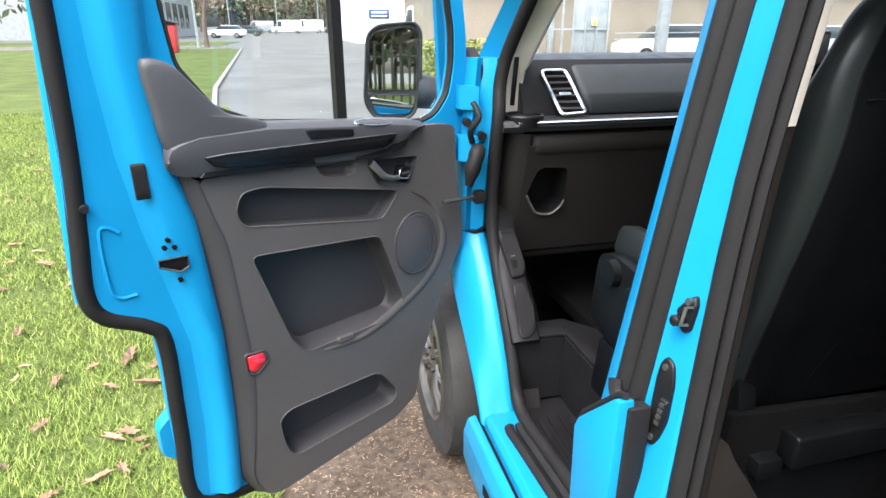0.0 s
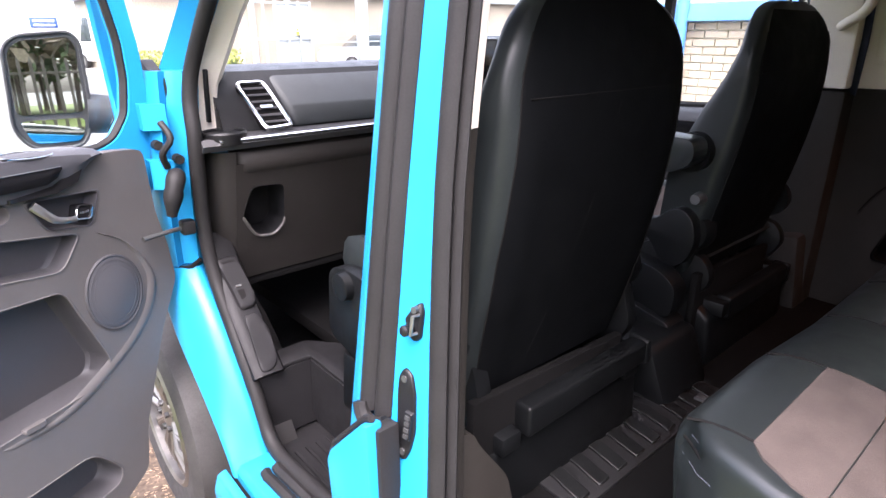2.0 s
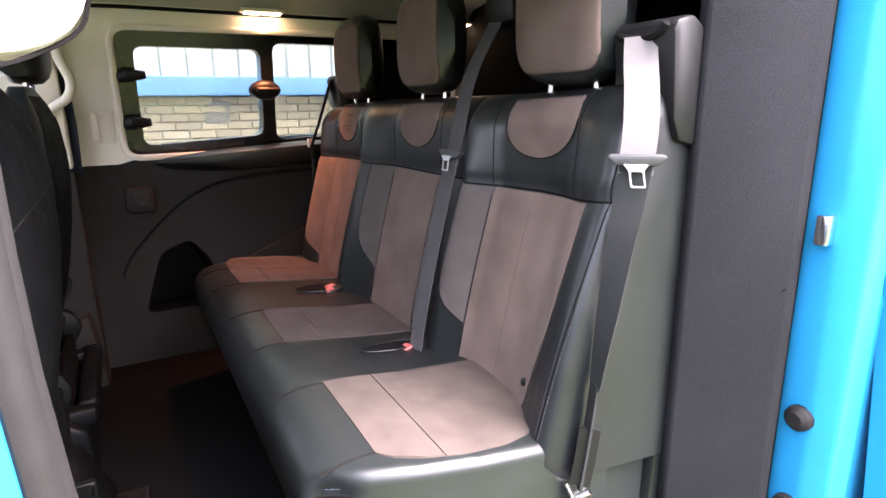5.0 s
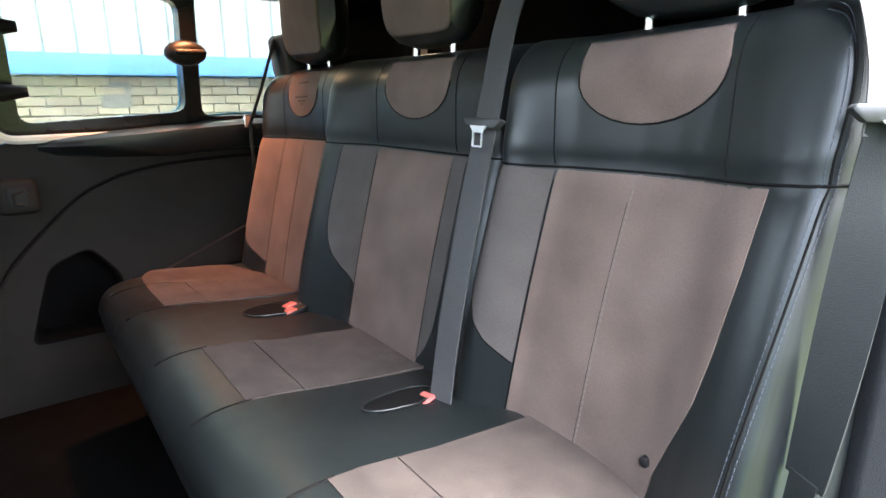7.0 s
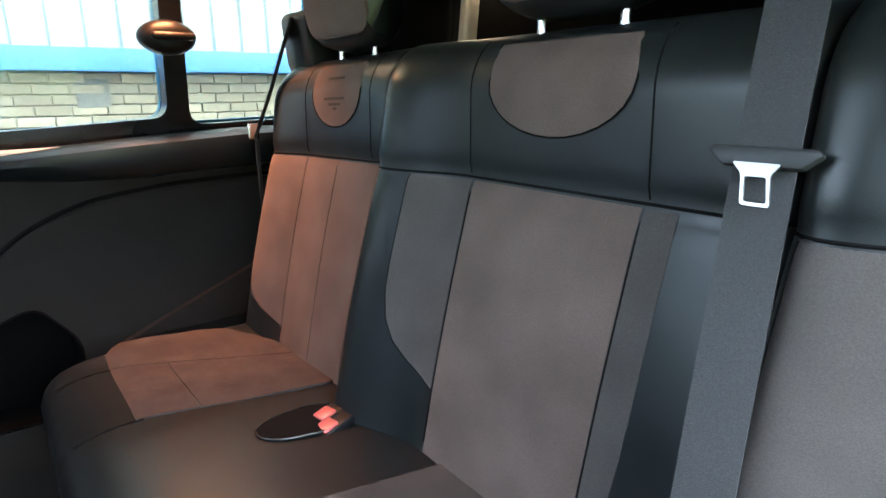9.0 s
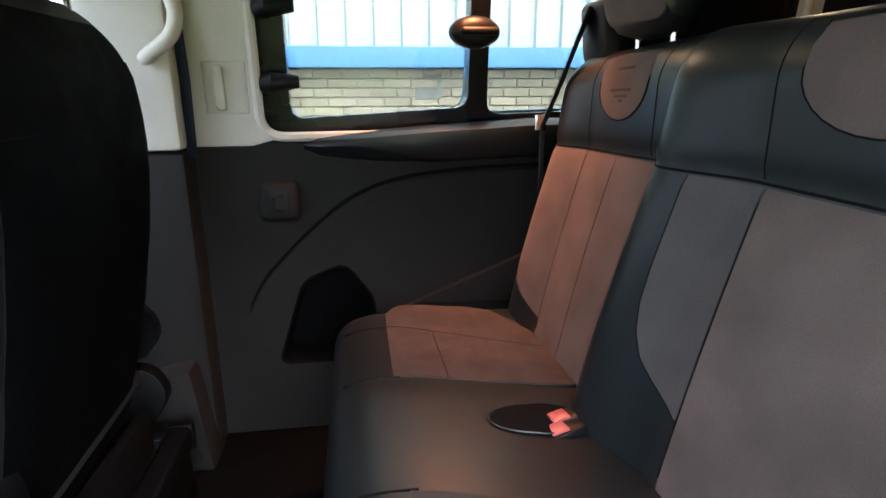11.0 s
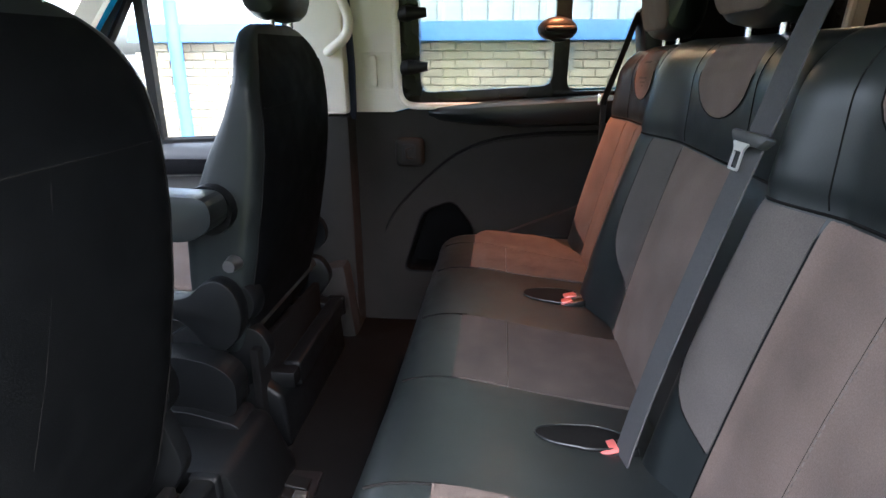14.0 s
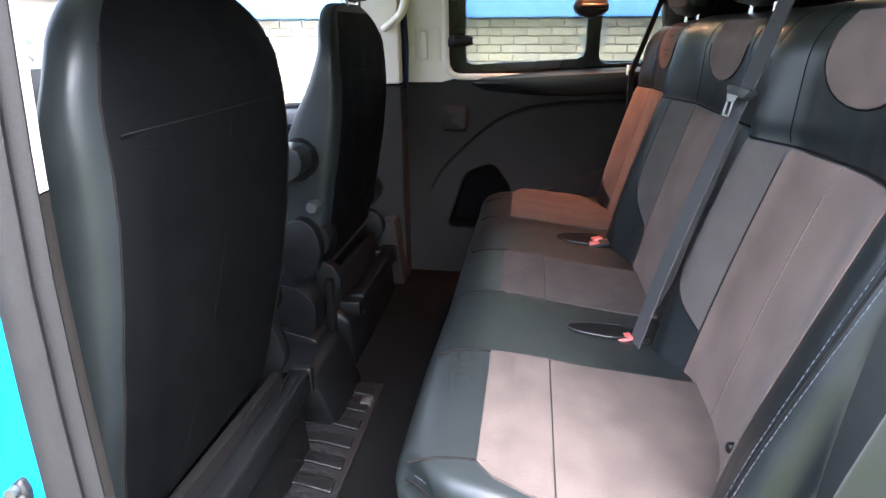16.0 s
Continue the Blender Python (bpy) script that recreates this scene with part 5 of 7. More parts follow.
part("belt_outlet", rbox(-0.37, -0.26, -0.90, -0.82, 1.66, 1.74, 0.02), DARK_TRIM, bench)
part("window_belt_tower", prism([(-0.85, 1.44), (-0.79, 1.45), (-0.772, 1.50), (-0.762, 1.585), (-0.775, 1.598), (-0.85, 1.600)], 0.548, 0.662, "x", 0.014), DARK_TRIM, bench)
far = part("shoulder_belt", ribbon(curve([(0.600, -0.762, 1.585), (0.622, -0.745, 1.52), (0.650, -0.725, 1.44), (0.682, -0.712, 1.38), (0.70, -0.71, 1.33), (0.70, -0.715, 1.1)], 5), 0.042, 0.002, (0.86, -0.5, 0)), WEBBING, bench, "grey seat belt webbing")
part("tongue_plate", rbox(0.695, 0.698, -0.715, -0.692, 1.352, 1.384, 0.001), CHROME, far)


# ---- front seats ----
def front_seat(c, seat_c, head_c, label, armrest, fwd, crease):
    """A front seat: c is the middle of its backrest, seat_c of its cushion, head_c of its headrest."""
    s = thing("front_seat", (c, 0.35, FLOOR), label, "seat", "front seats")

    def rear_y(z):
        """The rear of the backrest, gently bowed."""
        return fwd + float(np.interp(z, (0.70, 0.88, 1.07, 1.20, 1.30, 1.37, 1.46, 1.51, 1.55), (0.13, 0.083, 0.033, 0.008, -0.004, -0.006, 0.002, 0.018, 0.036)))
    rings = []
    def shoulder(z):
        """Half width, with rounded shoulders."""
        if z > 1.36:
            return 0.06 + 0.186 * math.sqrt(max(0.0, 1 - ((z - 1.36) / 0.192) ** 2.6))
        return float(np.interp(z, (0.86, 0.90, 1.0, 1.15, 1.36), (0.225, 0.244, 0.254, 0.256, 0.246)))
    stages = ((0.86, 0, 0.09), (0.95, 0, 0.12), (1.05, 0, 0.15), (1.15, 0, 0.165), (1.30, 0, 0.130), (1.38, 0, 0.092), (1.44, 0, 0.068), (1.50, 0, 0.056), (1.53, 0, 0.048), (1.551, 0, 0.036))
    levels = [0.86, 0.875, 0.89] + [0.91 + 0.026 * k for k in range(19)] + [1.395, 1.41, 1.425, 1.44, 1.455, 1.468, 1.48, 1.49, 1.498, 1.506, 1.514, 1.522, 1.530, 1.537, 1.543, 1.547, 1.550, 1.551]
    for z in levels:
        hw = shoulder(z)
        th = float(np.interp(z, [q[0] for q in stages], [q[2] for q in stages]))
        ring = []
        for i in range(44):
            a = i * math.tau / 44
            ca, sa = math.cos(a), math.sin(a)
            x = hw * math.copysign(abs(ca) ** (0.55 if sa > 0 else 0.30), ca)
            y = th / 2 + th / 2 * math.copysign(abs(sa) ** (0.55 if sa > 0 else 0.30), sa) + 0.05 * abs(ca) ** 6 * max(0.0, min(1.0, (1.42 - z) / 0.22)) * max(0.0, min(1.0, (sa + 0.1) / 0.5))
            ring.append((c + x, rear_y(z) + y + 0.012 * max(0, abs(x / 0.256) - 0.75) * 4 * (sa <= 0.05), z))
        rings.append(ring)
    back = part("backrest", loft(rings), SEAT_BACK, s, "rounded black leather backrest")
    # the rear of the cover is a matter cloth than its sides, blackened for shade
    back.data.materials.append(SHADED_SEAT_CLOTH)
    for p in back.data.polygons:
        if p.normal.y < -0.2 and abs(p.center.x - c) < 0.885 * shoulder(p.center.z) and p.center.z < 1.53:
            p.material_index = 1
    # seams of the back cover: along both rear edges, down the middle and a short crease
    for sx in (-1, 1):
        edge = []
        for z in levels[2:-10:2]:
            hw, th = shoulder(z), float(np.interp(z, [q[0] for q in stages], [q[2] for q in stages]))
            a = radians(-90 + 42 * sx)
            x = hw * math.copysign(abs(math.cos(a)) ** 0.30, sx)
            edge.append((c + x, rear_y(z) + th / 2 - th / 2 * abs(math.sin(a)) ** 0.30 + 0.012 * max(0, abs(x / 0.256) - 0.75) * 4 - 0.0006, z))
        part("edge_seam", tube(edge, 0.0016, 6), SEAM, back)
    part("seam", tube([(c - 0.005 + 0.235 * (z - 1.3), rear_y(z) + 0.0011, z) for z in (0.90, 1.0, 1.1, 1.2, 1.3, 1.37, 1.41)], 0.0012, 6), SEAM, back)
    part("seam", tube([(c + crease[0] + (crease[1] - crease[0]) * k / 8, rear_y(1.392) + 0.0009 + 0.12 * max(0.0, abs(crease[0] + (crease[1] - crease[0]) * k / 8) - 0.2175), 1.392) for k in range(9)], 0.0013, 6), SEAM, back)
    headrest(head_c, 0.040 + fwd, 1.556, 0.125, 0.19, SEAT_BACK, s)
    # cushion, its side shield and base; the seat with the armrest sits lower
    dz = -0.045 * armrest
    prof = [(0.10, 0.95), (0.14, 1.0), (0.3, 1.005), (0.45, 1.025), (0.54, 1.028), (0.59, 1.012), (0.605, 0.975), (0.585, 0.93), (0.15, 0.91)]
    rr = []
    for k in range(33):
        u = -1 + 2 * k / 32
        e = max(0.0, abs(u) - 0.70) / 0.30
        q = max(0.0, abs(u) - 0.88) / 0.12
        sh = 0.55 + 0.45 * math.sqrt(max(0.0, 1 - q * q))
        rr.append([(seat_c + (0.232 - 0.075 * max(0.0, y - 0.2)) * u, 0.35 + (y - 0.35) * (0.86 + 0.14 * (sh - 0.55) / 0.45), 0.955 + dz + (z + 0.016 * math.sin(math.pi * min(1, e)) * (z > 0.98) - 0.955) * sh) for y, z in prof])
    part("cushion", loft(rr), LEATHER, s)
    part("cushion_inset", pad(rect(seat_c - 0.15, seat_c + 0.15, 0.18, 0.50, 0.03, 4), lambda u, v, h: (u, v, 0.999 + dz + 0.115 * max(0, v - 0.25) + h), 0.01, 0.01, 0.008, 3), SUEDE, s, "brown-grey suede inset")
    for sx in (-1, 1):
        x0, x1 = sorted((seat_c + sx * 0.215, seat_c + sx * 0.250))
        shield = part("side_shield", prism(rounded([(0.06, 0.86), (0.09, 0.965 + dz), (0.25, 0.975 + dz), (0.50, 0.995 + dz), (0.565, 0.975 + dz), (0.585, 0.80), (0.45, 0.77), (0.12, 0.77)], 0.03, 4), x0, x1, "x", 0.008), SEAT_PLASTIC, s)
        part("recliner_cover", tube([(seat_c + sx * 0.23, 0.135, 0.99), (seat_c + sx * 0.262, 0.135, 0.99), (seat_c + sx * 0.272, 0.135, 0.99), (seat_c + sx * 0.276, 0.135, 0.99)], [0.060, 0.059, 0.052, 0.03], 28), SEAT_PLASTIC, s)
        if sx < 0:
            part("knob", tube([(x0 + 0.002, 0.489, 0.955), (x0 - 0.018, 0.489, 0.955), (x0 - 0.021, 0.489, 0.955)], [0.034, 0.031, 0.024], 18), SEAT_PLASTIC, shield)
            part("lever", rbox(x0 - 0.02, x0 - 0.002, 0.28, 0.41, 0.935, 0.955, 0.006), SEAT_PLASTIC, shield)
    part("seat_box", prism([(0.04, FLOOR), (0.55, FLOOR), (0.53, 0.77), (0.10, 0.79), (0.05, 0.75)], seat_c - 0.25, seat_c + 0.25, "x", 0.012), SEAT_PLASTIC, s, "black plastic seat base")
    flap_end = -0.251 if not armrest else 0.575
    zt = 0.838 if not armrest else 0.800
    part("rear_flap", prism([(flap_end - 0.40, zt + 0.004), (flap_end, zt), (flap_end - 0.004, zt - 0.052), (flap_end - 0.40, zt - 0.062)], 0.018 + fwd * 0.3, 0.060 + fwd * 0.3, "y", 0.008, 3), SEAT_PLASTIC, s)
    part("flap_cap", rbox(flap_end - 0.016, flap_end + 0.004, 0.014 + fwd * 0.3, 0.064 + fwd * 0.3, zt - 0.056, zt + 0.003, 0.006, 3), SEAT_PLASTIC, s)
    part("seat_skirt", prism([(c - 0.25, 0.88), (c + 0.20, 0.86), (c + 0.18, FLOOR + 0.02), (c - 0.25, FLOOR + 0.02)], 0.055 + fwd, 0.075 + fwd, "y", 0.004), CARPET, s)
    part("rail", rbox(seat_c - 0.22, seat_c - 0.17, 0.03, 0.52, 0.755, 0.795, 0.005), SEAT_PLASTIC, s)
    part("rail", rbox(seat_c + 0.17, seat_c + 0.22, 0.03, 0.52, 0.755, 0.795, 0.005), SEAT_PLASTIC, s)
    if armrest:
        x = seat_c - 0.295 * armrest
        x0, x1 = sorted((x - 0.02 * armrest, x - 0.09 * armrest))
        part("armrest", prism(rounded([(0.095, 1.245), (0.09, 1.19), (0.14, 1.16), (0.46, 1.17), (0.48, 1.21), (0.44, 1.257)], 0.03, 4), x0, x1, "x", 0.016, 3), LEATHER, s, "padded black folding armrest")
        part("armrest_pivot", tube([(x + 0.03 * armrest, 0.14, 1.20), (x - 0.01 * armrest, 0.14, 1.20)], 0.05, 18), SEAT_PLASTIC, s)
        part("recliner_shell", prism(curve([(0.093, 0.976), (0.104, 1.03), (0.137, 1.056), (0.172, 1.046), (0.20, 1.022), (0.24, 1.012), (0.30, 1.012), (0.30, 0.968), (0.238, 0.966), (0.205, 0.94), (0.178, 0.905), (0.141, 0.898), (0.108, 0.925)], 3, True), x - 0.020, x + 0.020, "x", 0.008), SEAT_PLASTIC, s, "rounded black recliner cover")
        part("belt_stalk", prism(rounded([(0.29, 0.905), (0.211, 0.955), (0.133, 0.899), (0.166, 0.85), (0.30, 0.85)], 0.012, 3), x - 0.012, x + 0.018, "x", 0.006), SEAT_PLASTIC, s)
        part("recline_knob", tube([(x + 0.02 * armrest, 0.11, 1.085), (x - 0.012 * armrest, 0.11, 1.085)], [0.018, 0.013], 12), STEEL, s)
    return s


front_seat(-0.508, -0.487, -0.465, "black leather passenger seat with a suede cushion", 0, 0.0, (-0.205, 0.19))
front_seat(0.335, 0.36, 0.365, "black leather driver's seat with a folding armrest", 1, 0.03, (-0.22, 0.06))
part("centre_console", prism([(0.0, FLOOR), (0.42, FLOOR), (0.40, 0.70), (0.30, 0.76), (0.06, 0.76)], -0.16, 0.06, "x", 0.02), SEAT_PLASTIC, van)
part("console_lid", prism(rounded([(0.34, 0.775), (0.34, 0.900), (0.22, 0.912), (0.14, 0.898), (0.095, 0.862), (0.10, 0.775)], 0.03, 4), -0.01, 0.052, "x", 0.012, 3), SEAT_PLASTIC, van, "rounded black console top")
part("console_side", prism(rounded([(0.34, FLOOR), (0.34, 0.795), (0.20, 0.795), (0.088, 0.768), (0.088, FLOOR)], 0.02, 4), -0.03, 0.055, "x", 0.012, 3), SEAT_PLASTIC, van)

# ---- open front door ----
HINGE = pose(-0.93, 0.95, 0, 0, 0, -65)


def dpt(u, z, h):
    """Door places: u from the hinge towards the free edge, z height, h proud of the inner trim."""
    return HINGE @ Vector((h, -u, z))


OUTLINE = [(0.255, 0.42), (0.33, 0.365), (0.86, 0.345), (0.865, 0.60), (0.865, 0.86), (0.90, 0.895), (0.985, 0.94), (0.995, 1.0), (0.975, 1.25), (0.962, 1.45), (0.955, 1.60), (0.93, 1.76), (0.16, 1.76), (0.035, 1.62), (0.010, 1.45), (0.008, 1.30), (0.03, 1.20), (0.07, 0.93), (0.14, 0.78)]
OPENING = [(0.60, 1.278), (0.69, 1.315), (0.755, 1.405), (0.768, 1.52), (0.765, 1.66), (0.74, 1.70), (0.19, 1.70), (0.12, 1.66), (0.066, 1.56), (0.049, 1.467), (0.049, 1.385), (0.065, 1.305), (0.107, 1.255), (0.155, 1.238), (0.295, 1.248), (0.40, 1.260)]
door_inner = part("front_door", holed(rounded(OUTLINE, 0.03, 4), [rounded(OPENING, 0.02, 4), rounded([(0.67, 0.39), (0.67, 1.165), (0.20, 1.175), (0.225, 1.0), (0.245, 0.73), (0.275, 0.44)], 0.02, 3)], dpt, -0.075, -0.035), PAINT, van, "open blue front passenger door")
part("door_skin", holed([(0.14, 0.75), (0.27, 0.42), (0.36, 0.36), (0.868, 0.34), (0.868, 0.86), (0.975, 0.925), (0.990, 1.0), (0.966, 1.25), (0.950, 1.6), (0.92, 1.78), (0.15, 1.78), (0.02, 1.62), (0.0, 1.30), (0.08, 0.95)], [[(0.035, 1.26), (0.10, 1.225), (0.80, 1.25), (0.81, 1.70), (0.36, 1.74), (0.18, 1.73), (0.055, 1.60)]], dpt, -0.125, -0.11), PAINT, door_inner)
# black seal round the free edge
part("edge_seal", tube(curve([dpt(u, z, -0.043) for u, z in ((0.70, 0.36), (0.855, 0.40), (0.862, 0.60), (0.858, 0.83), (0.885, 0.885), (0.96, 0.93), (0.982, 0.985), (0.972, 1.10), (0.958, 1.25), (0.948, 1.45), (0.94, 1.62), (0.91, 1.74), (0.40, 1.74))], 5), 0.0175, 12), RUBBER, door_inner, "black rubber edge seal")
part("edge_flange", tube(curve([dpt(u, z, -0.070) for u, z in ((0.864, 0.40), (0.868, 0.60), (0.864, 0.85), (0.892, 0.90), (0.978, 0.952), (0.988, 1.0), (0.972, 1.25), (0.957, 1.45), (0.947, 1.66))], 4), 0.010, 8, flat=1.6), PAINT, door_inner)
part("skin_tab", pad(rounded([(0.872, 0.50), (0.905, 0.53), (0.905, 0.61), (0.872, 0.64)], 0.012), lambda u, v, h: dpt(u, v, -0.10 + h), 0.03, edge=0.006, rings=2), PAINT, door_inner)
# pressed ridge that steps down to the edge
part("pressed_ridge", loft([[dpt(u0 - 0.01, z, -0.038), dpt(u0 + 0.002, z, -0.030), dpt(u0 + 0.010, z, -0.014), dpt(u0 + 0.022, z, -0.007), dpt(u1 - 0.010, z, -0.005), dpt(u1 + 0.004, z, -0.009), dpt(u1 + 0.016, z, -0.022), dpt(u1 + 0.030, z, -0.033), dpt(u1 + 0.045, z, -0.038)] for z, u0, u1 in ((0.40, 0.745, 0.79), (0.60, 0.735, 0.775), (0.82, 0.735, 0.775), (0.95, 0.745, 0.80), (1.1, 0.755, 0.83), (1.25, 0.79, 0.85), (1.42, 0.80, 0.86), (1.60, 0.79, 0.86), (1.74, 0.76, 0.84))]), PAINT, door_inner)
part("pressed_oval", tube(curve([dpt(u, z, -0.034) for u, z in ((0.905, 1.10), (0.925, 1.115), (0.94, 1.10), (0.94, 0.99), (0.925, 0.965), (0.895, 0.965))], 4), 0.004, 6), PAINT, door_inner)
part("tape_pad", pad(rect(0.842, 0.868, 1.165, 1.235, 0.003), lambda u, v, h: dpt(u, v, -0.008 + h), 0.006, edge=0.003, rings=2), RUBBER, door_inner)
for u, z in ((0.826, 1.075), (0.835, 1.06), (0.816, 1.058), (0.815, 0.985)):
    part("screw_hole", tube([dpt(u, z, -0.010), dpt(u, z, -0.0015)], 0.005, 10), SEAM, door_inner)
part("edge_latch", pad([(0.795, 1.035), (0.795, 1.012), (0.812, 1.005), (0.85, 1.022), (0.85, 1.036)], lambda u, v, h: dpt(u, v, -0.006 + h), 0.004, edge=0.003, rings=2), SEAM, door_inner, "dark open latch slot in the door edge")
part("latch_rim", tube([dpt(u, z, -0.0015) for u, z in ((0.795, 1.035), (0.795, 1.012), (0.812, 1.004), (0.851, 1.022), (0.851, 1.036))], 0.0022, 6, closed=True), STEEL, door_inner)
part("bump_stop", tube([dpt(0.955, 1.16, -0.04), dpt(0.955, 1.16, -0.02)], [0.011, 0.007], 10), RUBBER, door_inner)

# inner trim with its pockets
P1 = rounded([(0.685, 1.10), (0.672, 1.145), (0.62, 1.152), (0.26, 1.085), (0.315, 1.015), (0.67, 1.07)], 0.022, 5)
P2 = rounded([(0.665, 1.00), (0.325, 0.975), (0.255, 0.775), (0.27, 0.73), (0.555, 0.715), (0.59, 0.76)], 0.022, 5)
P3 = rounded([(0.645, 0.55), (0.615, 0.572), (0.345, 0.575), (0.285, 0.49), (0.30, 0.455), (0.61, 0.425), (0.635, 0.46)], 0.03, 5)
HR = rounded([(0.355, 1.172), (0.203, 1.165), (0.232, 1.096), (0.322, 1.108)], 0.012, 4)
CUP = rounded([(0.492, 1.180), (0.389, 1.177), (0.386, 1.152), (0.404, 1.143), (0.466, 1.150), (0.483, 1.163)], 0.008, 4)
FREE = [(0.752, 1.188), (0.729, 1.10), (0.711, 1.032), (0.699, 0.879), (0.691, 0.759), (0.694, 0.64), (0.712, 0.50), (0.722, 0.42), (0.70, 0.36)]
TRIM = FREE[:-1] + [(0.70, 0.348), (0.66, 0.335), (0.30, 0.395), (0.222, 0.44), (0.20, 0.56), (0.11, 0.78), (0.045, 0.90), (0.052, 0.99), (0.070, 1.08), (0.076, 1.232), (0.15, 1.240), (0.20, 1.238), (0.28, 1.195), (0.5, 1.19)]
trim = part("door_trim", holed(rounded(TRIM, 0.02, 4), [P1, P2, P3, HR, CUP], dpt, -0.035, 0.0), GREY_TRIM, door_inner, "grey plastic inner door panel")
# dark slanting edge of the trim towards the paint
WIDE = [(0.795, 1.215), (0.772, 1.09), (0.757, 1.0), (0.746, 0.87), (0.746, 0.76), (0.748, 0.64), (0.754, 0.50), (0.752, 0.42), (0.722, 0.355)]
part("trim_edge", loft([[dpt(a, z0, -0.036), dpt(a - 0.001, z0, 0.0004), dpt(a + 0.004, z0, 0.0012), dpt(a + (b - a) * 0.3, z0 + (z1 - z0) * 0.3, -0.004), dpt(a + (b - a) * 0.75, z0 + (z1 - z0) * 0.75, -0.016), dpt(b - 0.003, z1, -0.026), dpt(b, z1, -0.036)]
                        for (a, z0), (b, z1) in zip(curve(FREE, 4), curve(WIDE, 4))]), CHARCOAL, door_inner, "dark bevelled edge of the door panel")
# soft ridge that sweeps round the speaker and below the bin
part("trim_ridge", loft([[dpt(u - 0.016, z - 0.010, -0.004), dpt(u - 0.006, z - 0.004, 0.005 * k), dpt(u + 0.001, z + 0.001, 0.007 * k), dpt(u + 0.009, z + 0.006, 0.0035 * k), dpt(u + 0.018, z + 0.012, -0.004)]
                         for (u, z), k in zip(curve([(0.222, 1.072), (0.165, 1.035), (0.122, 0.965), (0.116, 0.905), (0.150, 0.835), (0.235, 0.768), (0.375, 0.705), (0.50, 0.70)], 4), [0.1, 0.5] + [0.7] * 12 + [0.42] * 12 + [0.3, 0.2, 0.1])]), GREY_TRIM, door_inner)
part("pull_cup", pan(CUP, dpt, 0.028, 0.002, bottom=0.75), GREY_TRIM, door_inner, "moulded grey pull cup")
part("pocket", pan(P1, dpt, 0.045, 0.0015, bottom=0.94), CHARCOAL, door_inner, "shallow upper door pocket")
part("pocket", pan(P2, dpt, 0.07, 0.0015, bottom=0.93), CHARCOAL, door_inner, "deep open door bin")
part("pocket", pan(P3, dpt, 0.07, 0.0015, bottom=0.92), CHARCOAL, door_inner, "lower open door bin")
for o in (P1, P2, P3):
    part("pocket_lip", tube([dpt(u, z, -0.0005) for u, z in o], 0.0022, 6, closed=True), GREY_TRIM, door_inner)
part("bin_tab", pad(rect(0.425, 0.47, 0.715, 0.727, 0.004), dpt, 0.010, edge=0.003, rings=2), GREY_TRIM, door_inner)
# speaker
part("speaker_ring", tube([dpt(0.214 + 0.067 * math.cos(a), 0.928 + 0.087 * math.sin(a), 0.001) for a in (k * math.tau / 40 for k in range(40))], 0.004, 6, closed=True), CHARCOAL, door_inner)
spk = part("speaker_grille", pad([(0.214 + 0.066 * math.cos(a), 0.928 + 0.086 * math.sin(a)) for a in (k * math.tau / 40 for k in range(40))], dpt, 0.004, edge=0.006, rings=4, dome=0.006), ROLL, door_inner, "round dark grey speaker grille")
bm = bmesh.new()
for r in (1, 2, 3, 4, 5, 6, 7):
    tube([dpt(0.214 + 0.0085 * r * math.cos(a), 0.928 + 0.011 * r * math.sin(a), 0.0100 - 0.0007 * r) for a in (k * math.tau / 36 for k in range(36))], 0.0007, 4, bm=bm, closed=True)
part("grille_ring", bm, CHARCOAL, spk)
# handle
part("handle_bowl", pan(HR, dpt, 0.03, 0.003, bottom=0.9), CHARCOAL, door_inner)
part("handle_lever", tube(curve([dpt(0.348, 1.168, 0.010), dpt(0.335, 1.152, 0.015), dpt(0.317, 1.133, 0.018), dpt(0.295, 1.125, 0.018), dpt(0.270, 1.121, 0.012)], 4), [0.010] * 5 + [0.009] * 4 + [0.007] * 4 + [0.006] * 4, 10, flat=0.7), ALLOY, door_inner, "silver door release lever")
KEY = [(0.257, 1.144), (0.223, 1.139), (0.233, 1.111), (0.266, 1.117)]
part("lock_switch", pad(rounded(KEY, 0.006), dpt, 0.004, 0.02, 0.004, 3), GLOSS_BLACK, door_inner)
part("lock_bezel", tube([dpt(u, z, 0.005) for u, z in rounded(KEY, 0.007, 3)], 0.0018, 5, closed=True), CHROME, door_inner)
part("lock_mark", pad(rect(0.233, 0.254, 1.125, 1.130, 0.001), lambda u, v, h: dpt(u, v, 0.004 + h), 0.001, edge=0.001, rings=1), CHROME, door_inner)
# upper roll with its gloss strip and window switch pod
rings = []
for u, zt, zb in ((0.808, 1.240, 1.222), (0.804, 1.256, 1.212), (0.795, 1.268, 1.203), (0.78, 1.275, 1.197), (0.74, 1.285, 1.192), (0.6, 1.288, 1.188), (0.50, 1.281, 1.185), (0.42, 1.275, 1.181), (0.30, 1.268, 1.180), (0.25, 1.263, 1.194), (0.215, 1.258, 1.225), (0.19, 1.252, 1.240)):
    rings.append([dpt(u, zb, -0.03), dpt(u, zb + 0.003, 0.010), dpt(u, zb + (zt - zb) * 0.5, 0.022), dpt(u, zt - 0.012, 0.019), dpt(u, zt - 0.003, 0.008), dpt(u, zt, -0.006), dpt(u, zt, -0.034)])
part("upper_roll", loft(rings), ROLL, door_inner, "dark soft upper door roll")
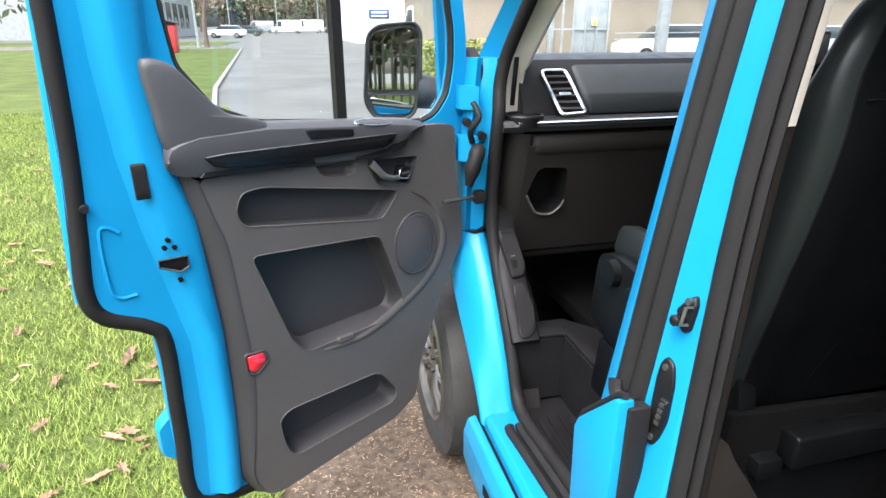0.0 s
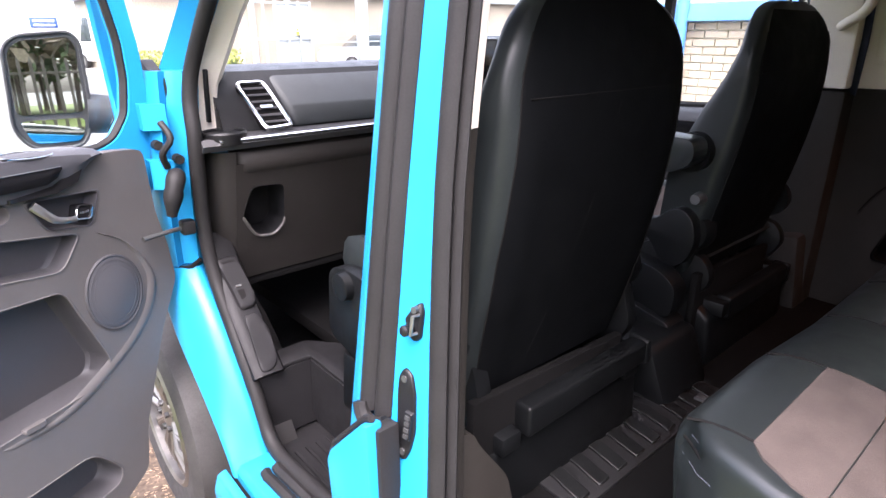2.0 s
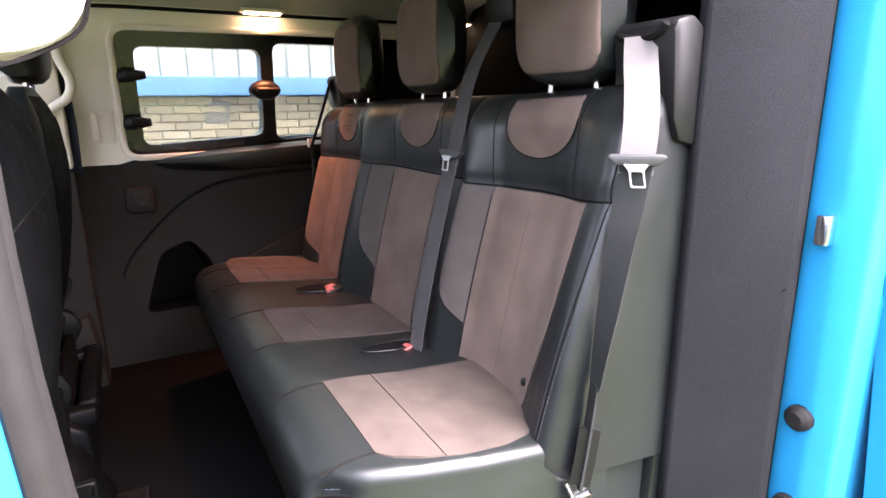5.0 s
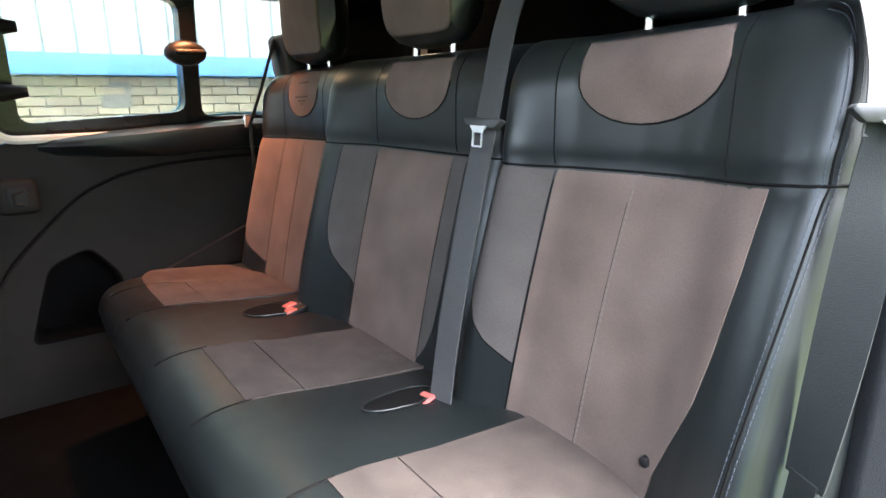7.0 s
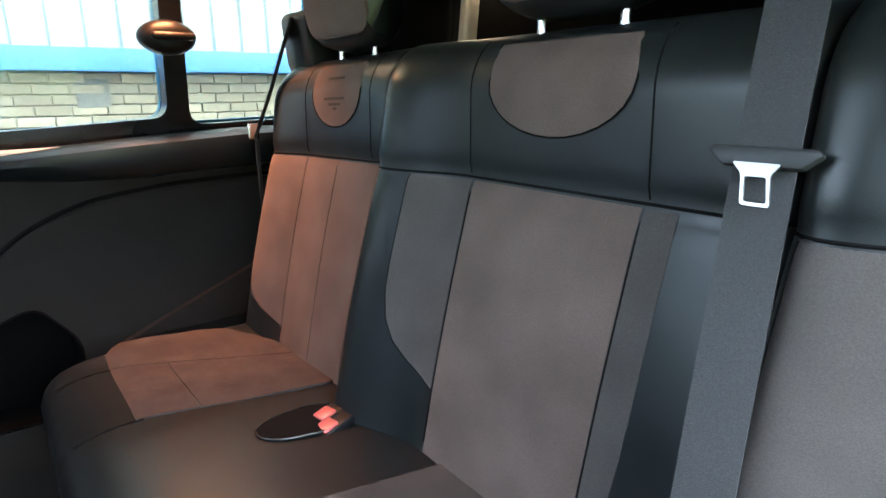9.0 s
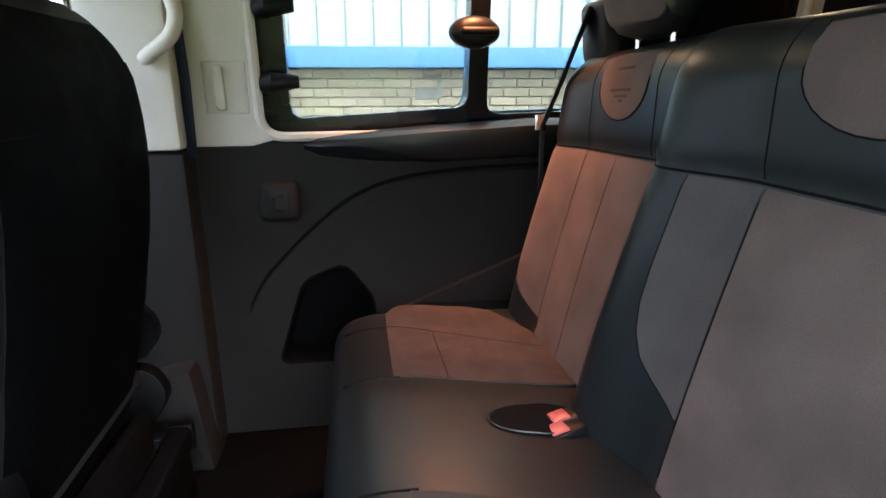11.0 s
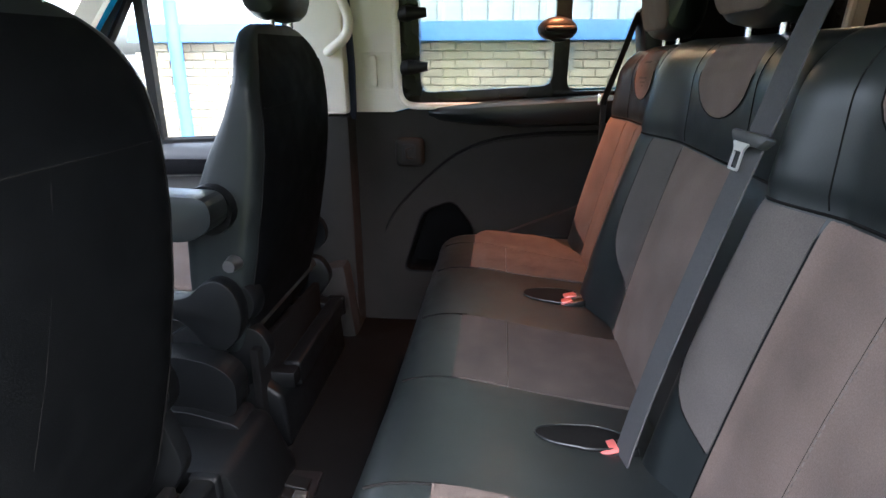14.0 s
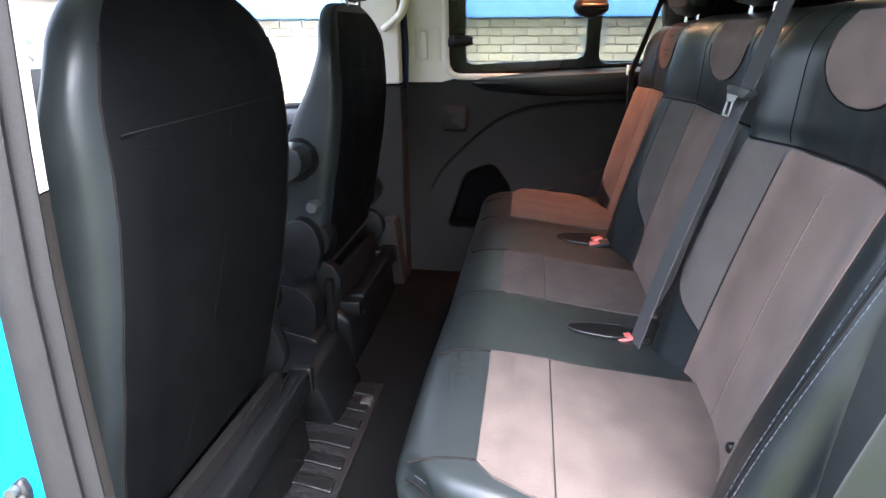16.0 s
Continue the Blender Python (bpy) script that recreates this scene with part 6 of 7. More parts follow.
part("gloss_strip", loft([[dpt(u, zb, 0.014), dpt(u, zb + 0.002, 0.022), dpt(u, (zb + zt) / 2, 0.027), dpt(u, zt, 0.026), dpt(u, zt - 0.002, 0.014)] for u, zt, zb in ((0.739, 1.235, 1.231), (0.722, 1.237, 1.214), (0.696, 1.238, 1.208), (0.537, 1.237, 1.203), (0.398, 1.236, 1.202), (0.316, 1.235, 1.202), (0.293, 1.235, 1.212), (0.284, 1.234, 1.227))]), GLOSS_BLACK, door_inner, "gloss black trim strip")
part("strip_edge", tube([dpt(u, z, 0.0262) for u, z in ((0.737, 1.236), (0.696, 1.2385), (0.537, 1.2375), (0.398, 1.2365), (0.286, 1.235))], 0.0011, 5), ALLOY, door_inner)
part("gloss_hook", pad([(0.39, 1.190), (0.306, 1.190), (0.277, 1.212), (0.222, 1.240), (0.25, 1.197), (0.298, 1.182), (0.39, 1.182)], lambda u, v, h: dpt(u, v, 0.012 + h), 0.005, 0.02, 0.002, 2), GLOSS_BLACK, door_inner)
part("lower_strip", pad([(0.497, 1.188), (0.5, 1.198), (0.742, 1.205), (0.752, 1.195)], lambda u, v, h: dpt(u, v, 0.013 + h), 0.003, 0.02, 0.002, 2), GLOSS_BLACK, door_inner)
part("switch_pod", pad(rounded([(0.52, 1.267), (0.511, 1.245), (0.396, 1.240), (0.398, 1.258)], 0.006), lambda u, v, h: dpt(u, v, 0.018 + h), 0.006, 0.01, 0.005, 2), GLOSS_BLACK, door_inner)
part("window_switch", pad(rounded([(0.385, 1.2665), (0.29, 1.2585), (0.29, 1.252), (0.385, 1.2585)], 0.003), lambda u, v, h: dpt(u, v, 0.012 + h), 0.006, 0.01, 0.004, 2), DARK_TRIM, door_inner)
part("switch_ring", tube([dpt(0.336 + 0.052 * math.cos(a), 1.264 + 0.004 * math.cos(a) - 0.0055 * math.sin(a), 0.008 + 0.012 * math.sin(a)) for a in (k * math.tau / 28 for k in range(28))], 0.0022, 6, closed=True), CHROME, door_inner, "silver ring round the window switch")
# tall corner cap behind the window
part("corner_cap", pad(curve([(0.738, 1.195), (0.80, 1.25), (0.815, 1.33), (0.824, 1.41), (0.806, 1.424), (0.770, 1.411), (0.745, 1.384), (0.708, 1.342), (0.667, 1.309), (0.60, 1.29), (0.60, 1.24)], 3, True), dpt, 0.014, 0.036, 0.012, 5, 0.004), ROLL, door_inner, "dark plastic window corner cap")
# glass, divider and seals
part("window_seal", tube([dpt(u, z, -0.05) for u, z in rounded(OPENING, 0.02, 4)], 0.012, 6, closed=True), RUBBER, door_inner)
part("window_bar", loft([[dpt(0.366, z, -0.092), dpt(0.387, z, -0.092), dpt(0.389, z, -0.066), dpt(0.364, z, -0.066)] for z in (1.235, 1.72)]), RUBBER, door_inner, "slim black window divider")
part("door_glass", holed([(0.388, 1.25)] + OPENING[:6] + [(0.388, 1.70)], [], dpt, -0.084, -0.080), GLASS, door_inner).visible_shadow = False
part("quarter_glass", holed(OPENING[6:15] + [(0.366, 1.25), (0.366, 1.70)], [], dpt, -0.084, -0.080), GLASS, door_inner).visible_shadow = False
# red reflector
part("reflector", pad(rounded([(0.704, 0.76), (0.664, 0.757), (0.658, 0.735), (0.685, 0.712), (0.702, 0.72)], 0.006), dpt, 0.006, edge=0.004, rings=2, dome=0.003), RED_LENS, door_inner, "red door edge lamp lens")
part("reflector_rim", tube([dpt(u, z, 0.001) for u, z in rounded([(0.709, 0.765), (0.660, 0.762), (0.652, 0.733), (0.685, 0.705), (0.707, 0.716)], 0.008, 4)], 0.003, 6, closed=True), CHARCOAL, door_inner)
# door mirror outside the quarter light
def mirror_pt(u, z, h):
    """Mirror places: u across its glass, z height, h towards the rear."""
    return Matrix.Translation((-1.115, 1.07, 0)) @ Euler((radians(-2.0), 0, radians(-8.0))).to_matrix().to_4x4() @ Vector((u, -h, z))


MO = rounded([(-0.105, 1.27), (-0.075, 1.225), (0.035, 1.225), (0.058, 1.30), (0.062, 1.465), (0.045, 1.488), (-0.06, 1.48), (-0.09, 1.455)], 0.03, 4)
housing = part("mirror_housing", pad(MO, lambda u, v, h: mirror_pt(u, v, -h), 0.10, 0.0, 0.05, 3, 0.02), CHARCOAL, door_inner, "black door mirror housing")
part("mirror_bezel", tube([mirror_pt(u, z, 0.002) for u, z in MO], 0.004, 8, closed=True), CHARCOAL, housing)
part("mirror_glass", holed(rounded([(-0.093, 1.305), (0.046, 1.305), (0.052, 1.458), (0.040, 1.476), (-0.058, 1.468), (-0.082, 1.448)], 0.018, 4), [], mirror_pt, -0.002, 0.003), MIRROR, housing, "upper mirror glass")
part("blind_spot_glass", holed(rounded([(-0.092, 1.292), (0.045, 1.292), (0.028, 1.238), (-0.07, 1.238)], 0.018, 4), [], mirror_pt, -0.002, 0.003), MIRROR, housing, "lower wide-angle mirror glass")
part("mirror_arm", tube([mirror_pt(0.05, 1.30, -0.03), mirror_pt(0.12, 1.29, -0.03), mirror_pt(0.19, 1.28, -0.02)], [0.05, 0.045, 0.04], 12), CHARCOAL, housing)

# ---- dashboard ----
dash = thing("dashboard", (0, 1.1, FLOOR), "dark two-tone dashboard with silver-rimmed air vents", "dashboard")
TOP = [(0.928, 1.235), (0.950, 1.30), (1.0, 1.362), (1.02, 1.388), (1.07, 1.398), (1.15, 1.40), (1.36, 1.38), (1.36, 1.2), (1.05, 1.2)]
part("upper_dash", loft([[(x, y - 0.02 * (1 - (x / 0.8) ** 2), z) for y, z in TOP] for x in (-0.80, -0.7, -0.5, -0.25, 0.0, 0.25, 0.5, 0.8)]), DARK_TRIM, dash, "dark moulded upper dashboard")
rings = []
for x, k in ((-0.652, -0.6), (-0.646, 0.3), (-0.634, 0.85), (-0.62, 1.0), (-0.5, 1.0), (-0.4, 1.0), (-0.3, 1.0), (-0.22, 1.0), (-0.19, 1.0)):
    y0 = -0.02 * (1 - (x / 0.8) ** 2)
    rings.append([(x + 0.22 * (1.37 - z) * (x < -0.6), y + y0 + 0.02 * (1 - k) - (0 if i in (0, 8) else 0.007 * k), z) for i, (y, z) in enumerate(((0.97, 1.246), (0.930, 1.248), (0.928, 1.254), (0.940, 1.297), (0.945, 1.303), (0.985, 1.345), (1.005, 1.366), (1.016, 1.374), (1.04, 1.372)))])
part("upper_pad", loft(rings), SLATE, dash, "slate soft dashboard pad")
part("ledge", loft([[(x, y, z) for y, z in ((0.98, 1.205), (0.87, 1.212), (0.858, 1.228), (0.87, 1.242), (0.98, 1.246))] for x in (-0.88, -0.6, -0.3, 0.0, 0.8)]), CHARCOAL, dash)
part("ledge_trim", tube([(x, 0.860, 1.236) for x in (-0.84, -0.6, -0.3, 0.0)], 0.005, 6), CHROME, dash, "thin silver trim line")
def on_dash(x, z, h):
    """Places on the sloping lower dashboard; h towards the seats."""
    return (x, 0.905 + (1.09 - z) * 0.27 - h, z)


cubby = rounded([(-0.757, 1.104), (-0.667, 1.100), (-0.662, 0.985), (-0.690, 0.956), (-0.745, 0.960), (-0.783, 1.020)], 0.018, 4)
part("lower_dash", holed([(-0.80, 0.83), (-0.80, 1.17), (0.82, 1.17), (0.82, 0.83)], [cubby], on_dash, -0.03, 0.0), DASH_LOW, dash, "brown-grey lower dashboard")
part("dash_cheek", loft([[(x, y + 0.905 + (1.09 - z) * 0.27, z) for z in (0.80, 0.9, 1.0, 1.1, 1.205)] for x, y in ((-0.797, 0.0), (-0.815, 0.003), (-0.83, 0.010), (-0.843, 0.022), (-0.852, 0.04), (-0.858, 0.08), (-0.862, 0.2))], closed=False), DASH_LOW, dash)
part("dash_underside", rbox(-0.80, 0.82, 0.98, 1.3, 0.80, 0.83, 0.01), CARPET, dash)
lip = [(0.96, 1.206), (0.895, 1.204), (0.884, 1.196), (0.879, 1.178), (0.881, 1.155), (0.892, 1.142), (0.93, 1.142)]
part("glove_lip", loft([[(x, 0.925 + (y - 0.925) * k, 1.175 + (z - 1.175) * (0.75 + 0.25 * k)) for y, z in lip] for x, k in ((-0.795, 0.2), (-0.792, 0.55), (-0.785, 0.8), (-0.775, 0.94), (-0.76, 1.0), (-0.5, 1.0), (-0.15, 1.0), (0.8, 1.0))]), DASH_LOW, dash)
part("cup_recess", pan(cubby, on_dash, 0.09, 0.001, bottom=0.92), DARK_TRIM, dash, "dark open cubby in the lower dashboard")
part("cup_rim", tube([on_dash(x, z, 0.002) for x, z in curve([(-0.783, 1.022), (-0.765, 0.99), (-0.745, 0.962), (-0.718, 0.953), (-0.690, 0.956), (-0.666, 0.98), (-0.662, 1.0)], 5)], [0.001] + [0.0042] * 28 + [0.001] * 2, 6), GREY_TRIM, dash)


def air_vent(corners):
    """A slanting vent between four corners (x, z): upper outer, upper inner, lower inner, lower outer."""
    def on(x, z, h):
        return (x, 0.944 - 0.02 * (1 - (x / 0.8) ** 2) - h + 0.80 * (z - 1.30), z + 0.3 * h)
    a, b, c, d = corners
    o = rounded(corners, 0.012, 4)
    v = part("air_vent", pad(o, on, 0.006, 0.05, 0.006, 2), SEAM, dash, "air vent with a silver rim")
    part("vent_rim", tube([on(p[0], p[1], 0.008) for p in o], 0.006, 8, closed=True), CHROME, v)
    for i in range(6):
        k = 0.12 + 0.145 * i
        z = d[1] + (a[1] - d[1]) * k
        ends = (d[0] + (a[0] - d[0]) * k + 0.006, c[0] + (b[0] - c[0]) * k - 0.006)
        part("vane", loft([[on(x, z, 0.012), on(x, z + 0.004, 0.012), on(x, z + 0.008, 0.0), on(x, z + 0.004, 0.0)] for x in ends]), CHARCOAL, v)
    m = ((a[0] + b[0] + c[0] + d[0]) / 4, (a[1] + c[1]) / 2 - 0.006)
    part("vane_tab", pad(rect(m[0] - 0.018, m[0] + 0.018, m[1] - 0.004, m[1] + 0.004, 0.002), on, 0.018, edge=0.002, rings=1), CHROME, v)


air_vent([(-0.735, 1.358), (-0.664, 1.358), (-0.632, 1.252), (-0.704, 1.248)])
air_vent([(-0.250, 1.372), (-0.165, 1.372), (-0.090, 1.236), (-0.178, 1.232)])
cup = part("cup_holder", tube([(-0.81, 0.905, 1.225), (-0.81, 0.905, 1.25)], [0.052, 0.056], 24), DARK_TRIM, dash)
part("cup_ring", tube([(-0.81 + 0.05 * math.cos(a), 0.905 + 0.05 * math.sin(a), 1.252) for a in (k * math.tau / 28 for k in range(28))], 0.005, 6, closed=True), DARK_TRIM, cup)
part("screen_unit", rbox(-0.118, 0.14, 0.89, 0.92, 1.335, 1.466, 0.012), GLOSS_BLACK, dash, "black centre screen")
part("centre_console_face", loft([[(-0.14, y, z), (0.2, y, z), (0.2, y + 0.15, z), (-0.14, y + 0.15, z)] for y, z in ((0.93, 0.78), (0.90, 1.0), (0.885, 1.2), (0.92, 1.26))]), DARK_TRIM, dash)
# kick panel with its fuse flap beside the step
def on_kick(x, s, h):
    """Places on the sloping foot panel: x across the van, s up its slope, h towards the rear."""
    return (x, 0.87 + 0.66 * s - 0.75 * h, 0.88 + 0.75 * s + 0.66 * h)


part("kick_panel", loft([[on_kick(x, s, h) for x, h in ((-0.89, -0.08), (-0.89, -0.006), (-0.882, 0.0), (-0.865, 0.002), (-0.83, 0.0), (-0.815, -0.006), (-0.806, -0.022), (-0.80, -0.10))] for s in (-0.268, -0.2, -0.1, 0.0, 0.09, 0.14)]), STEP_PLASTIC, van, "dark moulded foot panel")
flap = part("kick_flap", pad(rounded([(-0.878, 0.063), (-0.822, 0.063), (-0.812, -0.06), (-0.822, -0.088), (-0.862, -0.092)], 0.014, 4), on_kick, 0.012, 0.004, 0.008, 4), STEP_PLASTIC, van, "dark moulded fuse flap")
part("flap_slot", pad(rect(-0.868, -0.832, 0.042, 0.048, 0.002, 2), on_kick, 0.013, 0.0, 0.001, 1), SEAM, flap)
part("kick_catch", pad(rect(-0.858, -0.838, -0.030, -0.023, 0.003, 3), on_kick, 0.016, 0.0, 0.002, 2), CHROME, flap)
part("flap_notch", pad(rounded([(-0.856, -0.036), (-0.836, -0.036), (-0.838, -0.060), (-0.852, -0.066)], 0.004, 3), on_kick, 0.0125, 0.0, 0.001, 1), SEAM, flap)
part("kick_pocket", pad(rounded([(-0.862, -0.105), (-0.828, -0.100), (-0.812, -0.15), (-0.818, -0.235), (-0.84, -0.262), (-0.872, -0.262)], 0.02, 4), on_kick, 0.006, 0.004, 0.005, 4), STEP_PLASTIC, van)
# steering wheel far behind the screen
sw = thing("steering_wheel", (0.36, 0.72, 1.1), "black leather steering wheel", "steering wheel")
m = Matrix.Translation((0.36, 0.74, 1.17)) @ Euler((radians(-62), 0, 0)).to_matrix().to_4x4()
part("rim", tube([m @ Vector((0.185 * math.cos(a), 0.185 * math.sin(a), 0)) for a in (k * math.tau / 36 for k in range(36))], 0.014, 8, closed=True), LEATHER, sw)
part("hub", tube([m @ Vector((0, 0, -0.06)), m @ Vector((0, 0, 0.0)), m @ Vector((0, 0, 0.012))], [0.05, 0.08, 0.06], 20), DARK_TRIM, sw)
for a in (0, math.pi, -math.pi / 2):
    part("spoke", tube([m @ Vector((0.05 * math.cos(a), 0.05 * math.sin(a), 0)), m @ Vector((0.18 * math.cos(a), 0.18 * math.sin(a), 0))], 0.014, 6, flat=0.6), DARK_TRIM, sw)
part("column", tube([m @ Vector((0, 0, -0.02)), m @ Vector((0, 0, -0.22))], 0.04, 12), DARK_TRIM, sw)

# ---- outdoors ----
ASPHALT = material("asphalt", (0.10, 0.099, 0.096), 0.9, spec=0.15, grain=0.25, grain_size=60, stain=0.18, stain_size=0.5, bump=0.6, bump_size=90)
GRASS = material("grass", (0.062, 0.080, 0.024), 0.95, spec=0.08, grain=0.35, grain_size=30, stain=0.3, stain_size=1.2, bump=0.5, bump_size=60)
BLADE = material("grass_blade", (0.22, 0.29, 0.07), 0.8, spec=0.15, grain=0.3, grain_size=8, stain=0.25, stain_size=1.0)
DIRT = material("leaf_litter_earth", (0.085, 0.064, 0.047), 0.95, spec=0.15, grain=0.4, grain_size=45, stain=0.3, stain_size=3, bump=0.9, bump_size=60)
STONE = material("kerb_stone", (0.19, 0.18, 0.165), 0.9, grain=0.2, grain_size=40, stain=0.2, stain_size=2)
CONCRETE = material("concrete_slab", (0.46, 0.45, 0.42), 0.9, grain=0.15, grain_size=60, stain=0.15, stain_size=2.5, vary=0.08, bump=0.4, bump_size=120)
LEAF = material("dead_leaf", (0.27, 0.165, 0.10), 0.85, vary=0.5, grain=0.2, grain_size=60, stain=0.4, stain_size=5)
LITTER = material("dry_needles", (0.27, 0.19, 0.12), 0.9, grain=0.5, grain_size=25, stain=0.4, stain_size=6)
BRICK = material("buff_brick", (0.30, 0.25, 0.185), 0.9, grain=0.2, grain_size=90, vary=0.18, bump=0.5, bump_size=120)
MORTAR = material("mortar", (0.52, 0.48, 0.40), 0.95, grain=0.2, grain_size=120, stain=0.15)
CLADDING = material("white_cladding", (0.45, 0.46, 0.44), 0.5, grain=0.04, stain=0.06, stain_size=2)
BLUE_TRIM = material("blue_flashing", (0.05, 0.16, 0.42), 0.45, stain=0.12, stain_size=2)
WHITE = material("white_paint", (0.80, 0.80, 0.80), 0.35, coat=0.4, stain=0.05)
CAR_DARK = material("dark_green_paint", (0.02, 0.035, 0.03), 0.3, coat=0.6, stain=0.1)
SILVER = material("silver_paint", (0.45, 0.46, 0.48), 0.35, metal=0.4, stain=0.1)
BARK = material("bark", (0.13, 0.10, 0.08), 0.95, grain=0.35, grain_size=25, stain=0.2, bump=1.0, bump_size=40)
TWIGS = material("bare_twigs", (0.20, 0.16, 0.11), 0.95, grain=0.3, grain_size=6, stain=0.3, stain_size=0.3)
EVERGREEN = material("evergreen_leaves", (0.07, 0.10, 0.04), 0.9, grain=0.3, grain_size=6, stain=0.3, stain_size=0.4)
HEDGE = material("hedge_leaves", (0.20, 0.22, 0.05), 0.85, grain=0.35, grain_size=20, stain=0.3, stain_size=2)
GALV = material("galvanised_steel", (0.30, 0.33, 0.335), 0.5, metal=0.3, stain=0.15, stain_size=3)
BUFF_WALL = material("buff_wall", (0.22, 0.19, 0.145), 0.9, grain=0.12, grain_size=20, stain=0.12, stain_size=0.8)
TEAL = material("teal_door", (0.03, 0.25, 0.27), 0.5, stain=0.1)
NAVY = material("navy_sign", (0.02, 0.06, 0.2), 0.5, stain=0.1)
YELLOW = material("yellow_sign", (0.75, 0.55, 0.03), 0.6, stain=0.1)

bm = rbox(-400, 400, -300, 500, -0.3, 0.0, 0)
tagged(part("ground", bm, ASPHALT, None, "grey weathered asphalt", soft=False), category="ground", kind="structure")
tagged(part("earth_verge", prism([(-1.95, -6), (-1.7, 0.2), (-1.72, 1.6), (-1.95, 3.5), (-2.5, 7.0), (-0.4, 6.0), (1.2, 4.0), (1.2, -6)], -0.05, 0.012, "z"), DIRT, None, "brown earth strewn with leaf litter", soft=False), category="ground", kind="structure")
EDGE = [(-1.6, -60), (-1.62, 0.0), (-1.60, 1.2), (-1.8, 3.0), (-2.4, 7.0), (-2.95, 11.5), (-3.3, 15), (-4.45, 41), (-5.2, 42)]
tagged(part("grass_verge", prism(EDGE + [(-70, 42), (-70, -60)], -0.05, 0.03, "z"), GRASS, None, "mown green grass with fallen leaves", soft=False), category="grass", kind="structure")
tagged(part("far_grass", prism([(-70, 47), (-6.4, 47), (-5.8, 60), (-70, 60)], -0.05, 0.03, "z"), GRASS, None, "mown green grass", soft=False), category="grass", kind="structure")
kerb = tagged(part("kerb", ribbon([(x + 0.06, y, 0.02) for x, y in EDGE[4:8]], 0.10, 0.10, (1, 0, 0)), STONE, None, "weathered concrete kerb", soft=False), category="kerb", kind="structure")
tagged(part("kerb", ribbon([(-5.0, 42.1, 0.02), (-40, 42.1, 0.02)], 0.15, 0.16, (0, 1, 0)), STONE, None, "weathered concrete kerb", soft=False), category="kerb", kind="structure")
tagged(part("kerb", ribbon([(-6.0, 46.9, 0.02), (-40, 46.9, 0.02)], 0.15, 0.16, (0, 1, 0)), STONE, None, "weathered concrete kerb", soft=False), category="kerb", kind="structure")
tagged(part("pavement", prism([(3.2, 26), (10, 26), (16, 90), (5.6, 90), (4.6, 45)], -0.05, 0.02, "z"), STONE, None, "pale concrete pavement", soft=False), category="pavement", kind="structure")

# grass blades on the near verge
rnd = random.Random(4)
verts, faces = [], []
for i in range(230000):
    y = 0.2 + 11.0 * rnd.random() ** 1.7
    lim = -1.62 - 0.11 * max(0, y - 1.6)
    x = lim + 0.05 - (2.6 + 0.35 * y) * rnd.random() ** 1.25
    tuft = math.sin(7.1 * x + 2.0 * math.sin(5.3 * y)) + math.sin(6.3 * y + 1.7 * math.sin(8.9 * x))
    a, hgt, w = rnd.uniform(0, math.tau), rnd.uniform(0.018, 0.042) * (1 + 0.22 * tuft), rnd.uniform(0.0010, 0.0024) * (1 + 0.10 * y)
    dx, dy = math.cos(a), math.sin(a)
    lean = rnd.uniform(0.3, 1.6)
    k = len(verts)
    verts += [(x - dy * w, y + dx * w, 0.027), (x + dy * w, y - dx * w, 0.027), (x + dx * hgt * lean, y + dy * hgt * lean, 0.03 + hgt)]
    faces.append((k, k + 1, k + 2))
me = bpy.data.meshes.new("grass_blades")
me.from_pydata(verts, [], faces)
me.materials.append(BLADE)
tagged(new("grass_blades", me), "short green grass blades on the verge", "grass", kind="stuff")
# each blade takes its own green, from dark to straw yellow
nt = BLADE.node_tree
info, ramp = nt.nodes.new("ShaderNodeNewGeometry"), nt.nodes.new("ShaderNodeValToRGB")
ramp.color_ramp.elements[0].color, ramp.color_ramp.elements[1].color = (0.042, 0.072, 0.014, 1), (0.34, 0.31, 0.14, 1)
mid_green = ramp.color_ramp.elements.new(0.55)
mid_green.color = (0.17, 0.235, 0.045, 1)
light_green = ramp.color_ramp.elements.new(0.88)
light_green.color = (0.26, 0.32, 0.075, 1)
nt.links.new(info.outputs["Random Per Island"], ramp.inputs["Fac"])
nt.links.new(ramp.outputs["Color"], nt.nodes["Principled BSDF"].inputs["Base Color"])


def leaf_bm(seed, size):
    r = random.Random(seed)
    pts = []
    for k in range(14):
        a = k * math.tau / 14
        rad = size * (0.55 + 0.45 * (k % 2)) * (0.7 + 0.5 * abs(math.cos(a))) * r.uniform(0.8, 1.15)
        pts.append((rad * math.cos(a), 0.6 * rad * math.sin(a)))
    bm = bmesh.new()
    c = bm.verts.new((0, 0, 0.004))
    ring = [bm.verts.new((x, y, 0.012 + 0.25 * abs(y) + r.uniform(0, 0.006))) for x, y in pts]
    for i in range(14):
        bm.faces.new((c, ring[i], ring[(i + 1) % 14]))
    return bm


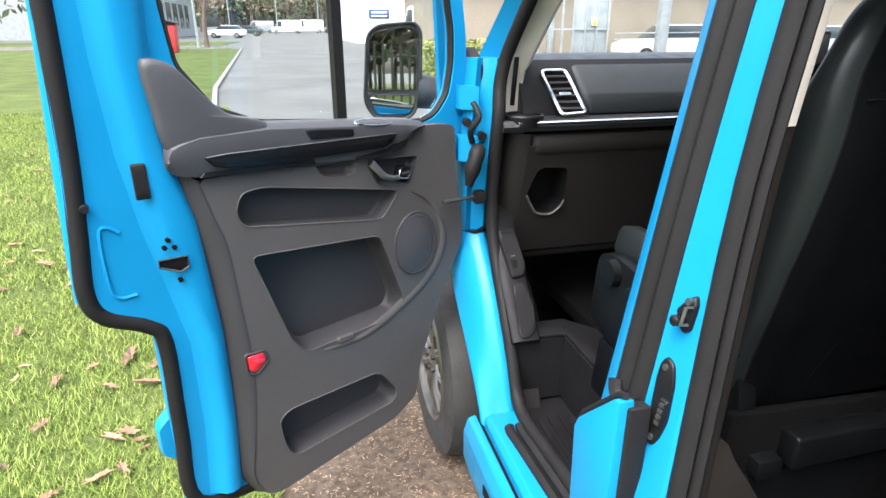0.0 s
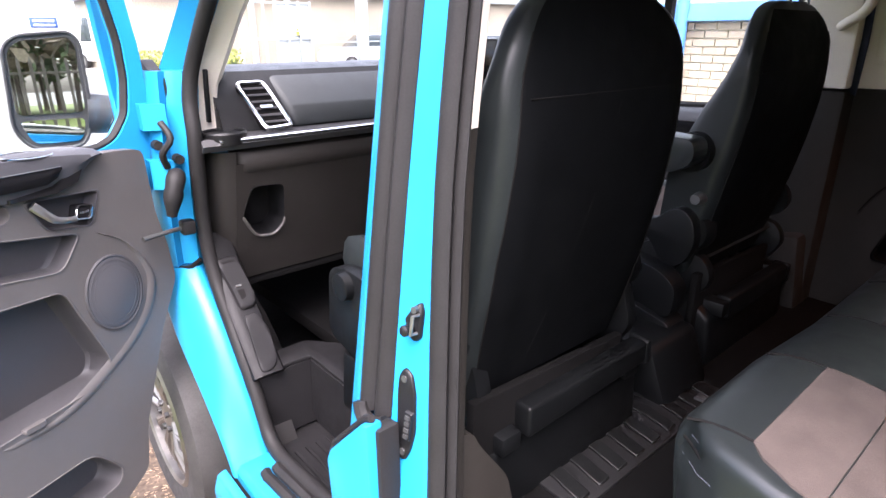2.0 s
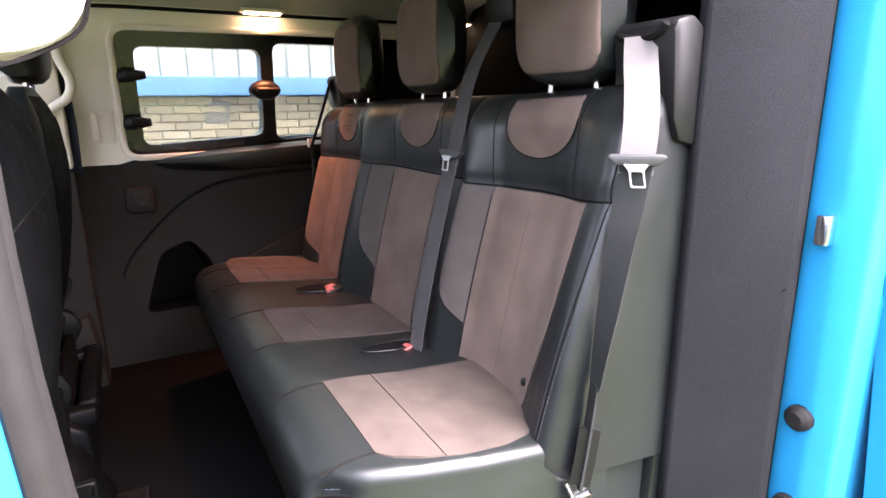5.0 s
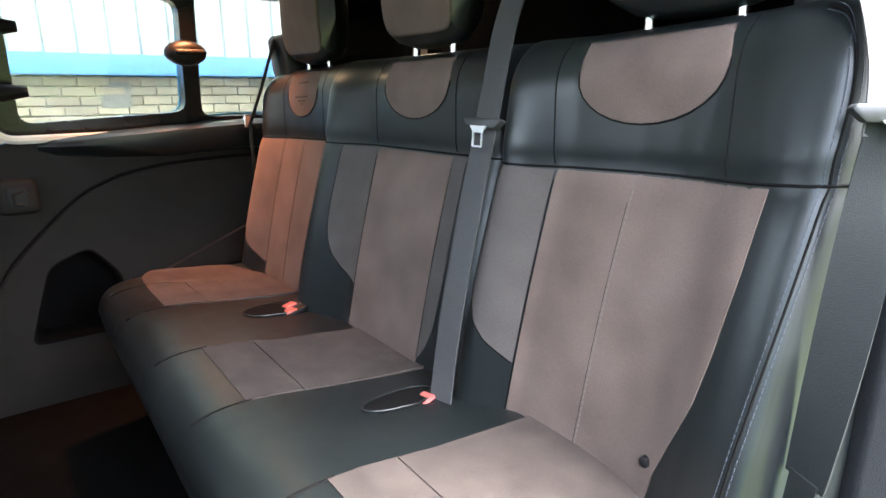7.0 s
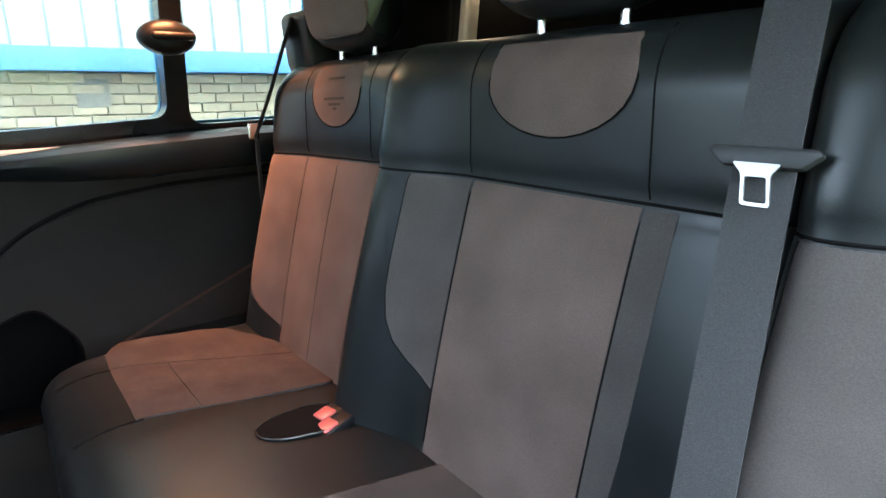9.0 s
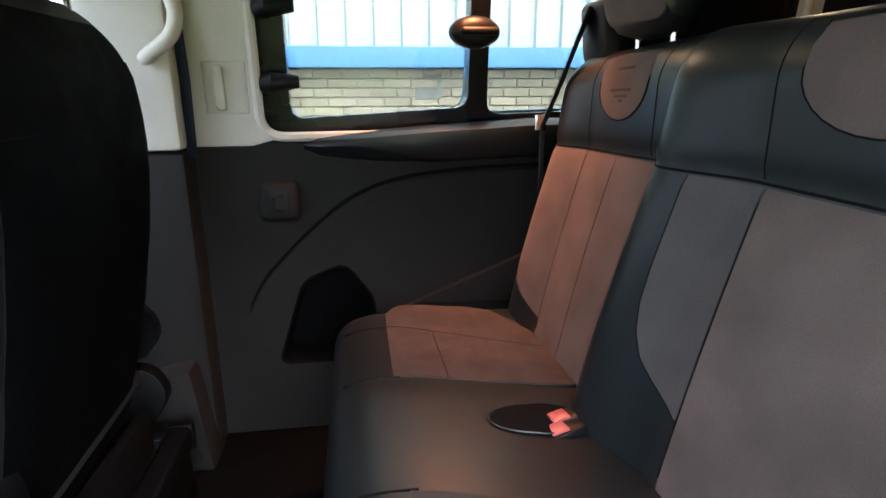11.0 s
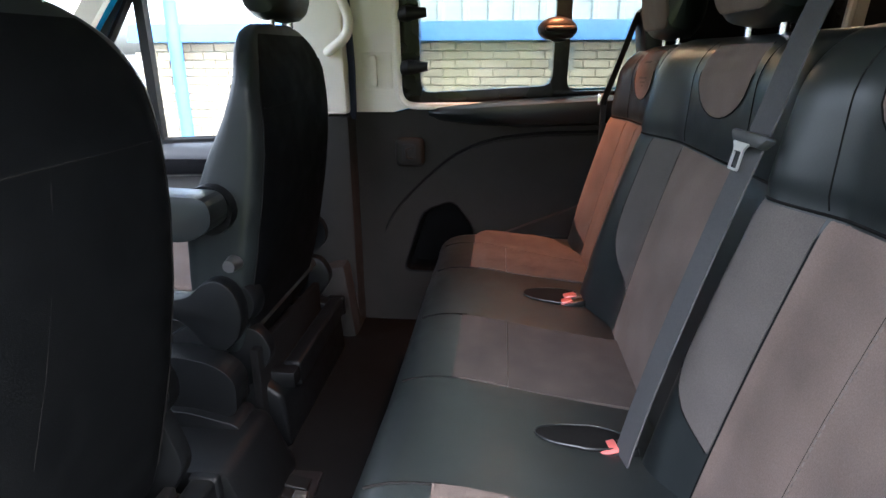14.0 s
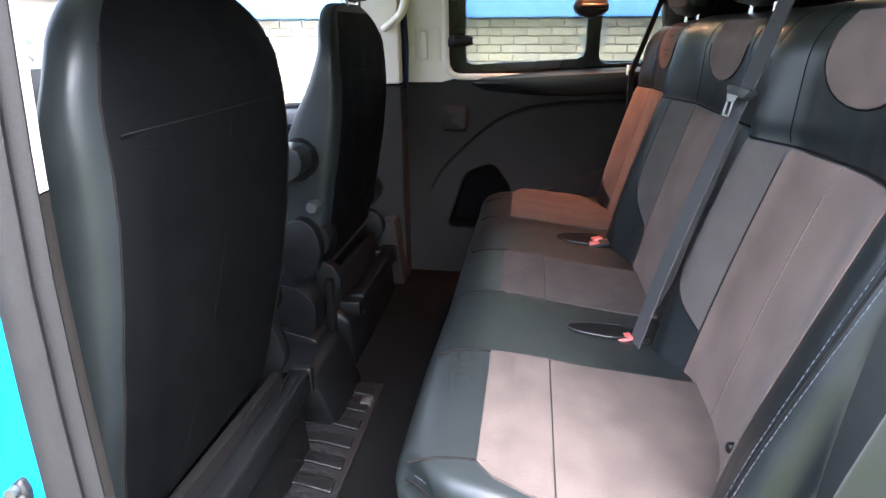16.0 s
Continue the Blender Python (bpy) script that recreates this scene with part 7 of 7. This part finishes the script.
LEAF_MESHES = []
for i in range(6):
    me = mesh_of("fallen_leaf", leaf_bm(i, 0.05))
    me.materials.append(LEAF)
    LEAF_MESHES.append(me)
for i in range(290):
    y = 0.3 + 8.0 * rnd.random() ** 1.5
    x = -1.66 - 0.11 * max(0, y - 1.6) - (1.6 + 0.45 * y) * rnd.random() ** 1.1
    ob = new("fallen_leaf", LEAF_MESHES[i % 6])
    s = rnd.uniform(0.4, 1.0) * (1.45 if i % 4 == 0 else 1.0)
    ob.matrix_world = pose(x, y, 0.045, rnd.uniform(-15, 15), rnd.uniform(-15, 15), rnd.uniform(0, 360)) @ Matrix.Diagonal((s, s, s, 1))
    tagged(ob, "curled brown fallen leaf on the grass", "leaf", "fallen leaves")
# litter on the earth by the wheel
verts, faces = [], []
for i in range(12000):
    x, y = rnd.uniform(-1.7, -0.4), rnd.uniform(0.3, 3.5)
    a, l, w = rnd.uniform(0, math.tau), rnd.uniform(0.004, 0.016), rnd.uniform(0.0006, 0.0018)
    dx, dy, z = math.cos(a), math.sin(a), rnd.uniform(0.014, 0.02)
    k = len(verts)
    verts += [(x - dy * w, y + dx * w, z), (x + dy * w, y - dx * w, z), (x + dx * l + dy * w, y + dy * l - dx * w, z + 0.002), (x + dx * l - dy * w, y + dy * l + dx * w, z + 0.002)]
    faces.append((k, k + 1, k + 2, k + 3))
me = bpy.data.meshes.new("leaf_litter")
me.from_pydata(verts, [], faces)
me.materials.append(LITTER)
tagged(new("leaf_litter", me), "dry needles and leaf scraps on bare earth", "litter", kind="stuff")

# ---- building alongside: brick base, blue flashing, white ribbed cladding ----
WX = 4.5
depot = thing("depot_building", (WX, -2, 0), "long depot with a buff brick base and white ribbed cladding", "building")
part("wall", rbox(WX + 0.012, WX + 12, -14, 2.95, 0, 1.60, 0), MORTAR, depot, soft=False)
part("flashing", prism([(WX - 0.14, 1.585), (WX - 0.14, 1.60), (WX - 0.10, 1.74), (WX + 0.1, 1.76), (WX + 0.1, 1.585)], -14, 3.0, "y"), BLUE_TRIM, depot, "blue metal flashing")
sheet = []
y = -14.0
while y < 2.9:
    sheet += [(y, 0.0), (y + 0.155, 0.0), (y + 0.17, 0.03), (y + 0.21, 0.03)]
    y += 0.225
bm = bmesh.new()
rows = [[bm.verts.new((WX + 0.06 - d, yy, z)) for yy, d in sheet] for z in (1.74, 5.5)]
for i in range(len(sheet) - 1):
    bm.faces.new((rows[0][i], rows[0][i + 1], rows[1][i + 1], rows[1][i]))
part("cladding", bm, CLADDING, depot, "white ribbed metal cladding", soft=False)
part("core", rbox(WX + 0.08, WX + 12, -13.9, 2.93, 1.6, 5.5, 0), CLADDING, depot, soft=False)
part("roof", prism([(WX - 0.3, 5.45), (WX + 12.3, 5.45), (WX + 6, 7.2)], -14.3, 3.2, "y"), GALV, depot, soft=False)
part("downpipe", tube([(WX - 0.13, 2.55, 0), (WX - 0.13, 2.55, 3.2), (WX - 0.13, 2.75, 5.4)], 0.06, 10), BLUE_TRIM, depot, "blue rainwater pipe")
part("wall_plate", rbox(WX - 0.012, WX + 0.02, -1.05, -0.83, 1.33, 1.53, 0.004), STONE, depot, "small grey wall plate")

# pale paving slabs between the van and the depot
paving = tagged(part("pavement", rbox(1.55, 4.36, -4.0, 5.6, -0.02, 0.010, 0), MORTAR, None, "pale concrete slab paving beside the depot", soft=False), category="pavement", kind="structure")
slab_mesh = mesh_of("slab", rbox(-0.295, 0.295, -0.295, 0.295, 0.0, 0.022, 0.004, 1))
slab_mesh.materials.append(CONCRETE)
for i in range(4):
    for j in range(16):
        slab = new("slab", slab_mesh)
        slab.parent = paving
        slab.location = (1.86 + 0.605 * i + 0.3 * (j % 2), -3.7 + 0.605 * j, 0.009 + rnd.uniform(0, 0.003))

# yard in front: buff building, gate and posts
yard = thing("yard_building", (14, 24, 0), "buff brick building with a pale fascia", "building")
part("wall", rbox(5.0, 34, 24, 34, 0, 3.0, 0), BUFF_WALL, yard, soft=False)
part("fascia", rbox(4.8, 34.2, 23.7, 34, 3.0, 3.7, 0.02), GALV, yard)
part("roof", prism([(4.6, 3.7), (34.4, 3.7), (30, 6.0), (9, 6.0)], 23.6, 34.4, "y"), GALV, yard, soft=False)
for x in (9.3, 10.9):
    part("pier", rbox(x, x + 0.25, 23.9, 24.0, 0, 3.0, 0.01), GALV, yard)
gate = thing("steel_gate", (8.5, 20, 0), "tall grey steel security gate", "gate")
for i in range(7):
    x = 7.2 + 0.45 * i
    part("upright", rbox(x, x + 0.07, 20.0, 20.07, 0, 2.6, 0.01), GALV, gate)
for z in (0.2, 1.3, 2.5):
    part("cross_bar", rbox(7.2, 10.0, 20.02, 20.06, z, z + 0.06, 0.01), GALV, gate)
part("gate_sheet", rbox(8.55, 9.9, 20.08, 20.11, 0.1, 2.5, 0.01), GALV, gate)
part("warning_sign", rbox(9.25, 9.45, 19.97, 19.99, 1.45, 1.75, 0.004), WHITE, gate, "white warning sign")
part("warning_triangle", prism([(9.28, 1.60), (9.42, 1.60), (9.35, 1.73)], 19.955, 19.968, "y"), YELLOW, gate)
part("warning_panel", rbox(9.27, 9.43, 19.955, 19.968, 1.46, 1.58, 0.002), YELLOW, gate)
for x in (11.7, 15.4):
    post = thing("steel_post", (x, 19.5, 0), "grey galvanised steel post", "post", "yard posts")
    part("shaft", rbox(x, x + 0.35, 19.4, 19.75, 0, 5.0, 0.02), GALV, post)
    part("foot", rbox(x - 0.1, x + 0.45, 19.3, 19.85, 0, 0.05, 0.01), GALV, post)
rail = thing("wire_fence", (12.5, 19.6, 0), "low wire fence between posts", "fence")
for z in (1.0, 1.2):
    part("wire", tube([(10.0, 19.6, z), (18.0, 19.6, z + 0.05)], 0.02, 6), GALV, rail)

# white block further along the road
white_block = thing("white_building", (12, 60, 0), "white rendered building with a dark sign", "building")
part("wall", rbox(4.2, 26, 52, 85, 0, 4.0, 0), WHITE, white_block, soft=False)
part("roof", prism([(4.9, 4.0), (26.3, 4.0), (15, 6.0)], 51.7, 85.3, "y"), GALV, white_block, soft=False)
for x in (9.0, 13.0):
    part("shutter", rbox(x, x + 2.4, 51.9, 52.02, 0, 3.0, 0.02), GALV, white_block)
sign = part("sign_board", rbox(5.3, 7.0, 51.88, 51.99, 2.0, 2.7, 0.02), NAVY, white_block, "navy sign with white bars of lettering")
part("sign_bar", rbox(5.5, 6.8, 51.85, 51.875, 2.4, 2.55, 0.005), WHITE, sign)
part("sign_bar", rbox(5.5, 6.8, 51.85, 51.875, 2.12, 2.24, 0.005), WHITE, sign)
for k in range(3):
    pl = thing("pallet_stack", (6.2 + 1.3 * k, 50.5, 0), "stack of pale wooden pallets", "pallets", "pallet stacks")
    for j in range(6):
        part("pallet", rbox(5.7 + 1.3 * k, 6.7 + 1.3 * k, 50, 51, 0.22 * j, 0.22 * j + 0.12, 0.01), BUFF_WALL, pl)
left_block = thing("left_building", (-22, 80, 0), "grey flat-roofed workshop with teal doors", "building")
part("wall", rbox(-40, -15, 72, 100, 0, 5.0, 0), GALV, left_block, soft=False)
part("fascia", rbox(-40.3, -14.7, 71.7, 100, 5.0, 5.6, 0.02), WHITE, left_block)
for i in range(5):
    y = 74 + 4.6 * i
    w = part("window", rbox(-15.02, -14.9, y, y + 2.6, 1.0, 4.0, 0.02), CAR_GLASS, left_block)
part("door", rbox(-15.03, -14.88, 71.9, 73.6, 0, 2.6, 0.02), TEAL, left_block, "teal door")


def car(x, y, turn, paint, label, length=4.3, height=1.45, van_like=False):
    c = thing("parked_car", (0, 0, 0), label, "car", "parked cars")
    L, H = length / 2, height
    if van_like:
        body = [(-L, 0.35), (L, 0.35), (L, 0.9), (L - 0.7, 1.15), (L - 1.35, H - 0.05), (L - 1.6, H), (-L + 0.1, H), (-L, H - 0.2)]
        glass = [(L - 0.8, 1.2), (L - 1.35, H - 0.15), (L - 1.9, H - 0.15), (L - 1.9, 1.2)]
    else:
        body = [(-L, 0.35), (L, 0.35), (L, 0.75), (L - 0.25, 0.86), (L - 1.0, 0.95), (-L + 0.15, 0.98), (-L, 0.85)]
        glass = [(L - 1.05, 0.95), (L - 1.7, H - 0.04), (-L + 0.75, H - 0.04), (-L + 0.2, 0.97)]
    m = pose(x, y, 0, 0, 0, turn)
    bm = bmesh.new()
    merge(bm, prism(rounded(body, 0.12, 3), -0.86, 0.86, "x", 0.05), m)
    part("body", bm, paint, c)
    bm = bmesh.new()
    merge(bm, prism(rounded(glass, 0.1, 3), -0.80 if not van_like else -0.875, 0.80 if not van_like else 0.875, "x", 0.03), m)
    part("glasshouse", bm, CAR_GLASS, c)
    if not van_like:
        bm = bmesh.new()
        merge(bm, rbox(-0.72, 0.72, -L + 0.75, L - 1.75, H - 0.05, H, 0.03), m)
        part("roof", bm, paint, c)
    for sy in (-L + 0.8, L - 0.85):
        for sx in (-0.8, 0.8):
            bm = bmesh.new()
            merge(bm, tube([(sx - 0.1, sy, 0.32), (sx + 0.1, sy, 0.32)], 0.32, 20), m)
            wl = part("wheel", bm, TYRE, c)
            bm = bmesh.new()
            merge(bm, tube([(sx - 0.11, sy, 0.32), (sx + 0.11, sy, 0.32)], 0.2, 16), m)
            part("rim", bm, ALLOY, wl)
    return c


car(-8.5, 78, 80, WHITE, "white estate car parked at the roadside")
car(-7.0, 92, 78, CAR_DARK, "dark saloon car parked at the roadside", 4.3, 1.4)
car(-1.5, 118, 85, WHITE, "white van parked across the far end", 5.4, 2.3, True)
car(2.5, 122, 95, WHITE, "white van parked across the far end", 5.6, 2.4, True)
car(-6.5, 124, 90, SILVER, "silver van parked across the far end", 5.2, 2.2, True)
car(6.4, 95, 60, CAR_DARK, "dark off-road car parked by the pavement", 4.4, 1.75)
car(9.6, 88, 40, WHITE, "white hatchback parked by the pavement", 4.1, 1.5)
car(6.0, 31, 15, WHITE, "white panel van parked behind a hedge", 5.4, 2.4, True)
car(8.6, 30, 10, SILVER, "silver car parked behind a hedge", 4.3, 1.45)
car(13.6, 21.8, 80, WHITE, "white hatchback parked in front of the yard", 4.0, 1.5)
car(19.5, 20.8, 70, SILVER, "silver car parked in the yard", 4.3, 1.45)

# hedge of many small leaves
hedge = thing("hedge", (6.5, 18, 0), "clipped yellow-green hedge beside the road", "hedge")


def leaf_cloud(n, inside, size, seed):
    r = random.Random(seed)
    verts, faces = [], []
    while len(faces) < n:
        p = inside(r)
        if p is None:
            continue
        a, b = Vector((r.gauss(0, 1), r.gauss(0, 1), r.gauss(0, 1))).normalized(), Vector((r.gauss(0, 1), r.gauss(0, 1), r.gauss(0, 1)))
        b = (b - a * a.dot(b)).normalized()
        s = size * r.uniform(0.6, 1.4)
        k = len(verts)
        q = Vector(p)
        verts += [q - a * s, q + b * s * 0.45, q + a * s, q - b * s * 0.45]
        faces.append((k, k + 1, k + 2, k + 3))
    bm = bmesh.new()
    vs = [bm.verts.new(v) for v in verts]
    for f in faces:
        bm.faces.new([vs[i] for i in f])
    return bm


part("foliage", leaf_cloud(5000, lambda r: (r.uniform(2.6, 6.2), 18 + r.gauss(0, 0.35), r.uniform(0.02, 1.0 + 0.1 * math.sin(r.random() * 9))), 0.06, 5), HEDGE, hedge, soft=False)
part("stems", loft([[(2.7, 17.8, z), (6.1, 17.8, z), (6.1, 18.2, z), (2.7, 18.2, z)] for z in (0.0, 0.8)]), EVERGREEN, hedge)


def bare_tree(x, y, height, seed, label, lean=0.0, group="roadside trees"):
    r = random.Random(seed)
    t = thing("bare_tree", (x, y, 0), label, "tree", group)
    part("trunk", tube(curve([(x, y, -0.1), (x + 0.05, y, height * 0.2), (x + lean, y, height * 0.45), (x + lean * 1.5, y, height * 0.8)], 5), [height * 0.022 * (1 - 0.85 * k / 15) for k in range(16)], 10), BARK, t)
    bm = bmesh.new()
    for i in range(26):
        z0 = height * r.uniform(0.22, 0.75)
        a = r.uniform(0, math.tau)
        l = height * r.uniform(0.2, 0.42)
        p = Vector((x + lean * z0 / (height * 0.5), y, z0))
        q = p + Vector((math.cos(a), math.sin(a), r.uniform(0.5, 1.3))) * l * 0.6
        tube([p, (p + q) / 2 + Vector((0, 0, -0.05 * l)), q], [height * 0.006, height * 0.004, height * 0.0015], 5, bm=bm)
        for j in range(7):
            b = p.lerp(q, r.uniform(0.35, 1))
            e = b + Vector((r.gauss(0, 1), r.gauss(0, 1), r.uniform(0.1, 1.2))) * l * 0.25
            tube([b, e], [height * 0.0022, height * 0.0006], 4, bm=bm)
    part("limbs", bm, BARK, t)
    return t


bare_tree(-6.9, 44.6, 9, 3, "young bare roadside tree", 0.4)
# street lamps
for x, y in ((-7.3, 43.6), (-3.0, 108), (4.0, 112), (-9.5, 95)):
    lamp = thing("street_lamp", (x, y, 0), "slim pale street lamp post", "street lamp", "street lamps")
    part("pole", tube([(x, y, 0), (x, y, 4), (x, y, 8)], [0.09, 0.07, 0.05], 10), GALV, lamp)
    part("head", rbox(x - 0.1, x + 0.7, y - 0.12, y + 0.12, 7.95, 8.1, 0.04), GALV, lamp)
box = thing("grit_box", (-8.2, 36.5, 0), "red roadside bin with a sloping lid", "bin")
part("body", prism([(-9.2, 0.03), (-7.5, 0.03), (-7.4, 1.5), (-9.3, 1.5)], 36, 37.2, "y", 0.03), material("red_paint", (0.50, 0.03, 0.03), 0.5, stain=0.15), box)
part("lid", prism([(-9.4, 1.5), (-7.3, 1.5), (-7.3, 1.6), (-8.3, 1.85), (-9.4, 1.7)], 35.9, 37.3, "y", 0.02), DARK_TRIM, box)

# woods at the far end of the road, behind it and beside the verge
def woods(x0, x1, y0, y1, n, hmin, hmax, seed, label):
    r = random.Random(seed)
    w = thing("woodland", ((x0 + x1) / 2, (y0 + y1) / 2, 0), label, "woods", kind="stuff")
    bm = bmesh.new()
    spots = [(r.uniform(x0, x1), r.uniform(y0, y1), r.uniform(hmin, hmax)) for _ in range(n)]
    for x, y, hh in spots:
        tube([(x, y, 0), (x + r.gauss(0, 0.3), y, hh * 0.6), (x + r.gauss(0, 0.5), y, hh)], [hh * 0.014, hh * 0.009, hh * 0.002], 5, bm=bm)
    tagged(part("trunks", bm, BARK, w, soft=False), kind="stuff")

    def inside(r):
        x, y, hh = r.choice(spots)
        z = hh * r.uniform(0.25, 1.0)
        s = hh * 0.16 * (1.2 - abs(z / hh - 0.6))
        return (x + r.gauss(0, s), y + r.gauss(0, s), z)
    tagged(part("twigs", leaf_cloud(n * 150, inside, 0.55, seed), TWIGS, w, soft=False), kind="stuff")
    tagged(part("evergreens", leaf_cloud(n * 60, lambda r: (lambda p: (p[0], p[1], p[2] * 0.7))(inside(r)), 0.5, seed + 1), EVERGREEN, w, soft=False), kind="stuff")


woods(-60, 70, 140, 165, 130, 12, 20, 8, "bare winter woodland at the end of the road")
woods(-60, -26, -30, 60, 60, 8, 14, 9, "bare winter woodland beyond the grass")
woods(-30, 20, -45, -28, 60, 8, 14, 10, "bare winter woodland behind the van")
FENCE_WOOD = material("weathered_fence_wood", (0.075, 0.062, 0.048), 0.85, grain=0.3, grain_size=30, stain=0.3, stain_size=2)
fence = thing("palisade_fence", (-4, -14, 0), "tall brown weathered fence behind the van", "fence")
for i in range(70):
    x = -14 + 0.24 * i
    part("pale", prism([(x, 0.05), (x + 0.07, 0.05), (x + 0.07, 2.0), (x + 0.035, 2.1), (x, 2.0)], -14.02, -14.0, "y"), FENCE_WOOD, fence, soft=False)
for z in (0.4, 1.7):
    part("fence_rail", rbox(-14, 2.8, -14.08, -14.02, z, z + 0.06, 0.005), FENCE_WOOD, fence)

# ---- bricks of the depot wall ----
BW, BH, GAP = 0.215, 0.065, 0.010
brick_bm = rbox(0, 0.03, 0, BW, 0, BH, 0.004, 1)
brick_me = mesh_of("brick", brick_bm)
brick_me.materials.append(BRICK)
wall_part = [o for o in depot.children if o.name.startswith("wall")][0]
n = 0
rest = bmesh.new()
for row in range(21):
    z = 0.005 + row * (BH + GAP)
    for col in range(45):
        y = -7.2 + col * (BW + GAP) + (row % 2) * (BW + GAP) / 2
        jx = 0.0015 * ((row * 7 + col * 13) % 5)
        if 13 <= row and -2.6 < y < 4.3 and n < 300:
            b = new("brick", brick_me)
            b.parent = wall_part
            b.location = (WX - 0.008 - jx, y, z)
            n += 1
        else:
            one = [rest.verts.new((WX - 0.008 - jx + a, y + b, z + c)) for a, b, c in ((0, 0, 0), (0, BW, 0), (0, BW, BH), (0, 0, BH), (0.02, 0, 0), (0.02, BW, 0), (0.02, BW, BH), (0.02, 0, BH))]
            for f in ((0, 1, 2, 3), (0, 1, 5, 4), (1, 2, 6, 5), (2, 3, 7, 6), (3, 0, 4, 7)):
                rest.faces.new([one[i] for i in f])
tagged(part("brickwork", rest, BRICK, wall_part, soft=False), kind="stuff")
